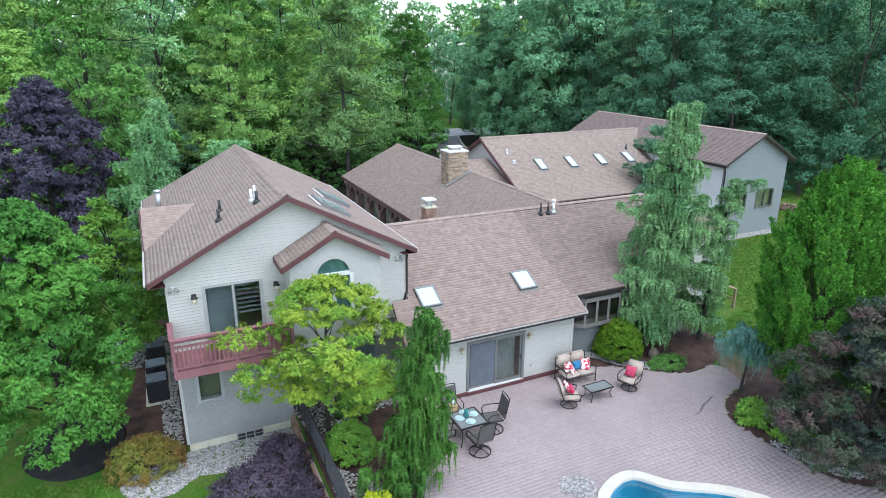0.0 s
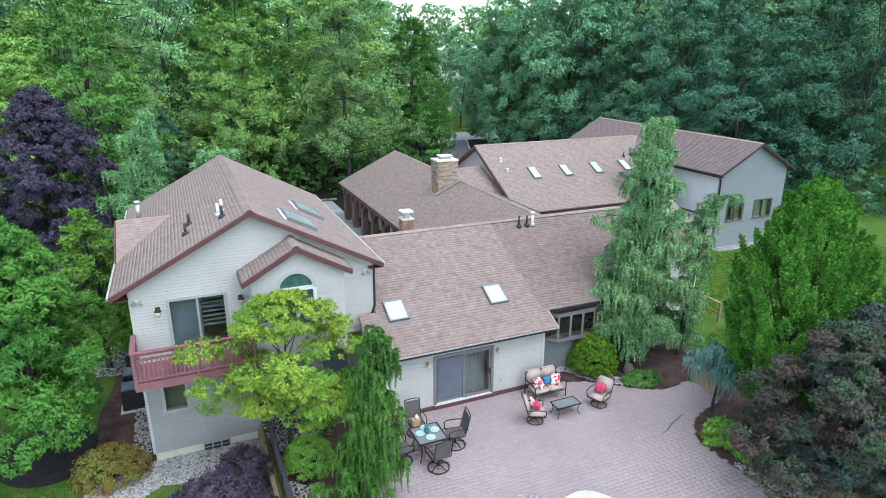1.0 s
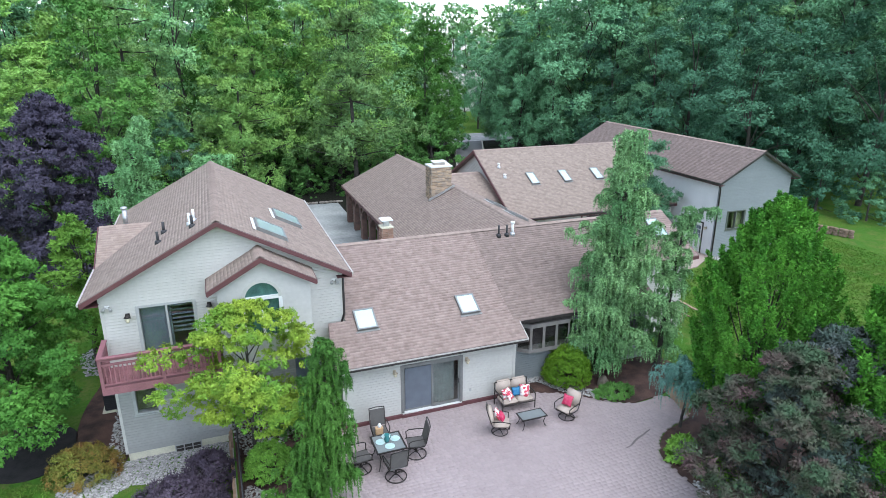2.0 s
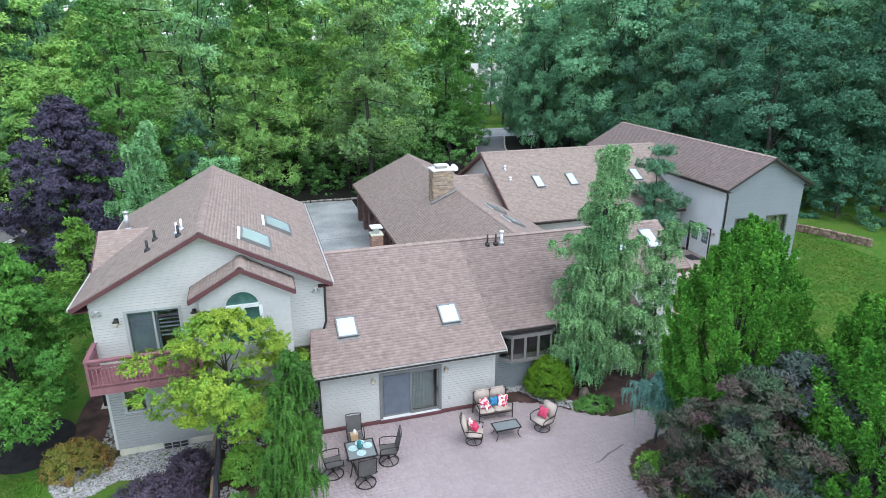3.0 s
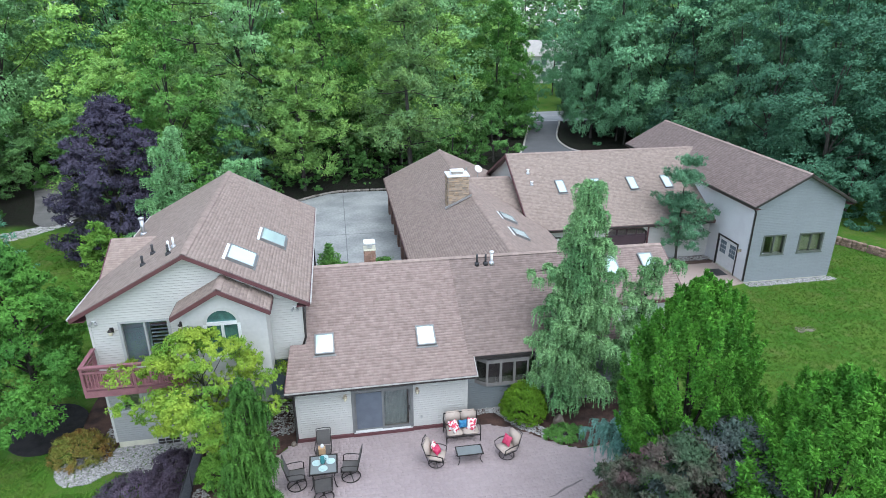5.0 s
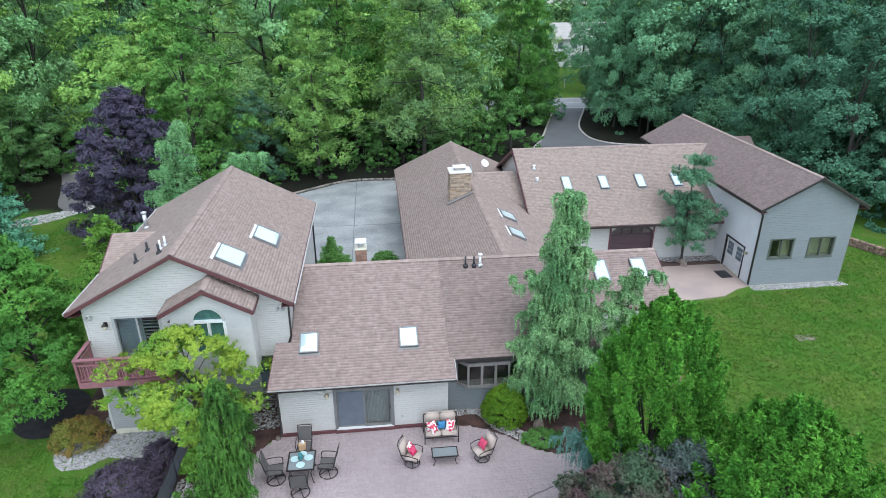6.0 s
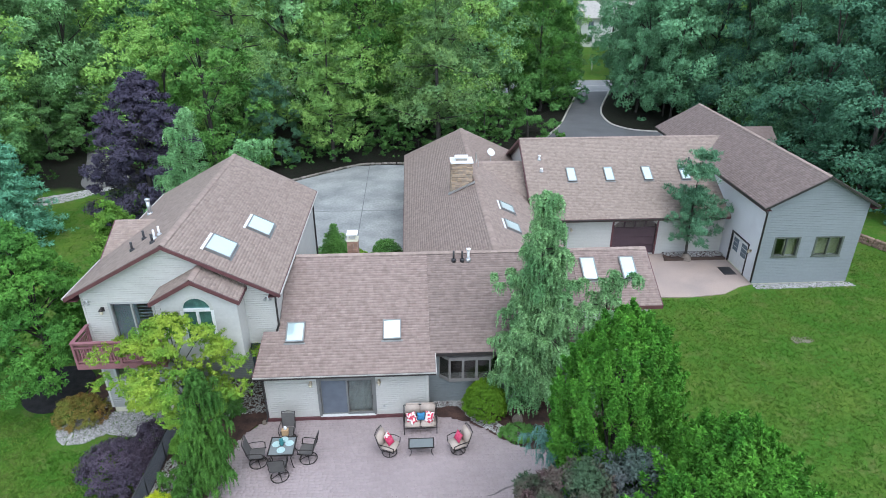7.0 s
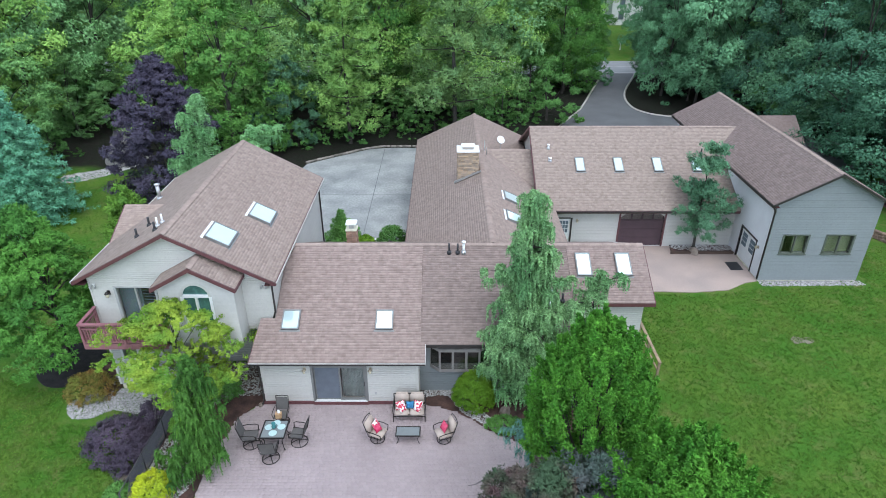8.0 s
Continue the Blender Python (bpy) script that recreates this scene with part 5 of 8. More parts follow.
def double_door():
    d = part("double_door", bmesh.new(), WHITE, HOUSE, "pair of white doors with glazed upper halves")
    for k in range(2):
        y0 = 30.14 + 1.01 * k
        leaf = part("door_leaf", boxes((GX0 + 0.06, GX0 + 0.11, y0, y0 + 0.99, 0.07, 2.1)), WHITE, d)
        for i in range(3):
            for j in range(3):
                part("pane", boxes((GX0 + 0.045, GX0 + 0.062, y0 + 0.19 + 0.21 * i, y0 + 0.37 + 0.21 * i, 1.0 + 0.3 * j, 1.26 + 0.3 * j)), CURTAIN, leaf)
    part("frame", boxes((GX0 - 0.04, GX0 + 0.12, 30.04, 30.13, 0.0, 2.2), (GX0 - 0.04, GX0 + 0.12, 32.15, 32.24, 0.0, 2.2), (GX0 - 0.04, GX0 + 0.12, 30.13, 32.15, 2.1, 2.2)), BRONZE, d)


double_door()


# --- chimneys ---
def chimney(x0, x1, y0, y1, z0, z1, stone, sz, label, caps, material, seed, gap=0.012):
    """A masonry stack: a mortar core with separate stones on its four faces, and caps."""
    rng = random.Random(seed)
    c = part("chimney", boxes((x0, x1, y0, y1, z0, z1)), MORTAR, HOUSE, label)
    z = z0
    while z < z1 - 0.03:
        h = min(sz[1] * rng.uniform(0.75, 1.25), z1 - z)
        for face in range(4):
            a0, a1 = (x0, x1) if face % 2 == 0 else (y0, y1)
            a = a0
            while a < a1 - 0.02:
                w = min(sz[0] * rng.uniform(0.6, 1.4), a1 - a)
                if a1 - a - w < 0.08:
                    w = a1 - a
                d = rng.uniform(0.015, 0.045)
                p, q = a + gap, a + w - gap
                if q - p > 0.02:
                    bx = {0: (p, q, y0 - d, y0 + 0.02), 2: (p, q, y1 - 0.02, y1 + d), 1: (x0 - d, x0 + 0.02, p, q), 3: (x1 - 0.02, x1 + d, p, q)}[face]
                    part(stone, boxes((*bx, z + gap, z + h - gap)), material, c)
                a += w
        z += h
    for (e, za, zb, m) in caps:
        part("cap", boxes((x0 - e, x1 + e, y0 - e, y1 + e, za, zb), bevel=0.015), m, c, "pale cap slab")
    return c


chimney(16.42, 17.72, 33.95, 35.0, 3.9, 6.42, "stone", (0.34, 0.09), "broad tan stone chimney with a pale cap", [(0.07, 6.42, 6.51, WHITE), (-0.3, 6.51, 6.68, MORTAR), (-0.22, 6.68, 6.75, WHITE)], STONE, 5)
part("flashing", solid([(16.2, 33.8, 4.36), (17.9, 33.8, 5.16), (17.9, 33.93, 5.16), (16.2, 33.93, 4.36)], (0, 0, 0.12)), METAL, HOUSE, "lead chimney flashing")
chimney(10.66, 11.14, 24.3, 24.8, 4.6, 5.75, "brick", (0.22, 0.085), "small red brick chimney with a metal cowl", [(0.05, 5.75, 5.82, CREAM), (-0.12, 5.82, 6.05, METAL), (0.03, 6.08, 6.15, WHITE)], BRICK, 6, 0.006)


# --- the neighbour's house across the road ---
def neighbour_house():
    n = thing("neighbour_house", (55.0, 130.0, 0.0), "white house with a grey roof across the road", "house")
    part("wall", boxes((-6.5, 6.5, -4.0, 4.0, -0.2, 5.6)), WHITE, n)
    for s in (-1, 1):
        part("roof", solid([(-6.9, s * 4.5, 5.4), (6.9, s * 4.5, 5.4), (6.9, 0, 8.2), (-6.9, 0, 8.2)], (0, 0, 0.2)), DRIP, n)
        part("gable", solid([(s * 6.3, -4.0, 5.6), (s * 6.3, 4.0, 5.6), (s * 6.3, 0, 8.1)], (-s * 0.2, 0, 0)), WHITE, n)
    for x in (-4.6, -1.6, 1.6, 4.6):
        for z in (1.0, 3.6):
            w = part("window", boxes((x - 0.55, x + 0.55, -4.05, -4.005, z, z + 1.3)), GREYFRAME, n)
            part("pane", boxes((x - 0.47, x + 0.47, -4.07, -4.052, z + 0.08, z + 1.22)), CURTAIN, w)
    part("door", boxes((-0.5, 0.5, -4.06, -4.005, 0.1, 2.2)), TRIM, n)


neighbour_house()


def letter_box(x, y):
    n = thing("letter_box", (x, y, 0.0), "white letter box on a post across the road", "mailbox")
    part("post", boxes((-0.06, 0.06, -0.06, 0.06, -0.2, 1.0), bevel=0.01), WHITE, n)
    part("box", boxes((-0.16, 0.16, -0.3, 0.3, 1.0, 1.35), bevel=0.05), WHITE, n)
    part("door", boxes((-0.14, 0.14, -0.33, -0.302, 1.03, 1.32), bevel=0.01), GREYFRAME, n)


letter_box(44.2, 101.0)


def garden_shed():
    """A low outbuilding behind the end wing."""
    n = thing("garden_shed", (43.9, 49.2, 0.0), "low brown-roofed shed half hidden by trees", "shed")
    part("wall", boxes((-1.7, 1.7, -2.0, 2.0, -0.2, 2.7)), MIDSIDING, n)
    for k in (-1, 1):
        part("gable", solid([(k * 1.7, -2.0, 2.7), (k * 1.7, 2.0, 2.7), (k * 1.7, 0, 4.0)], (-k * 0.15, 0, 0)), MIDSIDING, n)
        part("roof", solid([(-2.0, k * 2.5, 2.55), (2.0, k * 2.5, 2.55), (2.0, 0, 4.2), (-2.0, 0, 4.2)], (0, 0, 0.1)), SHINGLE_OLD, n, "brown shingle slope")
    part("door", boxes((-0.5, 0.5, -2.05, -2.002, 0.0, 2.05)), TRIM, n)


garden_shed()

# ---- plants ----
def unit(a):
    return a / np.maximum(np.linalg.norm(a, axis=-1, keepdims=True), 1e-6)


def leaf_tris(p, d, up, length, width, rng):
    """Single three-cornered blades, for needles and far foliage."""
    n = len(p)
    s = unit(np.cross(d, up))
    L = length * rng.uniform(0.65, 1.25, (n, 1))
    W = width * rng.uniform(0.7, 1.2, (n, 1))
    return np.stack([p - s * W * 0.5, p + s * W * 0.5, p + d * L + s * W * rng.uniform(-0.3, 0.3, (n, 1))], 1).reshape(-1, 3)


def clump_leaves(centres, radii, per, length, width, seed, droop=0.15, shell=0.72, rise=0.3):
    """Leaves over the outer shells of many clumps."""
    rng = np.random.default_rng(seed)
    c, r = np.repeat(np.asarray(centres, float), per, 0), np.repeat(np.asarray(radii, float), per, 0)
    n = len(c)
    o = rng.normal(size=(n, 3))
    o[:, 2] += rise
    o = unit(o)
    p = c + o * r * (shell + (1.12 - shell) * np.sqrt(rng.random((n, 1))))
    d = unit(o * np.array([0.8, 0.8, 0.2]) + rng.normal(size=(n, 3)) * 0.5 + np.array([0, 0, -droop]))
    up = unit(o * 1.2 + rng.normal(size=(n, 3)) * 0.28 + np.array([0, 0, 0.5]))
    return leaf_tris(p, d, up, length, width, rng), 3


def tufted(lobes, sizes, subs, per, length, width, seed, droop=0.15, rise=0.45, small=(0.26, 0.44), shell=0.35, middle=None, bristle=0.0, hang=0.8):
    """Foliage in two orders: lobes of the crown, each set with small tufts on its outer and upper side, each tuft with its leaves."""
    rng = np.random.default_rng(seed)
    lobes, sizes = np.asarray(lobes, float), np.asarray(sizes, float)
    if middle is None:
        middle = lobes.mean(0) * np.array([0, 0, 0.8])
    away = unit(lobes - middle)
    c, r, w = np.repeat(lobes, subs, 0), np.repeat(sizes, subs, 0), np.repeat(away, subs, 0)
    n = len(c)
    o = unit(rng.normal(size=(n, 3)) + w * 0.8 + np.array([0, 0, rise]))
    sc = c + o * r * rng.uniform(0.6, 1.05, (n, 1))
    sr = r.mean(1, keepdims=True) * rng.uniform(*small, (n, 1))
    sc, sr, o, w = (np.repeat(a, per, 0) for a in (sc, sr, o, w))
    n = len(sc)
    q = unit(rng.normal(size=(n, 3)) + o * 0.6)
    p = sc + q * sr * (shell + (1.1 - shell) * np.sqrt(rng.random((n, 1)))) * np.array([1, 1, hang])
    d = unit(q * np.array([0.35, 0.35, 0.15]) + rng.normal(size=(n, 3)) * 0.65 + np.array([0, 0, bristle - droop]))
    up = unit(w * 0.45 + o * 0.6 + q * 0.6 + rng.normal(size=(n, 3)) * 0.25 + np.array([0, 0, 0.5]))
    return leaf_tris(p, d, up, length, width, rng), 3


def quads_object(name, verts, material, parent, label=""):
    verts, k = verts if isinstance(verts, tuple) else (verts, 4)
    ob = raw(name, verts, np.arange(len(verts)).reshape(-1, k), material, parent)
    if label:
        ob["label"] = label
    return ob


def limb_mesh(trunk, limbs):
    bm = bmesh.new()
    tube(bm, *trunk, sides=8)
    for pts, radii in limbs:
        tube(bm, pts, radii, sides=5, cap=False)
    return bm


def trunk_line(h, lean, rng, n=6):
    return [(lean * h * 0.06 * math.sin(2.1 * i / n) + rng.uniform(-0.03, 0.03) * h * 0.2 * (i > 0), lean * h * 0.04 * math.sin(3.3 * i / n + 1) + rng.uniform(-0.02, 0.02) * h * 0.2 * (i > 0), h * i / n) for i in range(n + 1)]


def broadleaf(name, h, spread, leaf, seed, label, category="tree", low=0.25, clumps=60, per=110, size=(0.42, 0.26), girth=None, flat=0.8, top=0.55, group="", droop=0.15, cr=(0.2, 0.34), subs=0, rise=0.45, fill=0.35, small=(0.2, 0.36)):
    """A deciduous tree: forking trunk, limbs and many leaf clumps in an uneven, gappy crown."""
    rng = np.random.default_rng(seed)
    t = thing(name, label=label, category=category, group=group)
    tall = 0.7 if group else 0.85
    line = trunk_line(h * tall, rng.uniform(-1, 1), rng)
    g = girth or h * 0.018
    centres, radii, limbs = [], [], []
    for i in range(clumps):
        f = (i + 0.5) / clumps
        zf = low + (1 - low) * f
        k = (zf - low) / (1 - low)
        env = spread * (math.sin(math.pi * min(1, (k * 0.86 + 0.12)) ** top) ** 0.7)
        a = i * 2.39996 + rng.uniform(-0.5, 0.5)
        d = env * (fill + (1 - fill) * rng.random() ** 0.6)
        r = spread * rng.uniform(*cr) * (1.05 - 0.35 * k)
        cpos = (d * math.cos(a), d * math.sin(a), h * zf - r * 0.6 + rng.uniform(-0.02, 0.02) * h)
        centres.append(cpos)
        radii.append((r * rng.uniform(0.85, 1.25), r * rng.uniform(0.85, 1.25), r * flat * rng.uniform(0.7, 1.05)))
        if i % 3 == 0:
            zb = max(0.1 * h, (zf - 0.18) * h * rng.uniform(0.75, 0.95))
            k6 = min(5.99, zb / (h * tall) * 6)
            base = Vector(line[int(k6)]).lerp(Vector(line[int(k6) + 1]), k6 - int(k6))
            tip = Vector(cpos)
            mid = (base + tip) / 2 + Vector((0, 0, 0.06 * h * rng.uniform(-0.3, 1)))
            limbs.append(([base, mid, tip], [g * 0.32, g * 0.2, g * 0.05]))
    part("trunk", limb_mesh((line, [g * (1.25 - 1.1 * i / 6) for i in range(7)]), limbs if group else []), BARK, t)
    for pts, rr in [] if group else limbs:
        part("branch", pipe(pts, rr, 5), BARK, t)
    leaves = tufted(centres, radii, subs, per, *size, seed + 1, droop, rise, small) if subs else clump_leaves(centres, radii, per, *size, seed + 1, droop)
    quads_object("crown", leaves, leaf, t)
    return t


def pine(name, h, spread, leaf, seed, label, low=0.3, whorls=13, per=75, size=(0.40, 0.13), group=""):
    """A forest pine: straight bole, whorled limbs with flattened needle plates, open between them."""
    rng = np.random.default_rng(seed)
    t = thing(name, label=label, category="tree", group=group)
    line = trunk_line(h, rng.uniform(-0.4, 0.4), rng)
    g = h * 0.014
    centres, radii, limbs = [], [], []
    for w in range(whorls):
        f = w / (whorls - 1)
        z = h * (low + (0.98 - low) * f) + (rng.uniform(-0.5, 0.5) if 0 < f < 0.9 else 0)
        reach = spread * (1 - 0.72 * f ** 1.4) * rng.uniform(0.75, 1.1)
        nb = 5 if f < 0.8 else 3
        a0 = rng.uniform(0, 6.28)
        for b in range(nb):
            a = a0 + b * math.tau / nb + rng.uniform(-0.35, 0.35)
            L = reach * rng.uniform(0.55, 1.1)
            base = Vector((0, 0, z))
            tip = Vector((L * math.cos(a), L * math.sin(a), z + L * rng.uniform(-0.2, 0.42)))
            limbs.append(([base, base.lerp(tip, 0.5) + Vector((0, 0, -0.04 * L)), tip], [g * 0.28, g * 0.17, g * 0.05]))
            for q, rr in ((0.16, 0.15), (0.45, 0.2), (0.75, 0.23), (1.0, 0.21)):
                c = base.lerp(tip, q)
                r = max(0.5, spread * rr * (1 - 0.35 * f)) * rng.uniform(0.75, 1.2)
                j = 0.12 * spread
                centres.append((c.x + rng.uniform(-j, j), c.y + rng.uniform(-j, j), c.z + rng.uniform(-0.5, 0.6) * r))
                radii.append((r, r, r * 0.55))
    part("trunk", limb_mesh((line, [g * (1.0 - 0.95 * i / 6) for i in range(7)]), limbs), BARK, t)
    quads_object("crown", tufted(centres, radii, 6, per // 6, *size, seed + 1, 0.0, 0.6, (0.3, 0.5), bristle=0.35), leaf, t)
    return t


def spruce(name, h, spread, leaf, seed, label, per=26, size=(0.3, 0.1), group="", low=0.04):
    """A conical spruce with drooping tiers of branches down to the ground."""
    rng = np.random.default_rng(seed)
    t = thing(name, label=label, category="tree", group=group)
    g = h * 0.014
    tiers = max(13, int(h * 2.4))
    centres, radii, limbs = [], [], []
    for w in range(tiers):
        f = w / (tiers - 1)
        z = h * (low + (0.97 - low) * f)
        reach = spread * (1 - f) ** 0.85 + 0.12
        nb = max(4, int(9 * (1 - f) + 3))
        a0 = rng.uniform(0, 6.28)
        for b in range(nb):
            a = a0 + b * math.tau / nb + rng.uniform(-0.2, 0.2)
            L = reach * rng.uniform(0.75, 1.1)
            drop = 0.22 * L
            if w % 2 == 0:
                limbs.append(([(0, 0, z), (L * 0.9 * math.cos(a), L * 0.9 * math.sin(a), z - drop)], [g * 0.3, g * 0.08]))
            for q in np.arange(0.3, 1.01, max(0.22, 0.35 / max(L, 0.3))):
                centres.append((L * q * math.cos(a), L * q * math.sin(a), z - drop * q + 0.12 * L * max(0, q - 0.8)))
                s = 0.16 + 0.2 * L * 0.5 * (1.1 - 0.5 * q)
                radii.append((s, s, s * 0.38))
    part("trunk", limb_mesh(([(0, 0, 0), (0, 0, h * 0.5), (0, 0, h)], [g * 1.3, g * 0.7, g * 0.1]), limbs), BARK, t)
    quads_object("crown", clump_leaves(centres, radii, per, *size, seed + 1, 0.25, 0.3, 0.2), leaf, t)
    return t


def fronds(centres, radii, count, length, width, seed, step=0.035, splay=0.8, lift=0.25, rough=0.16):
    """Fountains of hanging fronds: from each tuft's crown the fronds arch out and fall, with needles in two ranks that shorten to the tip."""
    rng = np.random.default_rng(seed)
    C, R = np.asarray(centres, float), np.asarray(radii, float)
    P, D, U, K = [], [], [], []
    for c, r in zip(C, R):
        a0 = rng.uniform(0, math.tau)
        for k in range(count):
            a = a0 + k * 2.39996 + rng.uniform(-0.3, 0.3)
            out = np.array([math.cos(a), math.sin(a), 0.0])
            side = np.array([-out[1], out[0], 0.0])
            fall = 2.0 * r[2] * rng.uniform(0.6, 1.2)
            reach = r[0] * rng.uniform(0.45, 1.15)
            n = max(5, int(fall / step))
            t = np.linspace(0.04, 1, n)[:, None]
            sway = rng.normal() * 0.12 * fall
            p = c + np.array([0, 0, r[2]]) + out * reach * np.sin(np.minimum(1, t * 1.35) * math.pi / 2) + np.array([0, 0, 1.0]) * (lift * fall * np.sin(t * math.pi) * 0.5 - fall * t ** 1.5) + side * sway * t * t
            along = unit(np.gradient(p, axis=0))
            face = unit(out * 0.9 + np.array([0, 0, 0.55]) + rng.normal(size=3) * 0.25)
            across = unit(np.cross(along, face))
            taper = np.sqrt(np.clip(1.12 - t, 0.05, 1)) * np.minimum(1, 0.45 + 2.5 * t)
            for sgn in (-1, 1):
                d = unit(along * 0.75 + across * sgn * splay + rng.normal(size=(n, 3)) * rough - face * 0.12)
                P.append(p), D.append(d), K.append(taper)
                U.append(unit(face + across * sgn * 0.35 + rng.normal(size=(n, 3)) * (0.1 + rough * 0.5)))
    P, D, U, K = (np.concatenate(x) for x in (P, D, U, K))
    return leaf_tris(P, D, U, length * K, width, rng), 3


def weeping(name, h, spread, leaf, seed, label, arms=(), limbs_n=46, per=420, size=(0.17, 0.05), low=0.12, column=0.55, lean=0.6, ledge=0.5, tuft=(0.3, 0.5), long=1.15, crook=0.0, step=0.035, splay=0.8, lift=0.25, rough=0.16):
    """A weeping conifer: a leaning leader, arching side limbs and hanging tufts along them.
    arms: extra long limbs as (height, bearing, reach, rise); crook: how far the tip bends over."""
    rng = np.random.default_rng(seed)
    t = thing(name, label=label, category="tree")
    line = trunk_line(h * 0.97, lean, rng)
    if crook:
        x, y, z = line[-1]
        line[-1] = (x + crook, y, z - 0.25 * abs(crook))
    g = max(0.05, h * 0.016)
    limbs, C, R = [], [], []

    def on_trunk(z):
        k = min(5.999, max(0, z / (h * 0.97) * 6))
        i = int(k)
        return Vector(line[i]).lerp(Vector(line[i + 1]), k - i)

    def add(base, a, reach, rise, k):
        out = Vector((math.cos(a), math.sin(a), 0))
        tip = base + out * reach + Vector((0, 0, rise - 0.3 * reach))
        mid = base + out * reach * 0.55 + Vector((0, 0, rise))
        limbs.append(([(1 - q) ** 2 * base + 2 * q * (1 - q) * mid + q * q * tip for q in (0, 0.3, 0.6, 0.95)], [g * 0.24, g * 0.17, g * 0.1, g * 0.03]))
        n = max(1, round(reach / (1.25 * tuft[1])))
        for i in range(n):
            q = (i + rng.uniform(0.5, 1.0)) / n
            p = (1 - q) ** 2 * base + 2 * q * (1 - q) * mid + q * q * tip
            r = rng.uniform(*tuft) * k
            w = rng.normal() * 0.1 * (0.4 + reach)
            z = max(p.z - r * long * 0.55, r * long * 0.6)
            C.append((p.x - out.y * w, p.y + out.x * w, z))
            R.append((r, r, r * long * rng.uniform(0.8, 1.25)))

    for i in range(limbs_n):
        f = (i + 0.5) / limbs_n
        z = h * (low + (0.99 - low) * f)
        a = i * 2.39996 + rng.uniform(-0.4, 0.4)
        env = column + (1 - column) * (1 - f)
        reach = spread * env * rng.uniform(0.5, 1.0) * (1.0 if f < 0.88 else 0.5)
        add(on_trunk(z), a, reach, reach * rng.uniform(0.1, ledge), 0.75 + 0.35 * (1 - f))
    for z, bearing, reach, rise in arms:
        for k in range(2):
            add(on_trunk(z - 0.2 * k), radians(bearing + 14 * (k - 0.5)), reach * (1 - 0.2 * k), rise, 0.8)
    part("trunk", limb_mesh((line, [g * (1.25 - 1.1 * i / 6) for i in range(7)]), limbs), BARK, t)
    quads_object("crown", fronds(C, R, per, *size, seed + 1, step, splay, lift, rough), leaf, t)
    return t


def upright(name, h, spread, leaf, seed, label, n=17000, size=(0.2, 0.12), foot=0.1, waist=0.42, girth=0.14, shoots=330):
    """A dense egg-shaped tree: steep leafy sprays all over a rounded crown above a short bare foot, their tips breaking the outline."""
    rng = np.random.default_rng(seed)
    t = thing(name, label=label, category="tree")
    limbs, P, D, U = [], [], [], []
    per = n // shoots
    for i in range(shoots):
        f = (i + 0.5) / shoots
        a = i * 2.39996 + rng.uniform(-0.3, 0.3)
        k = f / waist if f < waist else (1 - f) / (1 - waist)
        env = spread * (math.sqrt(max(0.0, 1 - (1 - k) ** 2)) if f < waist else math.sin(math.pi / 2 * k) ** 0.62)
        dd = env * rng.uniform(0.66, 1.0)
        out = np.array([math.cos(a), math.sin(a), 0])
        z = h * (foot + (0.93 - foot) * f)
        L = h * rng.uniform(0.07, 0.13)
        base = out * dd * 0.82 + np.array([0, 0, z - L * 0.45])
        tip = out * (dd * rng.uniform(0.98, 1.08) + 0.04) + np.array([0, 0, z + L * 0.6])
        if i % 12 == 0:
            limbs.append(([Vector((0, 0, max(0.08 * h, z * 0.4))), Vector(base)], [girth * 0.3, girth * 0.1]))
        q = rng.random((per, 1)) ** 0.8
        g = unit(rng.normal(size=(per, 3)) + out * 0.5)
        fat = 0.115 * spread * (1.12 - q) * np.sqrt(np.minimum(1, 0.25 + 2.5 * q))
        P.append(base + (tip - base) * q + g * fat * (0.45 + 0.55 * np.sqrt(rng.random((per, 1)))))
        D.append(unit(g * 0.7 + rng.normal(size=(per, 3)) * 0.4 + np.array([0, 0, 0.35])))
        U.append(unit(out * 0.55 + g * 0.8 + rng.normal(size=(per, 3)) * 0.25 + np.array([0, 0, 0.6])))
    part("trunk", limb_mesh(([(0, 0, 0), (0.03, 0, h * 0.4), (0, 0.02, h * 0.85)], [girth, girth * 0.6, girth * 0.1]), limbs), BARK, t)
    quads_object("crown", (leaf_tris(np.concatenate(P), np.concatenate(D), np.concatenate(U), *size, rng), 3), leaf, t)
    return t


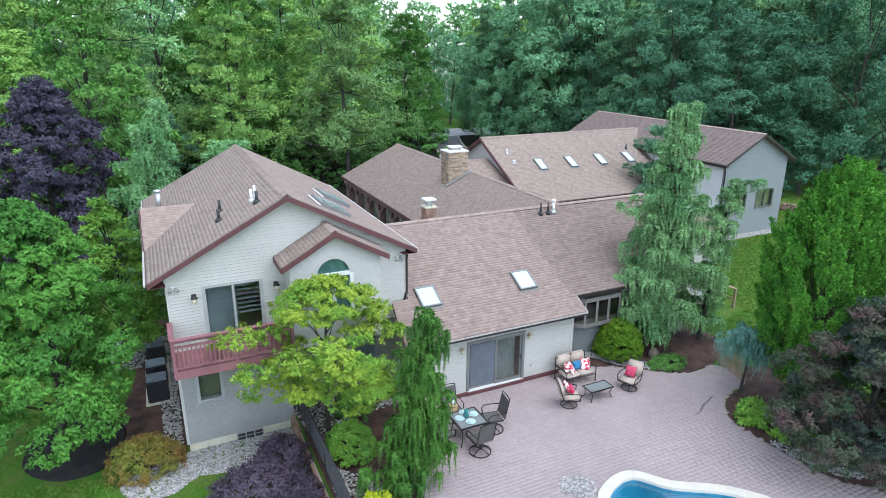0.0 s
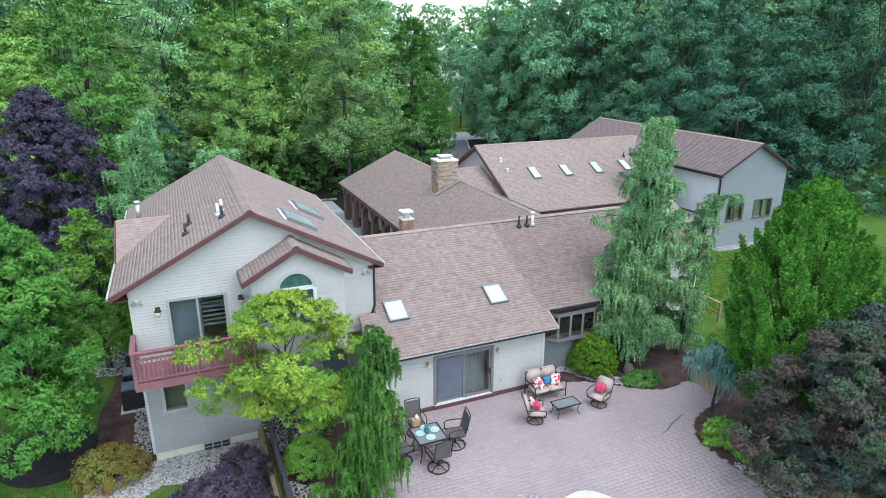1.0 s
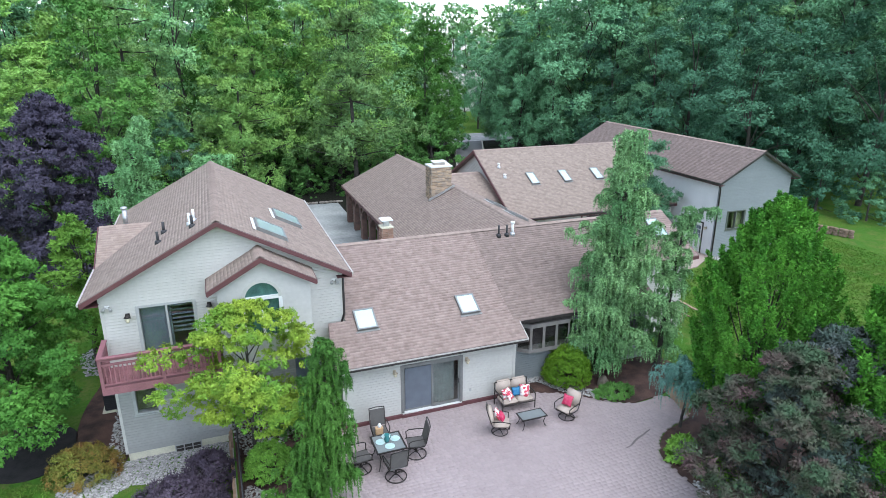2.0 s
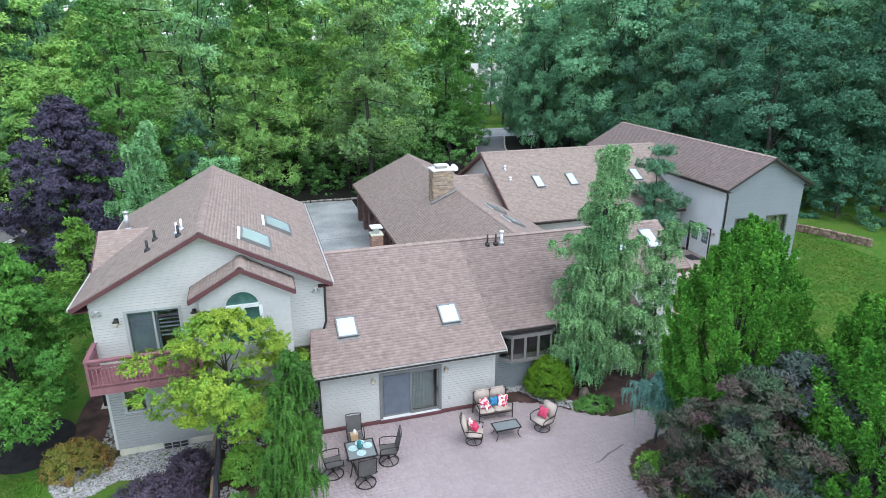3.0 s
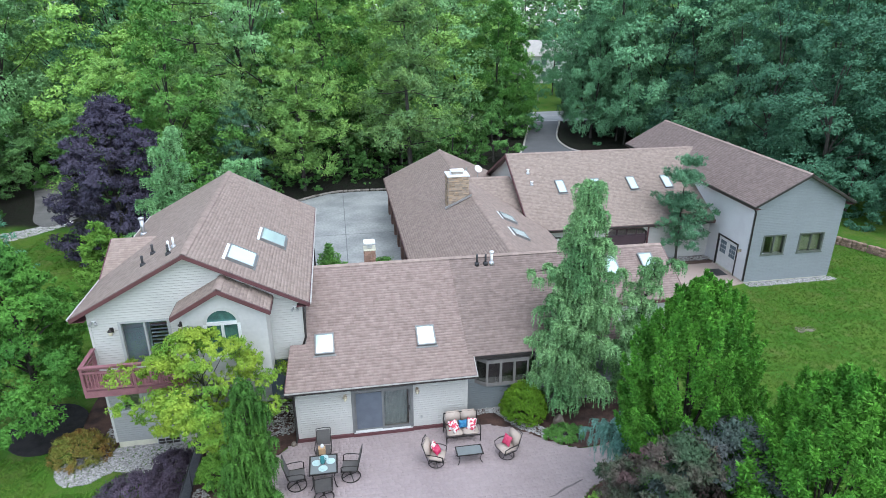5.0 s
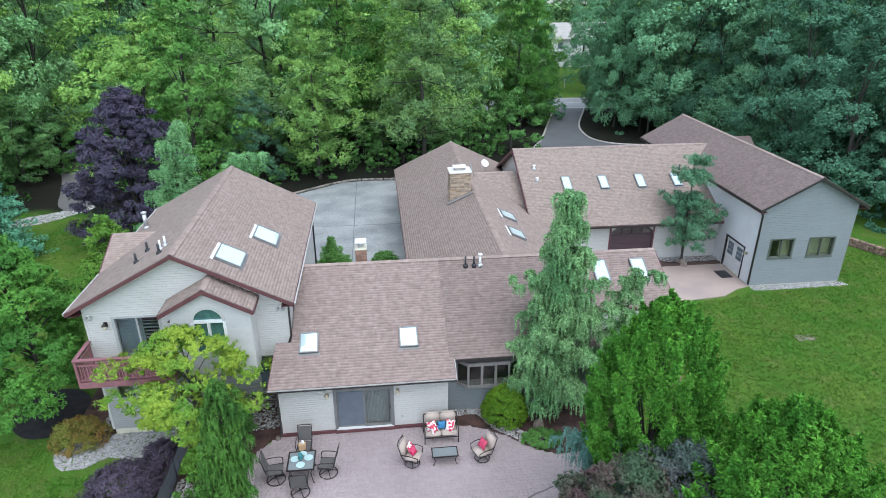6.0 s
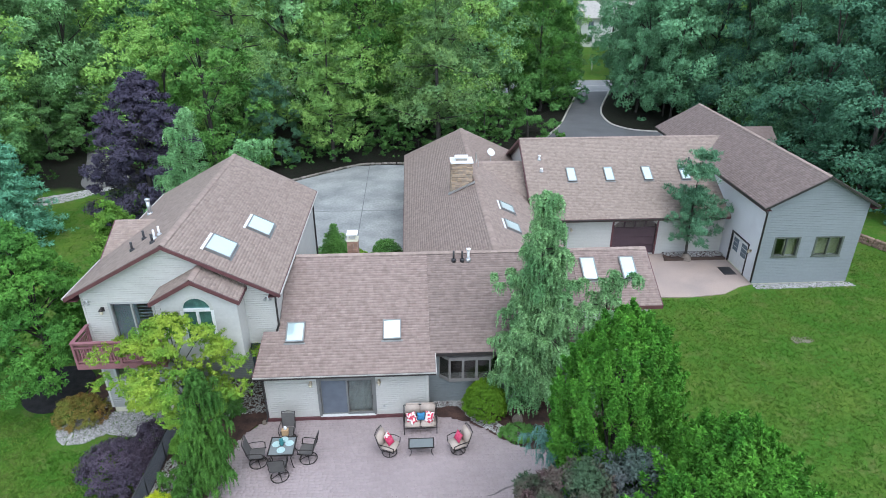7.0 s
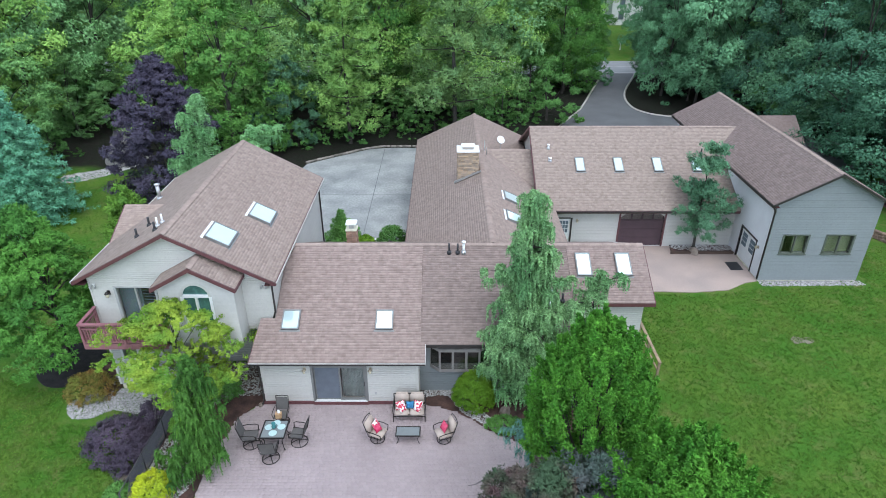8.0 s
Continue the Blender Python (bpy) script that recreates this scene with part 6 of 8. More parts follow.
def shrub(name, r, h, leaf, seed, label, n=2500, size=(0.07, 0.045), tight=0.9, clumps=26, category="shrub", rise=0.3, lump=0.30):
    """A shrub: stems from one foot and a leafy, lumpy dome."""
    rng = np.random.default_rng(seed)
    t = thing(name, label=label, category=category)
    centres, radii, limbs = [], [], []
    rx, ry = (r, r) if not hasattr(r, "__len__") else r
    for i in range(clumps):
        f = (i + 0.5) / clumps
        a = i * 2.39996
        el = math.asin(min(1, f * 0.98))
        k = tight * rng.uniform(0.72, 0.86)
        c = (rx * k * math.cos(el) * math.cos(a), ry * k * math.cos(el) * math.sin(a), h * (0.12 + 0.7 * math.sin(el)))
        s = lump * min(rx, ry) * rng.uniform(0.8, 1.25)
        centres.append(c)
        radii.append((s * 1.15, s * 1.15, min(s, h * 0.24)))
        if i % 3 == 0:
            limbs.append(([(rng.uniform(-0.05, 0.05), rng.uniform(-0.05, 0.05), 0), (c[0] * 0.5, c[1] * 0.5, c[2] * 0.65), c], [0.018, 0.013, 0.005]))
    for pts, radii_ in limbs:
        part("stem", pipe(pts, radii_, 5), BARK, t)
    quads_object("foliage", tufted(centres, radii, 7, max(4, 2 * n // (clumps * 7)), *size, seed + 1, 0.05, rise, (0.3, 0.5), middle=np.array([0, 0, h * 0.3])), leaf, t)
    return t


def put(ob, x, y, z=None, turn=0.0, size=1.0):
    ob.matrix_world = pose(x, y, lie(x, y) if z is None else z, 0, 0, turn) @ Matrix.Scale(size, 4)
    return ob


# --- trees and shrubs of the garden ---
put(broadleaf("maple_tree", 8.8, 2.8, L_MAPLE, 101, "leafy green maple standing in black mulch", low=0.27, clumps=84, per=30, subs=34, size=(0.125, 0.085), flat=0.8, cr=(0.22, 0.34), droop=0.3, fill=0.25, small=(0.12, 0.26)), -4.1, 22.0)
put(broadleaf("young_maple", 7.3, 1.8, L_SAPLING, 140, "slender green maple close to the wing wall", low=0.25, clumps=34, per=28, subs=18, size=(0.17, 0.09), flat=0.7, cr=(0.26, 0.4), droop=0.25), -2.15, 28.0)
put(broadleaf("purple_maple", 10.9, 3.9, L_PURPLE, 102, "dark purple-leaved maple at the edge of the lawn", low=0.02, clumps=96, per=44, subs=20, size=(0.17, 0.115), flat=0.65, cr=(0.22, 0.34), top=0.62, droop=0.25, fill=0.2), -5.3, 41.3)
put(weeping("weeping_cedar", 10.9, 2.5, L_CEDARB, 103, "tall weeping cedar with blue-green hanging shoots", limbs_n=110, per=18, size=(0.2, 0.08), column=0.3, low=0.04, ledge=0.7, tuft=(0.3, 0.58), long=0.72, lift=0.5, rough=0.6, step=0.06, crook=0.7, arms=[(6.0, 175, 2.4, 0.7), (4.4, 190, 2.6, 0.6), (7.4, 165, 1.8, 0.6)]), -0.4, 33.9)
put(weeping("weeping_cedar", 8.3, 1.5, L_CEDARB, 104, "smaller weeping cedar with an arching top behind the wing roof", limbs_n=44, per=14, size=(0.2, 0.075), step=0.06, long=0.8, lift=0.6, rough=0.45, tuft=(0.26, 0.46), arms=[(7.6, 10, 1.9, 0.8), (7.0, 20, 1.7, 0.7)]), 2.9, 35.4)
put(broadleaf("dogwood_tree", 6.0, 2.9, L_YELLOW, 105, "small yellow-green tree with layered open branches", low=0.42, clumps=66, per=22, subs=32, size=(0.1, 0.068), flat=0.3, girth=0.07, cr=(0.2, 0.34), droop=0.3, top=0.9, rise=0.6, fill=0.15, small=(0.1, 0.22)), 4.15, 17.7, -0.02)
put(weeping("weeping_spruce", 5.7, 1.15, L_CONIFER, 106, "narrow weeping spruce trailing to the ground", limbs_n=84, per=8, size=(0.13, 0.042), column=0.62, low=0.12, tuft=(0.18, 0.32), long=1.15, ledge=0.5, lift=0.4, rough=0.42, step=0.026, splay=0.9, arms=[(1.25, 195, 1.9, 0.35), (0.95, 225, 1.9, 0.25), (1.0, 250, 1.6, 0.25), (1.2, -30, 1.1, 0.3), (1.1, 210, 1.8, 0.3), (0.8, 190, 1.9, 0.3), (0.7, 240, 1.8, 0.25)]), 6.0, 14.45, -0.02)
put(weeping("weeping_cedar", 10.6, 1.75, L_CEDAR, 107, "large weeping cedar with blue-green hanging shoots beside the bay window", limbs_n=124, per=21, size=(0.15, 0.056), column=0.5, low=0.05, ledge=0.8, tuft=(0.26, 0.52), long=0.72, lift=0.5, rough=0.6, step=0.032, arms=[(6.2, 160, 2.1, 0.7), (7.6, -10, 1.3, 0.5), (6.0, -5, 2.0, 0.9), (5.2, -35, 2.2, 0.6), (4.4, 5, 2.7, 0.7), (4.0, -60, 2.2, 0.6), (3.2, 235, 1.7, 0.6), (3.0, -15, 2.8, 0.6), (3.2, 180, 1.8, 0.5), (1.9, 200, 1.7, 0.4), (2.0, -45, 2.3, 0.4), (2.1, 10, 2.5, 0.4), (1.1, 250, 1.6, 0.4)], lean=0.8), 18.6, 18.45, -0.02)
put(weeping("weeping_cedar", 7.3, 0.95, L_CEDAR, 141, "slim side leader of weeping cedar with an arching tip", limbs_n=40, per=19, size=(0.15, 0.056), column=0.7, low=0.1, ledge=0.7, tuft=(0.24, 0.44), long=0.72, lift=0.5, rough=0.6, step=0.032, arms=[(6.5, -25, 1.3, 1.1), (5.6, 200, 1.1, 0.5), (4.2, 190, 1.3, 0.6), (3.0, 185, 1.4, 0.5)], lean=0.6), 21.4, 17.9, -0.02)
put(upright("hornbeam_tree", 9.3, 2.3, L_HORN, 108, "dense egg-shaped bright green hornbeam", n=115000, size=(0.10, 0.068), shoots=430, waist=0.46), 20.45, 12.2)
put(upright("hornbeam_tree", 8.5, 2.75, L_HORN, 109, "dense egg-shaped bright green hornbeam on the lawn", n=112000, size=(0.105, 0.07), shoots=400, waist=0.46), 22.0, 7.9)
put(broadleaf("bronze_maple", 5.8, 2.35, L_BRONZE, 110, "spreading bronze-green Japanese maple over pebbles", low=0.2, clumps=60, per=30, subs=28, size=(0.115, 0.06), flat=0.6, girth=0.1, cr=(0.2, 0.32), top=0.8, droop=0.2, small=(0.16, 0.32)), 18.45, 9.1, -0.02)
put(broadleaf("smoke_bush", 6.0, 2.4, L_SMOKE, 139, "blue-grey smoke bush crowding the bronze maple", low=0.15, clumps=56, per=28, subs=28, size=(0.105, 0.07), flat=0.7, girth=0.08, cr=(0.22, 0.34), top=0.75, droop=0.0, fill=0.2, small=(0.16, 0.32)), 20.2, 9.4, -0.02)
put(weeping("blue_cedar", 2.7, 1.1, L_BLUE, 111, "small weeping blue cedar on a bent trunk", limbs_n=28, per=6, size=(0.12, 0.034), low=0.6, column=0.95, ledge=0.4, lift=0.4, rough=0.35, tuft=(0.2, 0.32), long=1.25, step=0.03, arms=[(2.5, 170, 1.5, 0.3), (2.4, 200, 1.4, 0.25), (2.3, 140, 1.2, 0.25), (2.0, 250, 1.2, 0.25)]), 19.2, 13.9, -0.02)
put(pine("garden_pine", 6.9, 2.0, L_EDGE, 112, "open blue-green pine in the planter strip", low=0.24, whorls=8, per=240, size=(0.17, 0.05)), 32.1, 32.9, 0.1)

put(shrub("boxwood", 0.93, 1.85, L_BOX, 120, "clipped round yellow-green boxwood", 15000, (0.06, 0.045), 1.06, 120, lump=0.2), 16.95, 18.3, -0.02)
put(shrub("spirea", (1.1, 0.95), 1.1, L_RUST, 121, "rounded spirea turning rust and gold", 5200, (0.075, 0.05), 1.0, 44), -1.5, 19.6, -0.7)
put(shrub("barberry", (1.4, 1.25), 1.3, L_BARBERRY, 122, "purple barberry in loose mounds", 7500, (0.08, 0.05), 0.95, 46), 1.5, 16.2, -0.7)
put(shrub("barberry", (0.8, 1.3), 1.2, L_BARBERRY, 142, "purple barberry crowding the low wall", 4600, (0.08, 0.05), 0.95, 34), 2.6, 15.3, -0.7)
put(shrub("barberry", (0.85, 1.25), 1.2, L_BARBERRY, 123, "purple barberry beside the low wall", 5000, (0.08, 0.05), 0.95, 36), 2.55, 17.5, -0.7)
put(shrub("green_shrub", 0.78, 1.15, L_SAPLING, 124, "rounded bright green shrub behind the fence", 5200, (0.07, 0.045), 1.0, 44, lump=0.25), 4.55, 16.6, -0.02)
put(shrub("green_shrub", 0.7, 0.9, L_SHRUB, 125, "low green shrub under the dogwood", 2600, (0.08, 0.05)), 5.4, 18.9, -0.02)
put(shrub("golden_cypress", 0.72, 0.95, L_GOLD, 126, "bright golden dwarf cypress ball", 5200, (0.07, 0.035), 1.0, 44), 4.3, 13.15, -0.02)
put(shrub("green_shrub", 0.55, 0.5, L_SHRUB, 127, "small green shrub beside the fence", 1500, (0.09, 0.05)), 2.6, 13.6, -0.7)
put(shrub("hydrangea", 0.52, 0.8, L_SAPLING, 128, "leafy bright green hydrangea", 2200, (0.15, 0.11)), 18.0, 12.45, -0.02)
put(shrub("hydrangea", 0.55, 0.75, L_SAPLING, 129, "leafy green hydrangea by the pebbles", 1800, (0.13, 0.09)), 18.25, 11.1, -0.02)
put(shrub("juniper", (1.0, 0.55), 0.4, L_SHRUB, 130, "low spreading juniper on the mulch", 3000, (0.1, 0.035)), 18.2, 16.75, -0.02)
put(spruce("cone_arborvitae", 2.7, 1.5, L_SHRUB, 131, "cone-shaped arborvitae in the courtyard", per=84, size=(0.12, 0.06)), 8.75, 33.4, 0.0)
put(shrub("globe_arborvitae", 0.95, 1.75, L_SHRUB, 132, "rounded dense arborvitae in the courtyard", 6000, (0.09, 0.05), 1.0, 60, lump=0.24), 12.1, 33.1, 0.0)
put(shrub("gold_shrub", 0.75, 0.8, L_BOX, 133, "low golden shrub in the courtyard", 1800, (0.1, 0.06)), 10.2, 33.2, 0.0)
put(shrub("green_shrub", 0.8, 0.8, L_SHRUB, 134, "low green shrub in the courtyard", 1800, (0.1, 0.06)), 13.0, 31.6, 0.0)
put(shrub("gold_shrub", 1.1, 2.2, L_BOX, 135, "golden shrub behind the wing", 3000, (0.14, 0.09)), 0.3, 36.8)
put(spruce("dwarf_spruce", 2.3, 0.8, L_SHRUB, 136, "dark dwarf spruce beside the wing wall", per=40, size=(0.13, 0.05)), -1.5, 30.6)
put(spruce("blue_spruce", 10.6, 3.9, L_SPRUCE, 137, "broad blue spruce at the lawn's edge", per=70, size=(0.24, 0.09)), -15.2, 38.6)
put(broadleaf("edge_pine", 8.4, 3.1, L_EDGE, 138, "grey-green pine with drooping boughs before the woods", low=0.12, clumps=40, per=46, subs=12, size=(0.24, 0.07), flat=0.5, cr=(0.18, 0.3), girth=0.1, droop=-0.1, top=0.6), 0.6, 54.8)

# --- the woods ---
WOODS, BACK = [], []
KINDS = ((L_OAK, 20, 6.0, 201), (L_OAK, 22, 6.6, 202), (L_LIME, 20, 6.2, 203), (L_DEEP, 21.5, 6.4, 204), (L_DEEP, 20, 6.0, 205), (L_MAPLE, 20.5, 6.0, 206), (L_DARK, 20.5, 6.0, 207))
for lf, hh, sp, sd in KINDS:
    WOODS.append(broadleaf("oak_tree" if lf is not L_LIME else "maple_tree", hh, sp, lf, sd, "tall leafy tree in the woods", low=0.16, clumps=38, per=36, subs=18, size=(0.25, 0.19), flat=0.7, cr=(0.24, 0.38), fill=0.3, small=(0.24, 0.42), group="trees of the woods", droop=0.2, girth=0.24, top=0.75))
for lf, hh, sp, sd in ((L_FAR, 21, 6.2, 231), (L_LIME, 20, 6.0, 232), (L_DEEP, 21, 6.4, 233), (L_FAR, 22, 5.6, 234)):
    BACK.append(broadleaf("oak_tree", hh, sp, lf, sd, "tall leafy tree deep in the woods", low=0.16, clumps=36, per=40, subs=14, size=(0.27, 0.20), flat=0.7, cr=(0.25, 0.4), small=(0.26, 0.44), group="trees of the woods", droop=0.2, girth=0.22, top=0.75))
PINES = []
for lf, hh, sp, sd in ((L_PINE, 21, 5.2, 211), (L_PINE, 23, 5.6, 212), (L_DEEP, 21, 5.2, 213)):
    PINES.append(pine("pine_tree", hh, sp, lf, sd, "tall open pine in the woods", low=0.22, whorls=11, per=132, size=(0.30, 0.13), group="pines of the woods"))
YOUNG = []
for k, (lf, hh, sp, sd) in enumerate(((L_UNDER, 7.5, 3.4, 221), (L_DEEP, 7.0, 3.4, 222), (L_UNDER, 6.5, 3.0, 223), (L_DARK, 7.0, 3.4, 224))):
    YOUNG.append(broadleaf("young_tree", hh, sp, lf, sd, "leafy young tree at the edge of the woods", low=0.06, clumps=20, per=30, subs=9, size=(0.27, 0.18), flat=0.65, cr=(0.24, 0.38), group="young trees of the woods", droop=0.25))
CLEAR = [[(20.0, 44.0), (22.5, 55.0), (26.0, 61.0), (30.5, 67.5), (35.0, 76.0), (38.0, 90.0), (38, 101), (45, 101), (43.2, 90.0), (41.0, 82.0), (38.2, 74.0), (37.5, 69.5), (39.5, 66.5), (46.0, 63.5), (46, 26), (20, 26)],
         [(-10.5, 40), (-10.0, 52), (-14.0, 60), (-18, 68), (-23, 66), (-19, 56), (-18.6, 46), (-20, 30), (15, 20), (15, 40)],
         [(-6, 30), (-6, 50.5), (1.5, 51.0), (5.0, 54.5), (9.0, 56.0), (15, 55.6), (24, 53.5), (24, 20)]]
DRIVE = [(27.0, 60.0), (33.0, 68.0), (37.0, 77.0), (40.0, 84.0), (41.5, 90.0), (43.0, 97.0), (46.0, 106.0)]
used = set()
# three trees that stand forward of the rest
FRONT = [(6.4, 54.6), (-3.6, 50.6), (16.6, 56.2)]
put(pine("olive_pine", 14.5, 4.6, L_OLIVE, 251, "olive-green pine overhanging the courtyard wall", low=0.2, whorls=9, per=140, size=(0.26, 0.12)), *FRONT[0])
put(broadleaf("lime_maple", 17.0, 4.4, L_FRESH, 252, "tall lime-green maple behind the wing", low=0.14, clumps=44, per=30, subs=20, size=(0.22, 0.17), flat=0.75, cr=(0.24, 0.38), fill=0.3, girth=0.2, top=0.7, droop=0.2), *FRONT[1])
put(pine("broad_pine", 18.0, 5.4, L_PINE, 253, "broad blue-green pine behind the middle roof", low=0.2, whorls=10, per=140, size=(0.28, 0.13)), *FRONT[2])


def beside_drive(x, y, r):
    """True where a tree of that spread would hang over the driveway."""
    p = Vector((x, y))
    for a, b in zip(DRIVE, DRIVE[1:]):
        a, b = Vector(a), Vector(b)
        k = max(0.0, min(1.0, (p - a).dot(b - a) / (b - a).length_squared))
        if (a + (b - a) * k - p).length < r:
            return True
    return False


def plant_wood():
    rng = random.Random(7)
    n = 0
    y = 36.0
    while y < 83:
        x = -62.0
        while x < 98:
            px, py = x + rng.uniform(-1.9, 1.9), y + rng.uniform(-1.9, 1.9)
            x += 6.6 if y < 67 else 7.8
            if any(bool(inside(c, [px], [py])[0]) for c in CLEAR):
                continue
            if py < 58 and -14 < px < 46.5 and py < 54:
                continue
            if px < 0 and py < 53 and px > -19:
                continue
            if px > 40 and py < 30 + max(0, 56 - px):
                continue
            if any(math.hypot(px - a, py - b) < 5.5 for a, b in FRONT):
                continue
            if beside_drive(px, py, 8.0 if py > 67 else 6.0):
                continue
            b = math.degrees(math.atan2(px - 8, py + 2))
            if b < -37 or b > 58:
                continue
            deep = py > 67 or (px > 60 and py > 46) or (px < -26)
            if deep:
                kinds = [BACK[2], BACK[2], BACK[2], BACK[0]] if px > 30 else [BACK[1], BACK[1], BACK[0], BACK[3]]
            # trees at this edge mostly carry the leaf darkened for shade
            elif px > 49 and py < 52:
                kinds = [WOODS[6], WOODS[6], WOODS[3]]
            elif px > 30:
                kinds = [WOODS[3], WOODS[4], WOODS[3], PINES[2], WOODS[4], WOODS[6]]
            elif px < -4:
                kinds = [WOODS[2], WOODS[0], WOODS[2], PINES[0], WOODS[2], WOODS[0]]
            else:
                kinds = [WOODS[0], WOODS[5], PINES[0], PINES[1], WOODS[1], WOODS[2], PINES[0]]
            ob = rng.choice(kinds)
            if deep:
                w, tall = rng.uniform(1.0, 1.2), rng.uniform(0.92, 1.12)
            elif px > 30:
                w, tall = rng.uniform(0.82, 1.0), rng.uniform(0.75, 1.0)
            else:
                w, tall = rng.uniform(0.7, 0.98), rng.uniform(0.55, 0.9)
            m = pose(px, py, lie(px, py) - 0.05, 0, 0, rng.uniform(0, 360)) @ Matrix.Diagonal((w, w, tall, 1))
            if ob.name not in used:
                used.add(ob.name)
                ob.matrix_world = m
            else:
                copy_thing(ob, m)
            n += 1
        y += 6.6 if y < 66 else 8.0
    # young growth along the edge of the woods
    edge = [(-24 + 3.4 * i, 58 + 2 * math.sin(i)) for i in range(3)] + [(-8, 54), (-4, 56), (5.5, 59.5), (12.5, 60), (19.5, 57), (21.5, 59.5), (22.5, 65), (26.0, 71.5), (30.0, 73.5), (34.0, 78.0), (47, 66), (50.5, 64.5), (54, 62), (57, 58), (56, 54), (54, 50), (52, 46.5), (51.5, 43), (51, 39.5), (52, 35.5), (53.5, 32), (57, 28.5), (44.5, 70), (-20, 50), (-22.5, 46), (-23, 42), (-24, 38), (-9.5, 56.5), (62, 27)]
    under = [(-34 + 4.4 * i + rng.uniform(-1.5, 1.5), 63.5 + rng.uniform(-2.5, 2.5)) for i in range(31)]
    edge += [q for q in under if not any(bool(inside(c, [q[0]], [q[1]])[0]) for c in CLEAR)]
    for px, py in edge:
        kinds = [YOUNG[3], YOUNG[3], YOUNG[1]] if px > 46 and py < 60 else [YOUNG[1], YOUNG[1], YOUNG[0]] if px > 30 else [YOUNG[0], YOUNG[2], YOUNG[0]]
        ob = rng.choice(kinds)
        m = pose(px, py, lie(px, py) - 0.05, 0, 0, rng.uniform(0, 360)) @ Matrix.Scale(rng.uniform(0.7, 1.25), 4)
        if ob.name not in used:
            used.add(ob.name)
            ob.matrix_world = m
        else:
            copy_thing(ob, m)
    # trees that overhang the driveway where it meets the road
    for i, (px, py) in enumerate(((34.0, 80.5), (32.2, 78.0), (36.2, 97.0), (45.6, 80.2), (47.6, 77.0), (47.4, 97.0), (44.6, 75.5), (30.5, 75.0), (28.5, 80.0), (41.9, 72.0), (44.6, 67.8), (43.4, 78.6), (40.0, 106.5), (55.0, 105.5), (49.6, 109.0))):
        ob = WOODS[(0, 5, 2)[i % 3]] if px < 40 else WOODS[(3, 4)[i % 2]]
        w = 0.72 if i < 9 else 0.6
        copy_thing(ob, pose(px, py, lie(px, py) - 0.05, 0, 0, 77 * i) @ Matrix.Diagonal((w, w, 0.7 + 0.04 * (i % 4), 1)))
    # low growth at the foot of the woods behind the courtyard
    for i, (px, py) in enumerate(((-2.4, 52.6), (1.6, 53.6), (3.8, 55.4), (6.4, 56.2), (9.2, 57.4), (12.0, 57.2), (14.6, 57.6), (17.2, 56.2), (-8.6, 51.5), (-10.4, 53.2), (4.8, 57.8), (10.6, 59.0), (-19.4, 47.0), (-20.6, 51.0))):
        k = 0.34 + 0.07 * (i % 4)
        copy_thing(YOUNG[(0, 2)[i % 2]], pose(px, py, lie(px, py) - 0.05, 0, 0, 61 * i) @ Matrix.Diagonal((k * 1.15, k * 1.15, k, 1)))
    # a thicket along the near side of the road
    for i in range(24):
        px, py = -52 + 6.2 * i + rng.uniform(-1.2, 1.2), rng.uniform(76, 80)
        if 30 < px < 54:
            continue
        k = rng.uniform(1.5, 1.9)
        copy_thing(YOUNG[0] if px < 30 else YOUNG[1], pose(px, py, -0.1, 0, 0, rng.uniform(0, 360)) @ Matrix.Diagonal((k, k, 1.3, 1)))
    # a line of trees on the far side of the road
    for i in range(26):
        px, py = -46 + 6.4 * i + rng.uniform(-1.5, 1.5), rng.uniform(105, 112)
        ob = rng.choice([k for k in BACK if k.name in used])
        if 41 < px < 58:
            continue
        copy_thing(ob, pose(px, py, -0.1, 0, 0, rng.uniform(0, 360)) @ Matrix.Scale(rng.uniform(0.85, 1.1), 4))
    return n + 26


plant_wood()
FAR = broadleaf("far_tree", 22.0, 7.0, L_FAR, 241, "distant leafy tree beyond the road", low=0.1, clumps=26, per=70, size=(0.9, 0.75), flat=0.6, cr=(0.26, 0.4), group="far trees beyond the road", girth=0.25)
far_rng = random.Random(19)
for i in range(44):
    m = pose(-75 + 5.2 * i + far_rng.uniform(-1.5, 1.5), far_rng.uniform(118, 134), -0.1, 0, 0, far_rng.uniform(0, 360)) @ Matrix.Scale(far_rng.uniform(0.95, 1.15), 4)
    if 43 < m.translation.x < 66:
        continue
    if i == 0:
        FAR.matrix_world = m
    else:
        copy_thing(FAR, m)
for i in range(9):
    copy_thing(FAR, pose(38 + 5.5 * i, 143 + 3 * (i % 2), -0.1, 0, 0, 50 * i))
spare = [(-27.0, 60.0), (70.0, 60.0), (64.0, 44.0), (8.0, 66.0), (-14.0, 72.0), (58.0, 72.0)]
for ob in WOODS + BACK + PINES + YOUNG:
    if ob.name not in used:
        put(ob, *spare.pop())

# ---- patio paving ----
COPED = widened(POOL, 0.36)


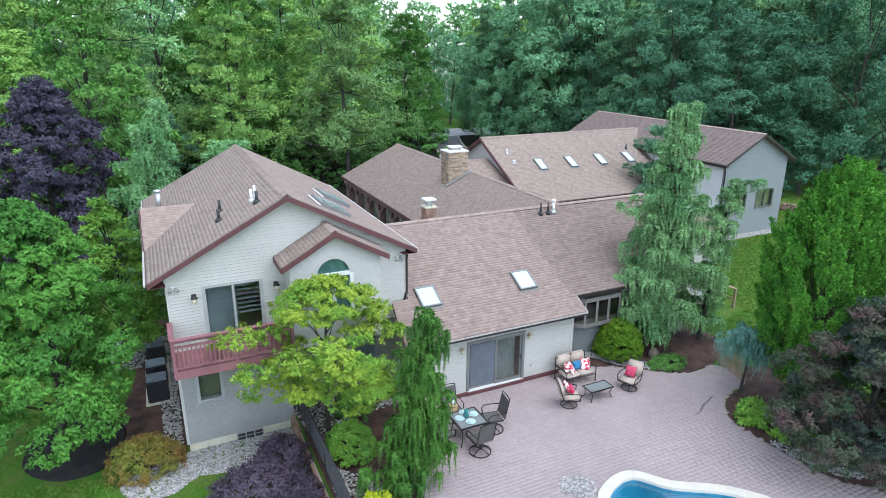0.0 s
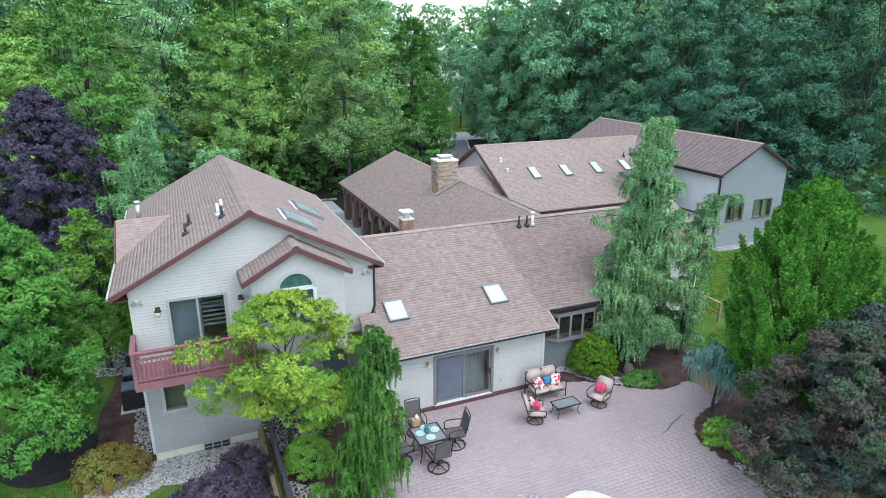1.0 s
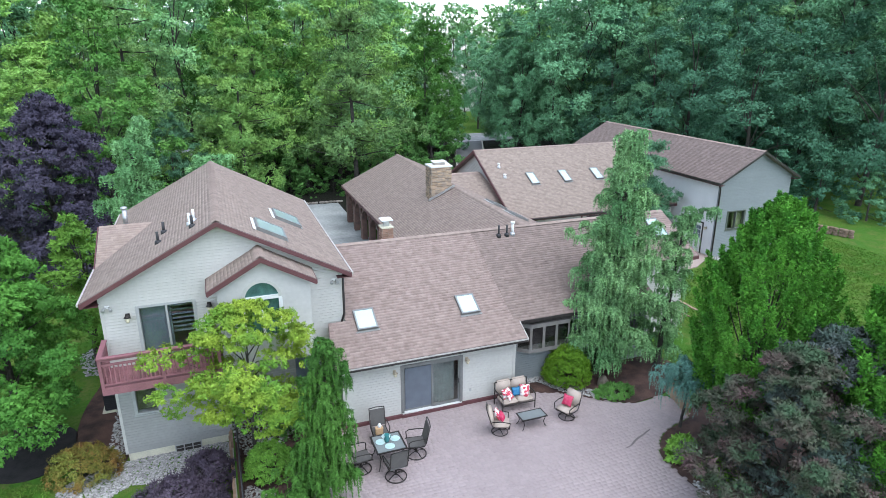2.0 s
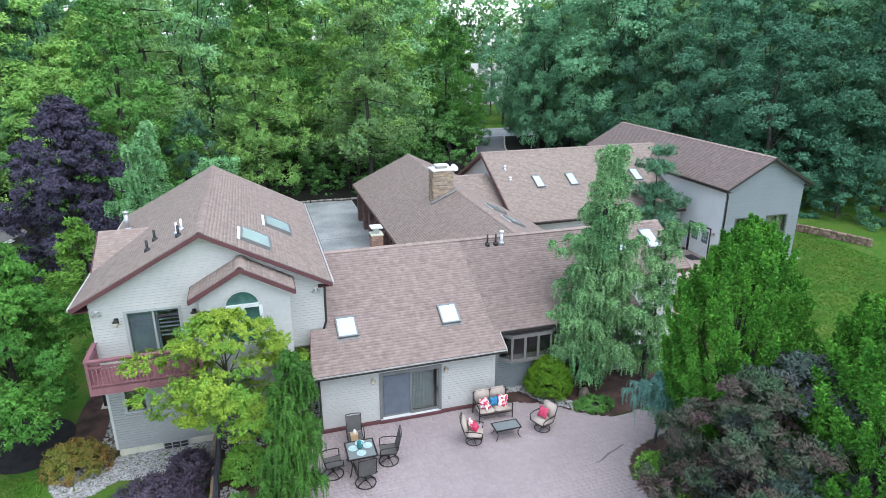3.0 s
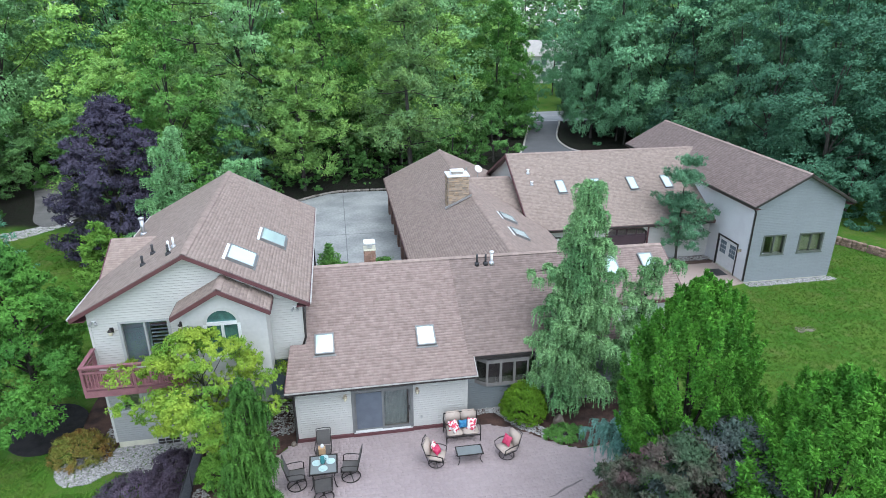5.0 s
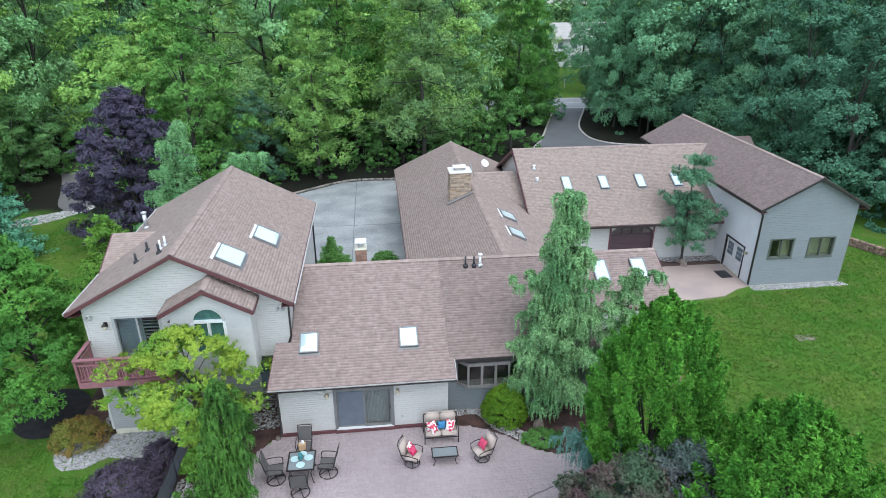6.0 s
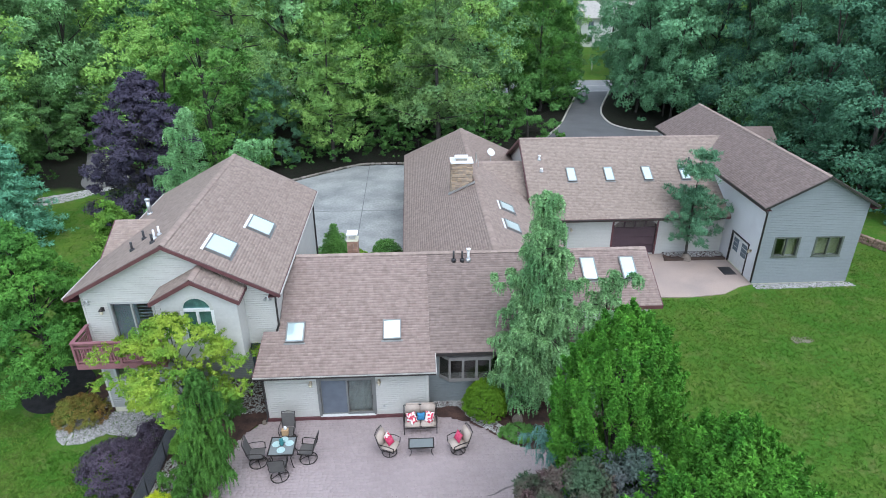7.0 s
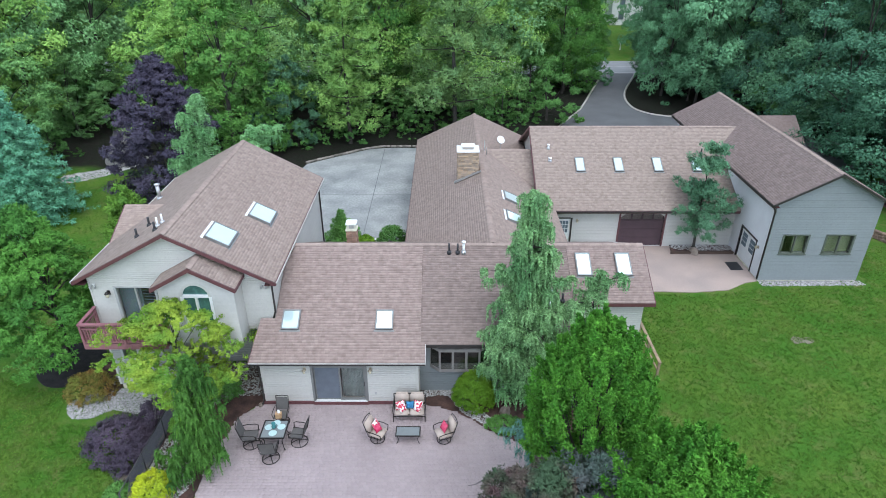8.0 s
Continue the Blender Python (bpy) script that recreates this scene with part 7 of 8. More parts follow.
def paving():
    base = tagged(slab("patio", PATIO_BASE, -0.08, -0.005, JOINT), "pinkish concrete paver patio in running rows", "patio", kind="structure")
    rng = np.random.default_rng(4)
    rows = []
    y = 6.6
    while y < 18.25:
        x = 5.5 - rng.uniform(0, 0.25)
        while x < 20.7:
            w = rng.choice([0.155, 0.21, 0.255])
            rows.append((x, y, w))
            x += w
        y += 0.152
    R = np.array(rows)
    cx, cy = R[:, 0] + R[:, 2] / 2, R[:, 1] + 0.076
    ok = inside(PATIO, cx, cy) & ~inside(COPED, cx, cy) & ~inside(PATCH, cx, cy)
    R, cx, cy = R[ok], cx[ok], cy[ok]
    near = (cx > 9.2) & (cx < 13.4) & (cy > 13.2) & (cy < 15.6)
    near &= np.cumsum(near) <= 290
    g = 0.0014

    def block(x, y, w, dz):
        x0, x1, y0, y1, b = x + g, x + w - g, y + g, y + 0.152 - g, 0.003
        z = dz
        return [(x0, y0, -0.05), (x1, y0, -0.05), (x1, y1, -0.05), (x0, y1, -0.05), (x0, y0, z - b), (x1, y0, z - b), (x1, y1, z - b), (x0, y1, z - b),
                (x0 + b, y0 + b, z), (x1 - b, y0 + b, z), (x1 - b, y1 - b, z), (x0 + b, y1 - b, z)]
    F = [(8, 9, 10, 11)] + [(4 + i, 4 + (i + 1) % 4, 8 + (i + 1) % 4, 8 + i) for i in range(4)] + [(i, (i + 1) % 4, 4 + (i + 1) % 4, 4 + i) for i in range(4)]
    verts, faces = [], []
    for (x, y, w), nr in zip(R, near):
        dz = rng.uniform(-0.001, 0.001)
        if nr:
            raw("paver", block(x, y, w, dz), F, PAVER_ONE, base)
        else:
            k = len(verts)
            verts += block(x, y, w, dz)
            faces += [tuple(k + i for i in f) for f in F]
    tagged(raw("paver_field", verts, faces, PAVER, base), kind="stuff")


PATCH = curve_points([(9.7, 12.25), (10.1, 12.75), (10.7, 12.5), (10.75, 11.95), (10.2, 11.7)])
# the joint bed runs round the pool
PATIO_BASE = [p for p in PATIO if p[1] > 3.5] + [(20.5, 6.0), (15.5, 6.0)]
ring = [q for q in COPED if q[1] > 8.5]
ring.sort(key=lambda q: math.atan2(q[1] - 8.5, q[0] - 11.5))
PATIO_BASE += ring + [(7.3, 6.0), (5.5, 6.0)]
paving()


def loop(c, r, z, n=20):
    return [(c[0] + r * math.cos(math.tau * i / n), c[1] + r * math.sin(math.tau * i / n), z) for i in range(n + 1)]


def cushion(bm, x0, x1, y0, y1, z0, z1, b=0.05):
    box(bm, x0, x1, y0, y1, z0, z1, bevel=b)
    for f in bm.faces:
        f.smooth = True


def soft(*rows, b=0.05):
    bm = bmesh.new()
    for r in rows:
        cushion(bm, *r, b)
    return bm


def swivel_base(t, r=0.29):
    part("base_ring", pipe(loop((0, 0), r, 0.02), 0.018, 6), IRON, t)
    for i in range(4):
        a = math.tau * i / 4 + 0.4
        part("spoke", pipe([(0, 0, 0.12), (0.5 * r * math.cos(a), 0.5 * r * math.sin(a), 0.09), (r * math.cos(a), r * math.sin(a), 0.025)], 0.014, 6), IRON, t)
    part("pedestal", pipe([(0, 0, 0.08), (0, 0, 0.34)], 0.035, 8), IRON, t)


def dining_chair():
    """A swivel patio chair; it faces +y."""
    t = thing("dining_chair", label="swivel patio chair with grey sling seat and curved arms", category="chair", group="chairs round the dining table")
    swivel_base(t)
    part("seat", boxes((-0.23, 0.23, -0.22, 0.26, 0.40, 0.425), bevel=0.01), SLING, t)
    part("backrest", solid([(-0.23, -0.23, 0.46), (0.23, -0.23, 0.46), (0.23, -0.36, 1.0), (-0.23, -0.36, 1.0)], (0, 0.02, 0.004)), SLING, t)
    for s in (-1, 1):
        part("back_frame", pipe([(s * 0.25, 0.28, 0.41), (s * 0.25, -0.2, 0.40), (s * 0.25, -0.25, 0.5), (s * 0.25, -0.37, 1.04)], 0.016, 6), IRON, t)
        part("arm", pipe([(s * 0.26, 0.24, 0.40), (s * 0.29, 0.25, 0.60), (s * 0.29, 0.16, 0.65), (s * 0.28, -0.1, 0.66), (s * 0.26, -0.3, 0.64)], 0.016, 6), IRON, t)
    part("back_rail", pipe([(-0.25, -0.37, 1.04), (0, -0.385, 1.06), (0.25, -0.37, 1.04)], 0.016, 6), IRON, t)
    part("seat_support", pipe([(-0.25, 0.0, 0.38), (0, 0, 0.345), (0.25, 0.0, 0.38)], 0.018, 6), IRON, t)
    return t


chair = dining_chair()
chair.matrix_world = pose(8.42, 17.02, 0, 0, 0, 178) @ Matrix.Scale(1.1, 4)
for x, y, a in ((7.42, 15.72, -85), (9.42, 15.85, 82), (8.42, 14.95, 4)):
    copy_thing(chair, pose(x, y, 0, 0, 0, a) @ Matrix.Scale(1.1, 4))


def dining_table():
    t = thing("dining_table", (8.43, 15.86, 0), "square glass-topped patio table with a bronze frame", "table")
    part("tabletop", boxes((-0.47, 0.47, -0.47, 0.47, 0.712, 0.722), bevel=0.003), TABLEGLASS, t, "frosted glass top")
    for a, b, c, d in ((-0.53, 0.53, -0.53, -0.47), (-0.53, 0.53, 0.47, 0.53), (-0.53, -0.47, -0.47, 0.47), (0.47, 0.53, -0.47, 0.47)):
        part("rim", boxes((a, b, c, d, 0.69, 0.73), bevel=0.008), IRON, t)
    for sx in (-1, 1):
        for sy in (-1, 1):
            part("leg", pipe([(sx * 0.44, sy * 0.44, 0.69), (sx * 0.36, sy * 0.36, 0.4), (sx * 0.42, sy * 0.42, 0.1), (sx * 0.48, sy * 0.48, 0.0)], 0.02, 6), IRON, t)


dining_table()


def plate(x, y):
    t = thing("plate", (x, y, 0.725), "round pale teal place mat with a plate", "plate", "place settings on the dining table")
    part("rim", pipe([(0, 0, 0.0), (0, 0, 0.008), (0, 0, 0.018)], [0.12, 0.15, 0.17], 20), TEAL, t)
    part("bowl", pipe([(0, 0, 0.019), (0, 0, 0.05), (0, 0, 0.052)], [0.06, 0.1, 0.09], 16), TEAL, t)
    return t


for x, y in ((8.18, 15.95), (8.70, 15.98), (8.42, 15.62), (8.45, 16.2)):
    plate(x, y)
jug = thing("glass_jug", (8.40, 15.93, 0.725), "teal glass jug on the dining table", "jug")
part("body", pipe([(0, 0, 0), (0, 0, 0.1), (0, 0, 0.2), (0, 0, 0.27)], [0.08, 0.1, 0.07, 0.085], 14), mat("teal_glass", (0.05, 0.23, 0.24), 0.1), jug)
part("handle", pipe([(0.08, 0, 0.24), (0.15, 0, 0.18), (0.09, 0, 0.07)], 0.012, 6), mat("teal_glass_handle", (0.05, 0.23, 0.24), 0.1), jug)
carton = thing("wooden_box", (8.36, 16.83, 0.425), "small light wooden box on a chair", "box")
part("body", boxes((-0.13, 0.13, -0.09, 0.09, 0, 0.26), bevel=0.006), KRAFT, carton)
part("lid", boxes((-0.135, 0.135, -0.095, 0.095, 0.262, 0.285), bevel=0.004), KRAFT, carton)
tagged(part("ornament", pipe([(0, 0, 0.0), (0, 0, 0.06), (0, 0, 0.12), (0, 0, 0.17)], [0.05, 0.075, 0.055, 0.02], 12), WHITE, None), "white rounded ornament on the wooden box", "ornament").matrix_world = pose(8.38, 16.83, 0.711)


def pillow(x, y, z, rx, rz, material, label, s=0.42):
    bm = bmesh.new()
    n = 10
    g = [[None] * (n + 1) for _ in range(n + 1)]
    for side in (1, -1):
        for i in range(n + 1):
            for k in range(n + 1):
                u, v = 2 * i / n - 1, 2 * k / n - 1
                edge = (1 - u * u) * (1 - v * v)
                if side < 0 and edge < 1e-9:
                    continue
                pinch = 1 - 0.12 * (1 - abs(u)) * abs(v) - 0.12 * (1 - abs(v)) * abs(u)
                w = bm.verts.new((u * s / 2 * pinch, side * 0.09 * edge ** 0.45, v * s / 2 * pinch))
                if side > 0 or edge > 1e-9:
                    g[i][k] = w if side > 0 else g[i][k]
                if side < 0:
                    low[i][k] = w
        if side > 0:
            low = [r[:] for r in g]
            for i in range(n):
                for k in range(n):
                    bm.faces.new((g[i][k], g[i + 1][k], g[i + 1][k + 1], g[i][k + 1])).smooth = True
        else:
            for i in range(n):
                for k in range(n):
                    bm.faces.new((low[i][k], low[i][k + 1], low[i + 1][k + 1], low[i + 1][k])).smooth = True
    ob = tagged(link_mesh("throw_pillow", bm, material), label, "pillow", "pillows on the patio seats")
    ob.matrix_world = pose(x, y, z, rx, 0, rz)
    return ob


def loveseat():
    t = thing("loveseat", (14.02, 17.42, 0), "two-seat patio sofa with beige cushions and dark frame", "sofa")
    for s in (-1, 1):
        part("seat_cushion", soft((s * 0.33 - 0.32, s * 0.33 + 0.32, -0.38, 0.26, 0.32, 0.47)), CUSHION, t, "beige seat cushion")
        bm = soft((-0.32, 0.32, -0.07, 0.07, 0.0, 0.55))
        ob = part("back_cushion", bm, CUSHION, t, "beige back cushion")
        ob.matrix_local = pose(s * 0.33, 0.30, 0.47, -12, 0, 0)
        for y, z in ((-0.40, 0.64), (0.36, 0.95)):
            part("leg", pipe([(s * 0.70, y, 0.0), (s * 0.70, y, z)], 0.022, 6), IRON, t)
        part("arm", pipe([(s * 0.70, -0.42, 0.62), (s * 0.71, -0.2, 0.66), (s * 0.70, 0.36, 0.66)], 0.026, 6), IRON, t)
    for y, z in ((-0.38, 0.3), (0.3, 0.3), (0.38, 0.95)):
        part("rail", pipe([(-0.70, y, z), (0.70, y, z)], 0.02, 6), IRON, t)
    for i in range(7):
        part("back_bar", pipe([(-0.6 + 0.2 * i, 0.30, 0.3), (-0.6 + 0.2 * i, 0.38, 0.95)], 0.009, 5), IRON, t)


loveseat()
pillow(13.62, 17.36, 0.66, -20, 18, PATTERN, "white and red floral throw pillow")
pillow(13.72, 17.25, 0.62, -35, 40, PATTERN, "white and red floral throw pillow, tilted", 0.38)
pillow(14.05, 17.38, 0.66, -18, 0, BLUECLOTH, "deep blue patterned throw pillow", 0.36)
pillow(14.42, 17.36, 0.68, -20, -18, PATTERN, "white and red floral throw pillow")
pillow(14.38, 17.27, 0.62, -30, -35, PATTERN, "white and red floral throw pillow, tilted", 0.38)


def lounge_chair():
    """A cushioned swivel chair; it faces +y."""
    t = thing("lounge_chair", label="swivel patio armchair with beige cushions", category="chair", group="armchairs by the coffee table")
    swivel_base(t, 0.3)
    part("seat_cushion", soft((-0.30, 0.30, -0.26, 0.34, 0.34, 0.48)), CUSHION, t, "beige seat cushion")
    ob = part("back_cushion", soft((-0.30, 0.30, -0.08, 0.08, 0.0, 0.58)), CUSHION, t, "beige back cushion")
    ob.matrix_local = pose(0, -0.27, 0.45, 16, 0, 0)
    for s in (-1, 1):
        part("arm", pipe([(s * 0.33, 0.32, 0.34), (s * 0.36, 0.34, 0.60), (s * 0.37, 0.1, 0.65), (s * 0.35, -0.3, 0.63)], 0.02, 6), IRON, t)
        part("back_frame", pipe([(s * 0.31, 0.3, 0.33), (s * 0.31, -0.25, 0.33), (s * 0.31, -0.34, 0.55), (s * 0.30, -0.50, 1.05)], 0.018, 6), IRON, t)
    part("back_rail", pipe([(-0.30, -0.50, 1.05), (0, -0.53, 1.08), (0.30, -0.50, 1.05)], 0.018, 6), IRON, t)
    for i in range(5):
        part("back_bar", pipe([(-0.2 + 0.1 * i, -0.33, 0.5), (-0.2 + 0.1 * i, -0.51, 1.05)], 0.008, 5), IRON, t)
    part("seat_rail", pipe([(-0.31, 0.3, 0.33), (0.31, 0.3, 0.33)], 0.018, 6), IRON, t)
    return t


arm = lounge_chair()
arm.matrix_world = pose(12.72, 16.02, 0, 0, 0, -112)
copy_thing(arm, pose(15.55, 16.0, 0, 0, 0, 112))
pillow(12.66, 16.12, 0.72, 25, -112, PATTERN, "white and red floral throw pillow on an armchair", 0.42)
pillow(12.76, 15.98, 0.68, 32, -130, REDCLOTH, "red throw pillow on an armchair", 0.36)
pillow(15.56, 16.02, 0.72, 28, 118, REDCLOTH, "red throw pillow with a pale motif on an armchair", 0.42)


def coffee_table():
    t = thing("coffee_table", (14.03, 16.02, 0), "glass-topped patio coffee table with curved legs", "table")
    part("tabletop", boxes((-0.48, 0.48, -0.24, 0.24, 0.437, 0.447)), TABLEGLASS, t, "frosted glass top")
    for a, b, c, d in ((-0.53, 0.53, -0.29, -0.24), (-0.53, 0.53, 0.24, 0.29), (-0.53, -0.48, -0.24, 0.24), (0.48, 0.53, -0.24, 0.24)):
        part("rim", boxes((a, b, c, d, 0.42, 0.455), bevel=0.006), IRON, t)
    for sx in (-1, 1):
        for sy in (-1, 1):
            part("leg", pipe([(sx * 0.46, sy * 0.24, 0.42), (sx * 0.40, sy * 0.2, 0.2), (sx * 0.44, sy * 0.23, 0.06), (sx * 0.5, sy * 0.26, 0.0)], 0.016, 6), IRON, t)
    part("stretcher", boxes((-0.42, 0.42, -0.01, 0.01, 0.2, 0.22)), IRON, t)


coffee_table()


# ---- fittings on the walls ----
def wall_lamp(x, y, z, face=(0, -1), size=1.0, label="small brass and glass carriage lamp on the siding", metal=None):
    metal = metal or BRASS
    t = thing("wall_lamp", (x, y, z), label, "wall lamp", "lamps on the house walls", math.degrees(math.atan2(face[1], face[0])) + 90)
    k = size
    part("back_plate", boxes((-0.06 * k, 0.06 * k, -0.02, 0.03, -0.09 * k, 0.09 * k), bevel=0.008), metal, t)
    part("arm", pipe([(0, -0.02, 0.02), (0, -0.12 * k, 0.1 * k), (0, -0.14 * k, 0.08 * k)], 0.014 * k, 6), metal, t)
    part("glass", pipe([(0, -0.14 * k, -0.12 * k), (0, -0.14 * k, 0.02 * k)], [0.05 * k, 0.075 * k], 8), mat("lamp_glass", (0.75, 0.68, 0.5), 0.2), t, "pale lamp glass")
    part("cap", pipe([(0, -0.14 * k, 0.02 * k), (0, -0.14 * k, 0.05 * k), (0, -0.14 * k, 0.12 * k)], [0.1 * k, 0.07 * k, 0.01], 8), metal, t)


for x in (9.36, 12.28):
    wall_lamp(x, 18.22, 1.98)
wall_lamp(0.62, 19.92, 4.92, (0, -1), 1.2, "dark bronze and glass carriage lamp on the siding", IRON)
wall_lamp(3.2, 19.92, 4.95, (0, -1), 1.2, "dark bronze and glass carriage lamp on the siding", IRON)
wall_lamp(24.3, 33.37, 1.95)
wall_lamp(34.62, 29.75, 1.9, (-1, 0))


def floodlight(x, y, z):
    t = thing("floodlight", (x, y, z), "twin white floodlight under the eave", "floodlight", "floodlights on the wing")
    part("plate", boxes((-0.07, 0.07, -0.02, 0.03, -0.05, 0.05)), WHITE, t)
    for s in (-1, 1):
        part("lamp", pipe([(s * 0.05, -0.02, 0.0), (s * 0.09, -0.09, -0.04), (s * 0.12, -0.16, -0.08)], [0.03, 0.045, 0.06], 8), GREYFRAME, t)


floodlight(0.05, 19.92, 5.33)
floodlight(7.6, 19.92, 5.30)
outlet = tagged(link_mesh("outlet_box", boxes((12.41, 12.50, 18.19, 18.23, 0.53, 0.64), bevel=0.01), GREYFRAME), "small grey outlet box on the siding", "outlet")


def satellite_dish(x, y, z):
    t = thing("satellite_dish", (x, y, z), "white satellite dish on a bent mast", "satellite dish")
    part("mast", pipe([(0, 0, 0), (0, 0, 0.45), (-0.05, -0.1, 0.6)], 0.025, 6), GREYFRAME, t)
    bm = bmesh.new()
    rings = []
    for j in range(5):
        r = 0.09 * j + 0.001
        rings.append([bm.verts.new((-0.12 - 0.35 * r * r, r * math.cos(k * math.tau / 18), 0.72 + 1.15 * r * math.sin(k * math.tau / 18) + 0.0)) for k in range(18)])
    for a, b in zip(rings, rings[1:]):
        for k in range(18):
            bm.faces.new((a[k], a[(k + 1) % 18], b[(k + 1) % 18], b[k])).smooth = True
    bmesh.ops.solidify(bm, geom=list(bm.faces), thickness=0.015)
    part("dish", bm, WHITE, t)
    part("feed_arm", pipe([(-0.12, 0, 0.35), (-0.6, 0, 0.55)], 0.014, 6), GREYFRAME, t)
    part("receiver", boxes((-0.68, -0.58, -0.04, 0.04, 0.51, 0.61), bevel=0.01), GREYFRAME, t)


satellite_dish(18.5, 37.6, 4.9)
t2 = thing("satellite_dish", (19.6, 39.6, 4.4), "small white dish behind the saddle roof", "satellite dish")
part("mast", pipe([(0, 0, 0), (0, 0, 0.9)], 0.025, 6), GREYFRAME, t2)
part("dish", pipe([(0.0, -0.05, 0.95), (0.03, -0.1, 1.0)], [0.28, 0.3], 14), WHITE, t2)


# ---- outside the wing ----
def air_conditioner(y):
    t = thing("air_conditioner", (-0.98, y, -0.62), "black air conditioning unit with a grey top beside the wing", "air conditioner", "air conditioners beside the wing")
    part("case", boxes((-0.38, 0.38, -0.38, 0.38, 0.0, 0.86), bevel=0.03), mat("black_grille", (0.018, 0.02, 0.024), 0.5, var=0.15), t)
    part("top", boxes((-0.36, 0.36, -0.36, 0.36, 0.862, 0.92), bevel=0.03), mat("blue_grey_lid", (0.16, 0.20, 0.235), 0.5), t, "blue-grey fan cover")
    for i in range(9):
        part("louvre", boxes((-0.35, 0.35, -0.392, -0.381, 0.08 + 0.085 * i, 0.11 + 0.085 * i)), BLACK, t)


for y in (24.1, 25.4, 27.3):
    air_conditioner(y)
tagged(slab("equipment_pad", [(-1.45, 23.6), (-0.5, 23.6), (-0.5, 27.8), (-1.45, 27.8)], -0.72, -0.62, CREAM), "pale concrete pad under the air conditioners", "pad")


def fence():
    t = thing("chain_fence", (0, 0, 0), "black chain-link fence on the low wall", "fence")
    x = 3.62
    ys = [12.3 + 1.9 * i for i in range(5)]
    for y in ys:
        part("post", pipe([(x, y, -0.3), (x, y, 1.08)], 0.03, 8), BLACK, t)
    for z in (1.05, 0.08):
        part("rail", pipe([(x, 12.3, z), (x, 19.9, z)], 0.022, 6), BLACK, t)
    verts, faces = [], []
    w = 0.0075
    n = int(7.6 / 0.05)
    for s in (1, -1):
        for i in range(-20, n + 20):
            a = 12.3 + 0.05 * i
            b = a + s * 0.95
            za, zb = 0.09, 1.04
            lo, hi = (12.3, 19.9)
            if min(a, b) < lo or max(a, b) > hi:
                continue
            k = len(verts)
            verts += [(x - w, a, za), (x + w, a, za + 0.006), (x + w, b, zb + 0.006), (x - w, b, zb)]
            faces.append((k, k + 1, k + 2, k + 3))
    tagged(raw("mesh", verts, faces, BLACK, t), kind="stuff")


fence()


def retaining_wall():
    t = tagged(new("retaining_wall"), "low tan block retaining wall under the fence", "wall")
    core = boxes((3.38, 3.50, 12.6, 19.9, -0.95, -0.17))
    part("core", core, MORTAR, t)
    rng = random.Random(3)
    for r in range(4):
        y = 12.6 - (0.1 if r % 2 else 0)
        while y < 19.8:
            w = rng.uniform(0.26, 0.34)
            d = rng.uniform(0.0, 0.025)
            part("block", boxes((3.32 - d, 3.40, max(y, 12.6) + 0.006, min(y + w, 19.9) - 0.006, -0.76 + 0.15 * r + 0.005, -0.61 + 0.15 * r - 0.005)), BLOCK, t)
            y += w
    y = 18.7
    while y < 19.8:
        part("cap_block", boxes((3.37, 3.54, y + 0.005, min(y + 0.3, 19.9) - 0.005, -0.165, -0.09)), BLOCK, t)
        y += 0.3


retaining_wall()


def boulder(x, y, z, s, seed, label="rough tan field stone on the mulch"):
    rng = random.Random(seed)
    bm = bmesh.new()
    bmesh.ops.create_icosphere(bm, subdivisions=3, radius=1)
    for v in bm.verts:
        k = 1 + 0.28 * noise.noise(v.co * 1.3 + Vector((seed, 0, 0))) + 0.1 * noise.noise(v.co * 3.5 + Vector((0, seed, 0)))
        v.co = Vector((v.co.x * s[0], v.co.y * s[1], max(v.co.z, -0.35) * s[2])) * k
    ob = tagged(link_mesh("boulder", bm, BOULDER), label, "stone")
    ob.matrix_world = pose(x, y, z + 0.2 * s[2], 0, 0, rng.uniform(0, 360))
    return ob


boulder(18.3, 17.6, -0.02, (0.28, 0.22, 0.32), 1, "upright tan field stone beside the boxwood")
boulder(18.05, 10.1, -0.02, (0.35, 0.3, 0.3), 2, "mossy grey field stone on the pebbles")
boulder(2.5, 14.6, -0.7, (0.4, 0.3, 0.28), 3, "grey field stone beside the barberry")
boulder(32.0, 32.45, 0.0, (0.4, 0.3, 0.3), 4, "pale field stone on the planter edge")
boulder(7.2, 18.05, 0.0, (0.12, 0.12, 0.12), 5, "small pale stone at the wall corner")


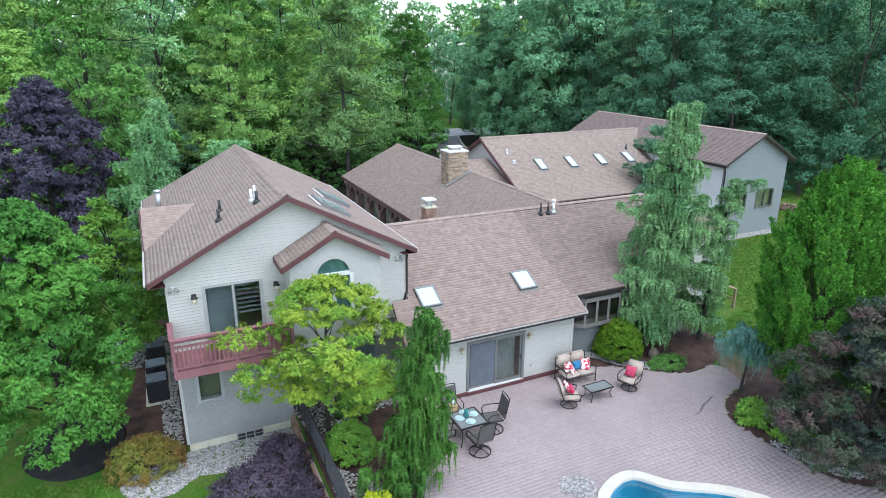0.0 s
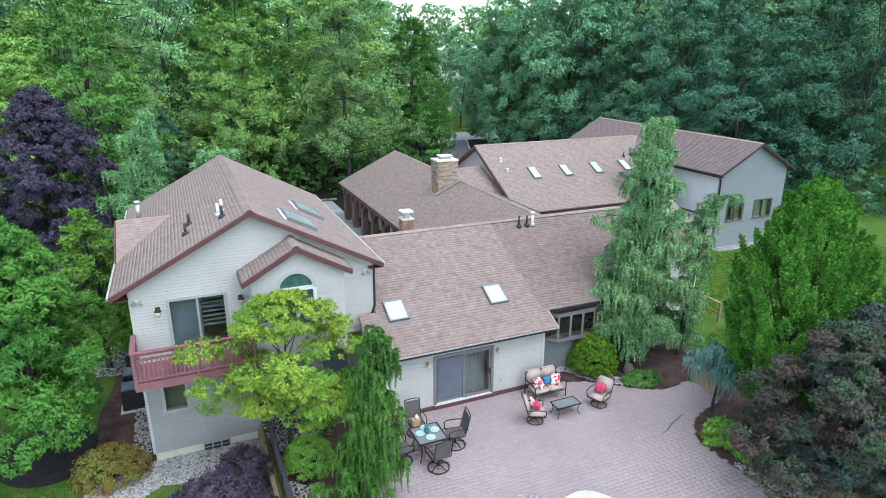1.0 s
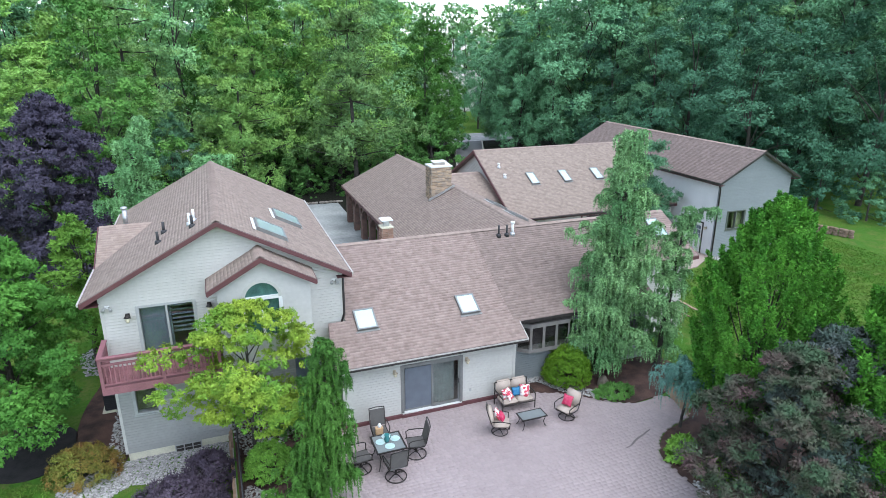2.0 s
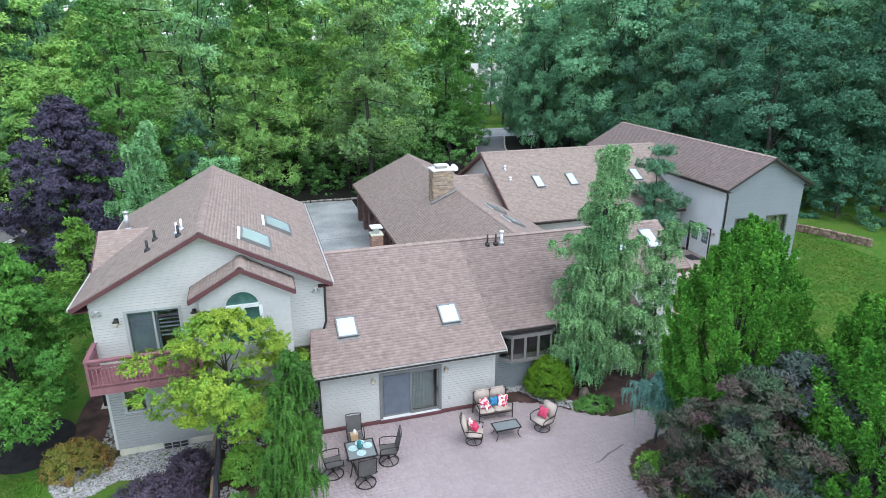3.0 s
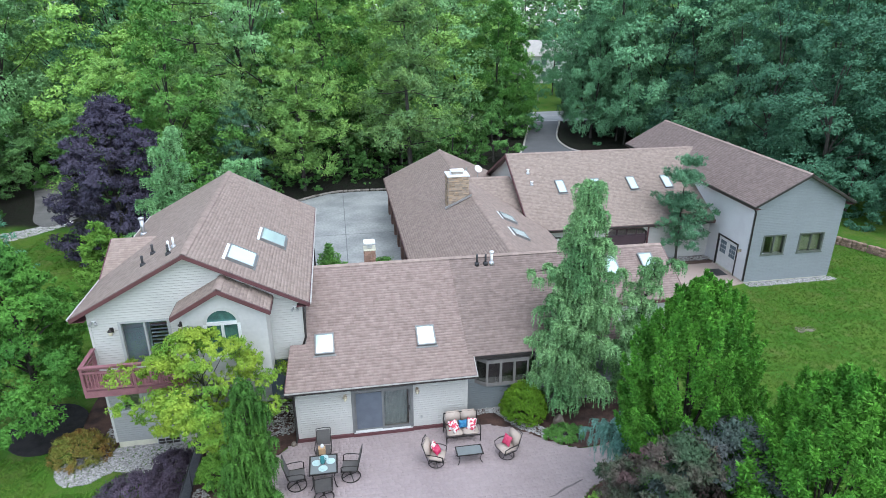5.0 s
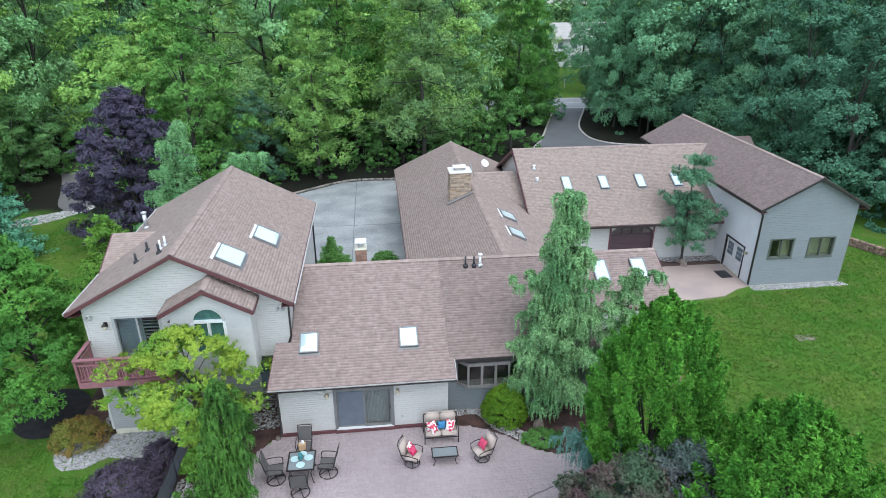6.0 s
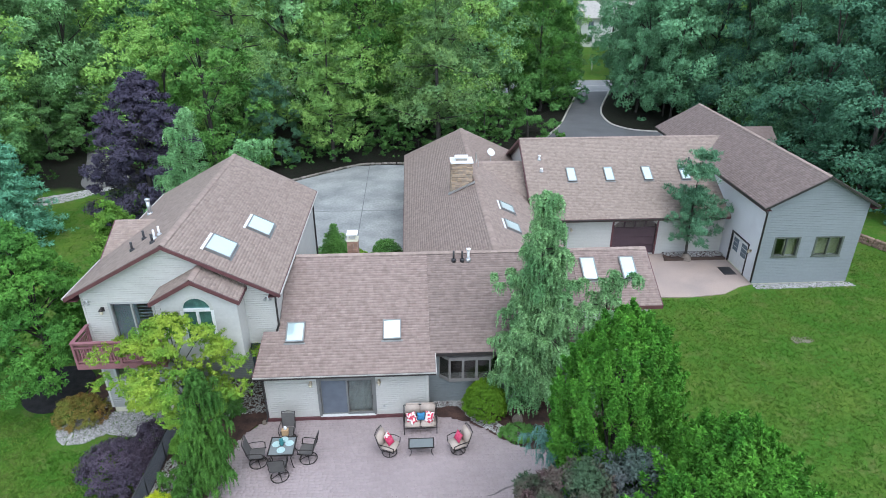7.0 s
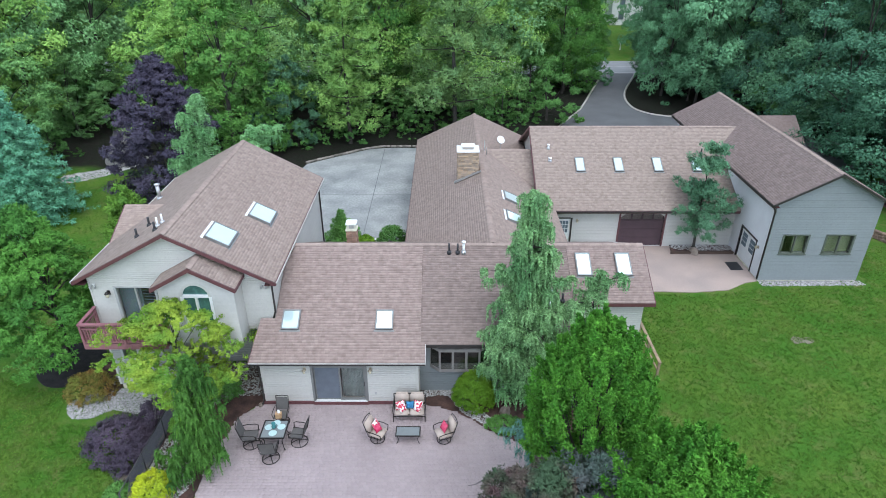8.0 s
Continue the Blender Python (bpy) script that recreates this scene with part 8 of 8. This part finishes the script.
def stone_edge(name, pts, h, size, seed, label, stone):
    """A low dry-laid stone edge: one stone after another along a line."""
    rng = random.Random(seed)
    t = tagged(new(name), label, "wall")
    line = [Vector((x, y, 0)) for x, y in curve_points(pts, 8, False)]
    bm0 = bmesh.new()
    bmesh.ops.create_icosphere(bm0, subdivisions=2, radius=1)
    for v in bm0.verts:
        v.co = Vector([math.copysign(abs(c) ** 0.6, c) for c in v.co]) * (1 + 0.15 * noise.noise(v.co * 2))
    me = bpy.data.meshes.new("stone")
    bm0.to_mesh(me)
    bm0.free()
    me.materials.append(stone)
    d = 0.0
    k = 0
    total = sum((b - a).length for a, b in zip(line, line[1:]))
    while d < total and k < 290:
        rest = d
        for a, b in zip(line, line[1:]):
            L = (b - a).length
            if rest <= L:
                p = a.lerp(b, rest / L)
                ang = math.degrees(math.atan2(b.y - a.y, b.x - a.x))
                break
            rest -= L
        w = size * rng.uniform(0.8, 1.25)
        for r in range(h):
            ob = new("stone", me)
            ob.parent = t
            ob.matrix_world = pose(p.x + rng.uniform(-0.04, 0.04), p.y + rng.uniform(-0.04, 0.04), lie(p.x, p.y) + size * 0.3 + r * size * 0.55, 0, 0, ang + rng.uniform(-12, 12)) @ Matrix.Diagonal((w * 0.53, size * 0.42, size * 0.32, 1))
            k += 1
        d += w
    return t


stone_edge("stone_edging", [(3.2, 49.2), (5.8, 51.2), (8.6, 53.1), (11.0, 53.5), (14.5, 53.4)], 1, 0.3, 8, "low field-stone edging round the courtyard", EDGESTONE)
stone_edge("garden_wall", [(47.8, 29.0), (46.8, 31.5), (45.6, 34.0), (44.2, 36.5), (42.6, 39.5)], 3, 0.36, 9, "dry-laid reddish-tan field-stone wall at the lawn's edge", WALLSTONE)
for x0, x1 in ((8.4, 9.9), (10.8, 12.6)):
    tagged(link_mesh("planter_curb", boxes((x0, x1, 33.75, 33.95, 0.0, 0.3), bevel=0.02), WHITE), "white planter curb in the courtyard", "curb")

# handrail by the garden-room steps
rail = thing("handrail", (0, 0, 0), "weathered wooden handrail beside the garden room", "handrail")
RW = mat("weathered_wood", (0.34, 0.25, 0.17), 0.85, var=0.2, fine=25)
for y in (19.95, 21.6, 23.2):
    part("post", boxes((25.75, 25.85, y - 0.05, y + 0.05, -0.05, 0.95)), RW, rail)
part("top_rail", boxes((25.73, 25.87, 19.88, 23.3, 0.952, 1.0)), RW, rail)
part("lower_rail", boxes((25.77, 25.83, 20.0, 23.15, 0.4, 0.47)), RW, rail)
mat_ = tagged(link_mesh("doormat", boxes((33.55, 34.35, 30.2, 31.2, 0.002, 0.03), bevel=0.008), BLACK), "dark rubber doormat on the terrace", "doormat")
part("planter_edge", boxes((30.45, 34.55, 32.25, 32.37, -0.02, 0.16)), mat("dark_timber", (0.07, 0.045, 0.035), 0.9), None, "")
edge = bpy.data.objects["planter_edge"]
tagged(edge, "dark timber edge of the planter strip", "edging")

# pale lattice behind the blue cedar
lat = thing("picket_fence", (0, 0, 0), "pale weathered picket fence behind the blue cedar", "fence")
for i in range(15):
    f = i / 14
    x, y = 20.35 - 0.42 * f, 16.0 - 1.6 * f
    part("picket", boxes((x - 0.012, x + 0.012, y - 0.03, y + 0.03, -0.03, 0.95)), RW, lat)
for z in (0.25, 0.75):
    part("rail", pipe([(20.37, 16.03, z), (19.95, 14.37, z)], 0.02, 5), RW, lat)


# ---- lawn grass ----
def turf(name, poly, n, seed, label):
    rng = np.random.default_rng(seed)
    p = np.array(poly)
    xy = rng.uniform(p.min(0), p.max(0), (n * 2, 2))
    xy = xy[inside(poly, xy[:, 0], xy[:, 1])][:n]
    k = len(xy)
    z = np.array([lie(a, b) for a, b in xy])
    base = np.repeat(np.column_stack([xy, z]), 4, 0)
    base[:, :2] += rng.normal(size=(len(base), 2)) * 0.03
    a = rng.uniform(0, math.tau, len(base))
    d = unit(np.column_stack([np.cos(a) * 0.7, np.sin(a) * 0.7, rng.uniform(0.35, 1.0, len(base))]))
    up = unit(np.column_stack([rng.normal(size=(len(base), 2)), np.full(len(base), 0.8)]))
    return tagged(quads_object(name, (leaf_tris(base, d, up, 0.13, 0.035, rng), 3), L_GRASS, None), label, "grass", kind="stuff")


turf("lawn_grass", [(23.0, 6), (45, 6), (46.5, 33), (41.2, 34), (41.2, 28.2), (34.5, 28.2), (32, 27.5), (26, 27.5), (26.2, 19.5), (22.4, 18.5), (21.8, 15.4), (22.9, 13.0)], 30000, 61, "tufted green lawn grass")
turf("lawn_grass", [(-9, 13), (-0.5, 12), (2.5, 12), (2.0, 14.5), (0.3, 17.4), (-2.2, 17.6), (-2.6, 19.6), (-5.4, 20.2), (-9, 22)], 6500, 62, "tufted lawn grass before the wing")
turf("lawn_grass", [(-12, 24), (-5, 24), (-3, 26), (-3, 44), (-8, 47), (-13, 46)], 5000, 63, "tufted lawn grass beside the wing")


# a worn patch in the lawn
tagged(slab("bare_patch", curve_points([(33.8, 23.0), (34.1, 23.35), (34.5, 23.2), (34.85, 23.3), (35.0, 22.95), (34.6, 22.7), (34.3, 22.8), (33.95, 22.7)], 4), -0.09, -0.035, mat("dry_soil", (0.17, 0.16, 0.11), 0.95, var=0.2, scale=4, bump=0.01)), "worn patch of dry soil in the lawn", "soil", kind="structure")


# ---- a dark crack across the pavers ----
def patio_crack():
    bm = bmesh.new()
    rng = random.Random(12)
    pts = [(16.5 + 0.26 * i + rng.uniform(-0.04, 0.04), 13.55 + 0.11 * i + rng.uniform(-0.05, 0.05)) for i in range(7)]
    left, right = [], []
    for i, (x, y) in enumerate(pts):
        w = 0.035 * math.sin(math.pi * (i + 0.4) / 7) + 0.006
        left.append((x - w * 0.4, y + w, 0.002))
        right.append((x + w * 0.4, y - w, 0.002))
    prism(bm, left + right[::-1], (0, 0, 0.003))
    tagged(link_mesh("paving_crack", bm, mat("dark_crack_fill", (0.17, 0.145, 0.145), 0.95, var=0.2)), "dark crack line across the patio pavers", "crack")


patio_crack()
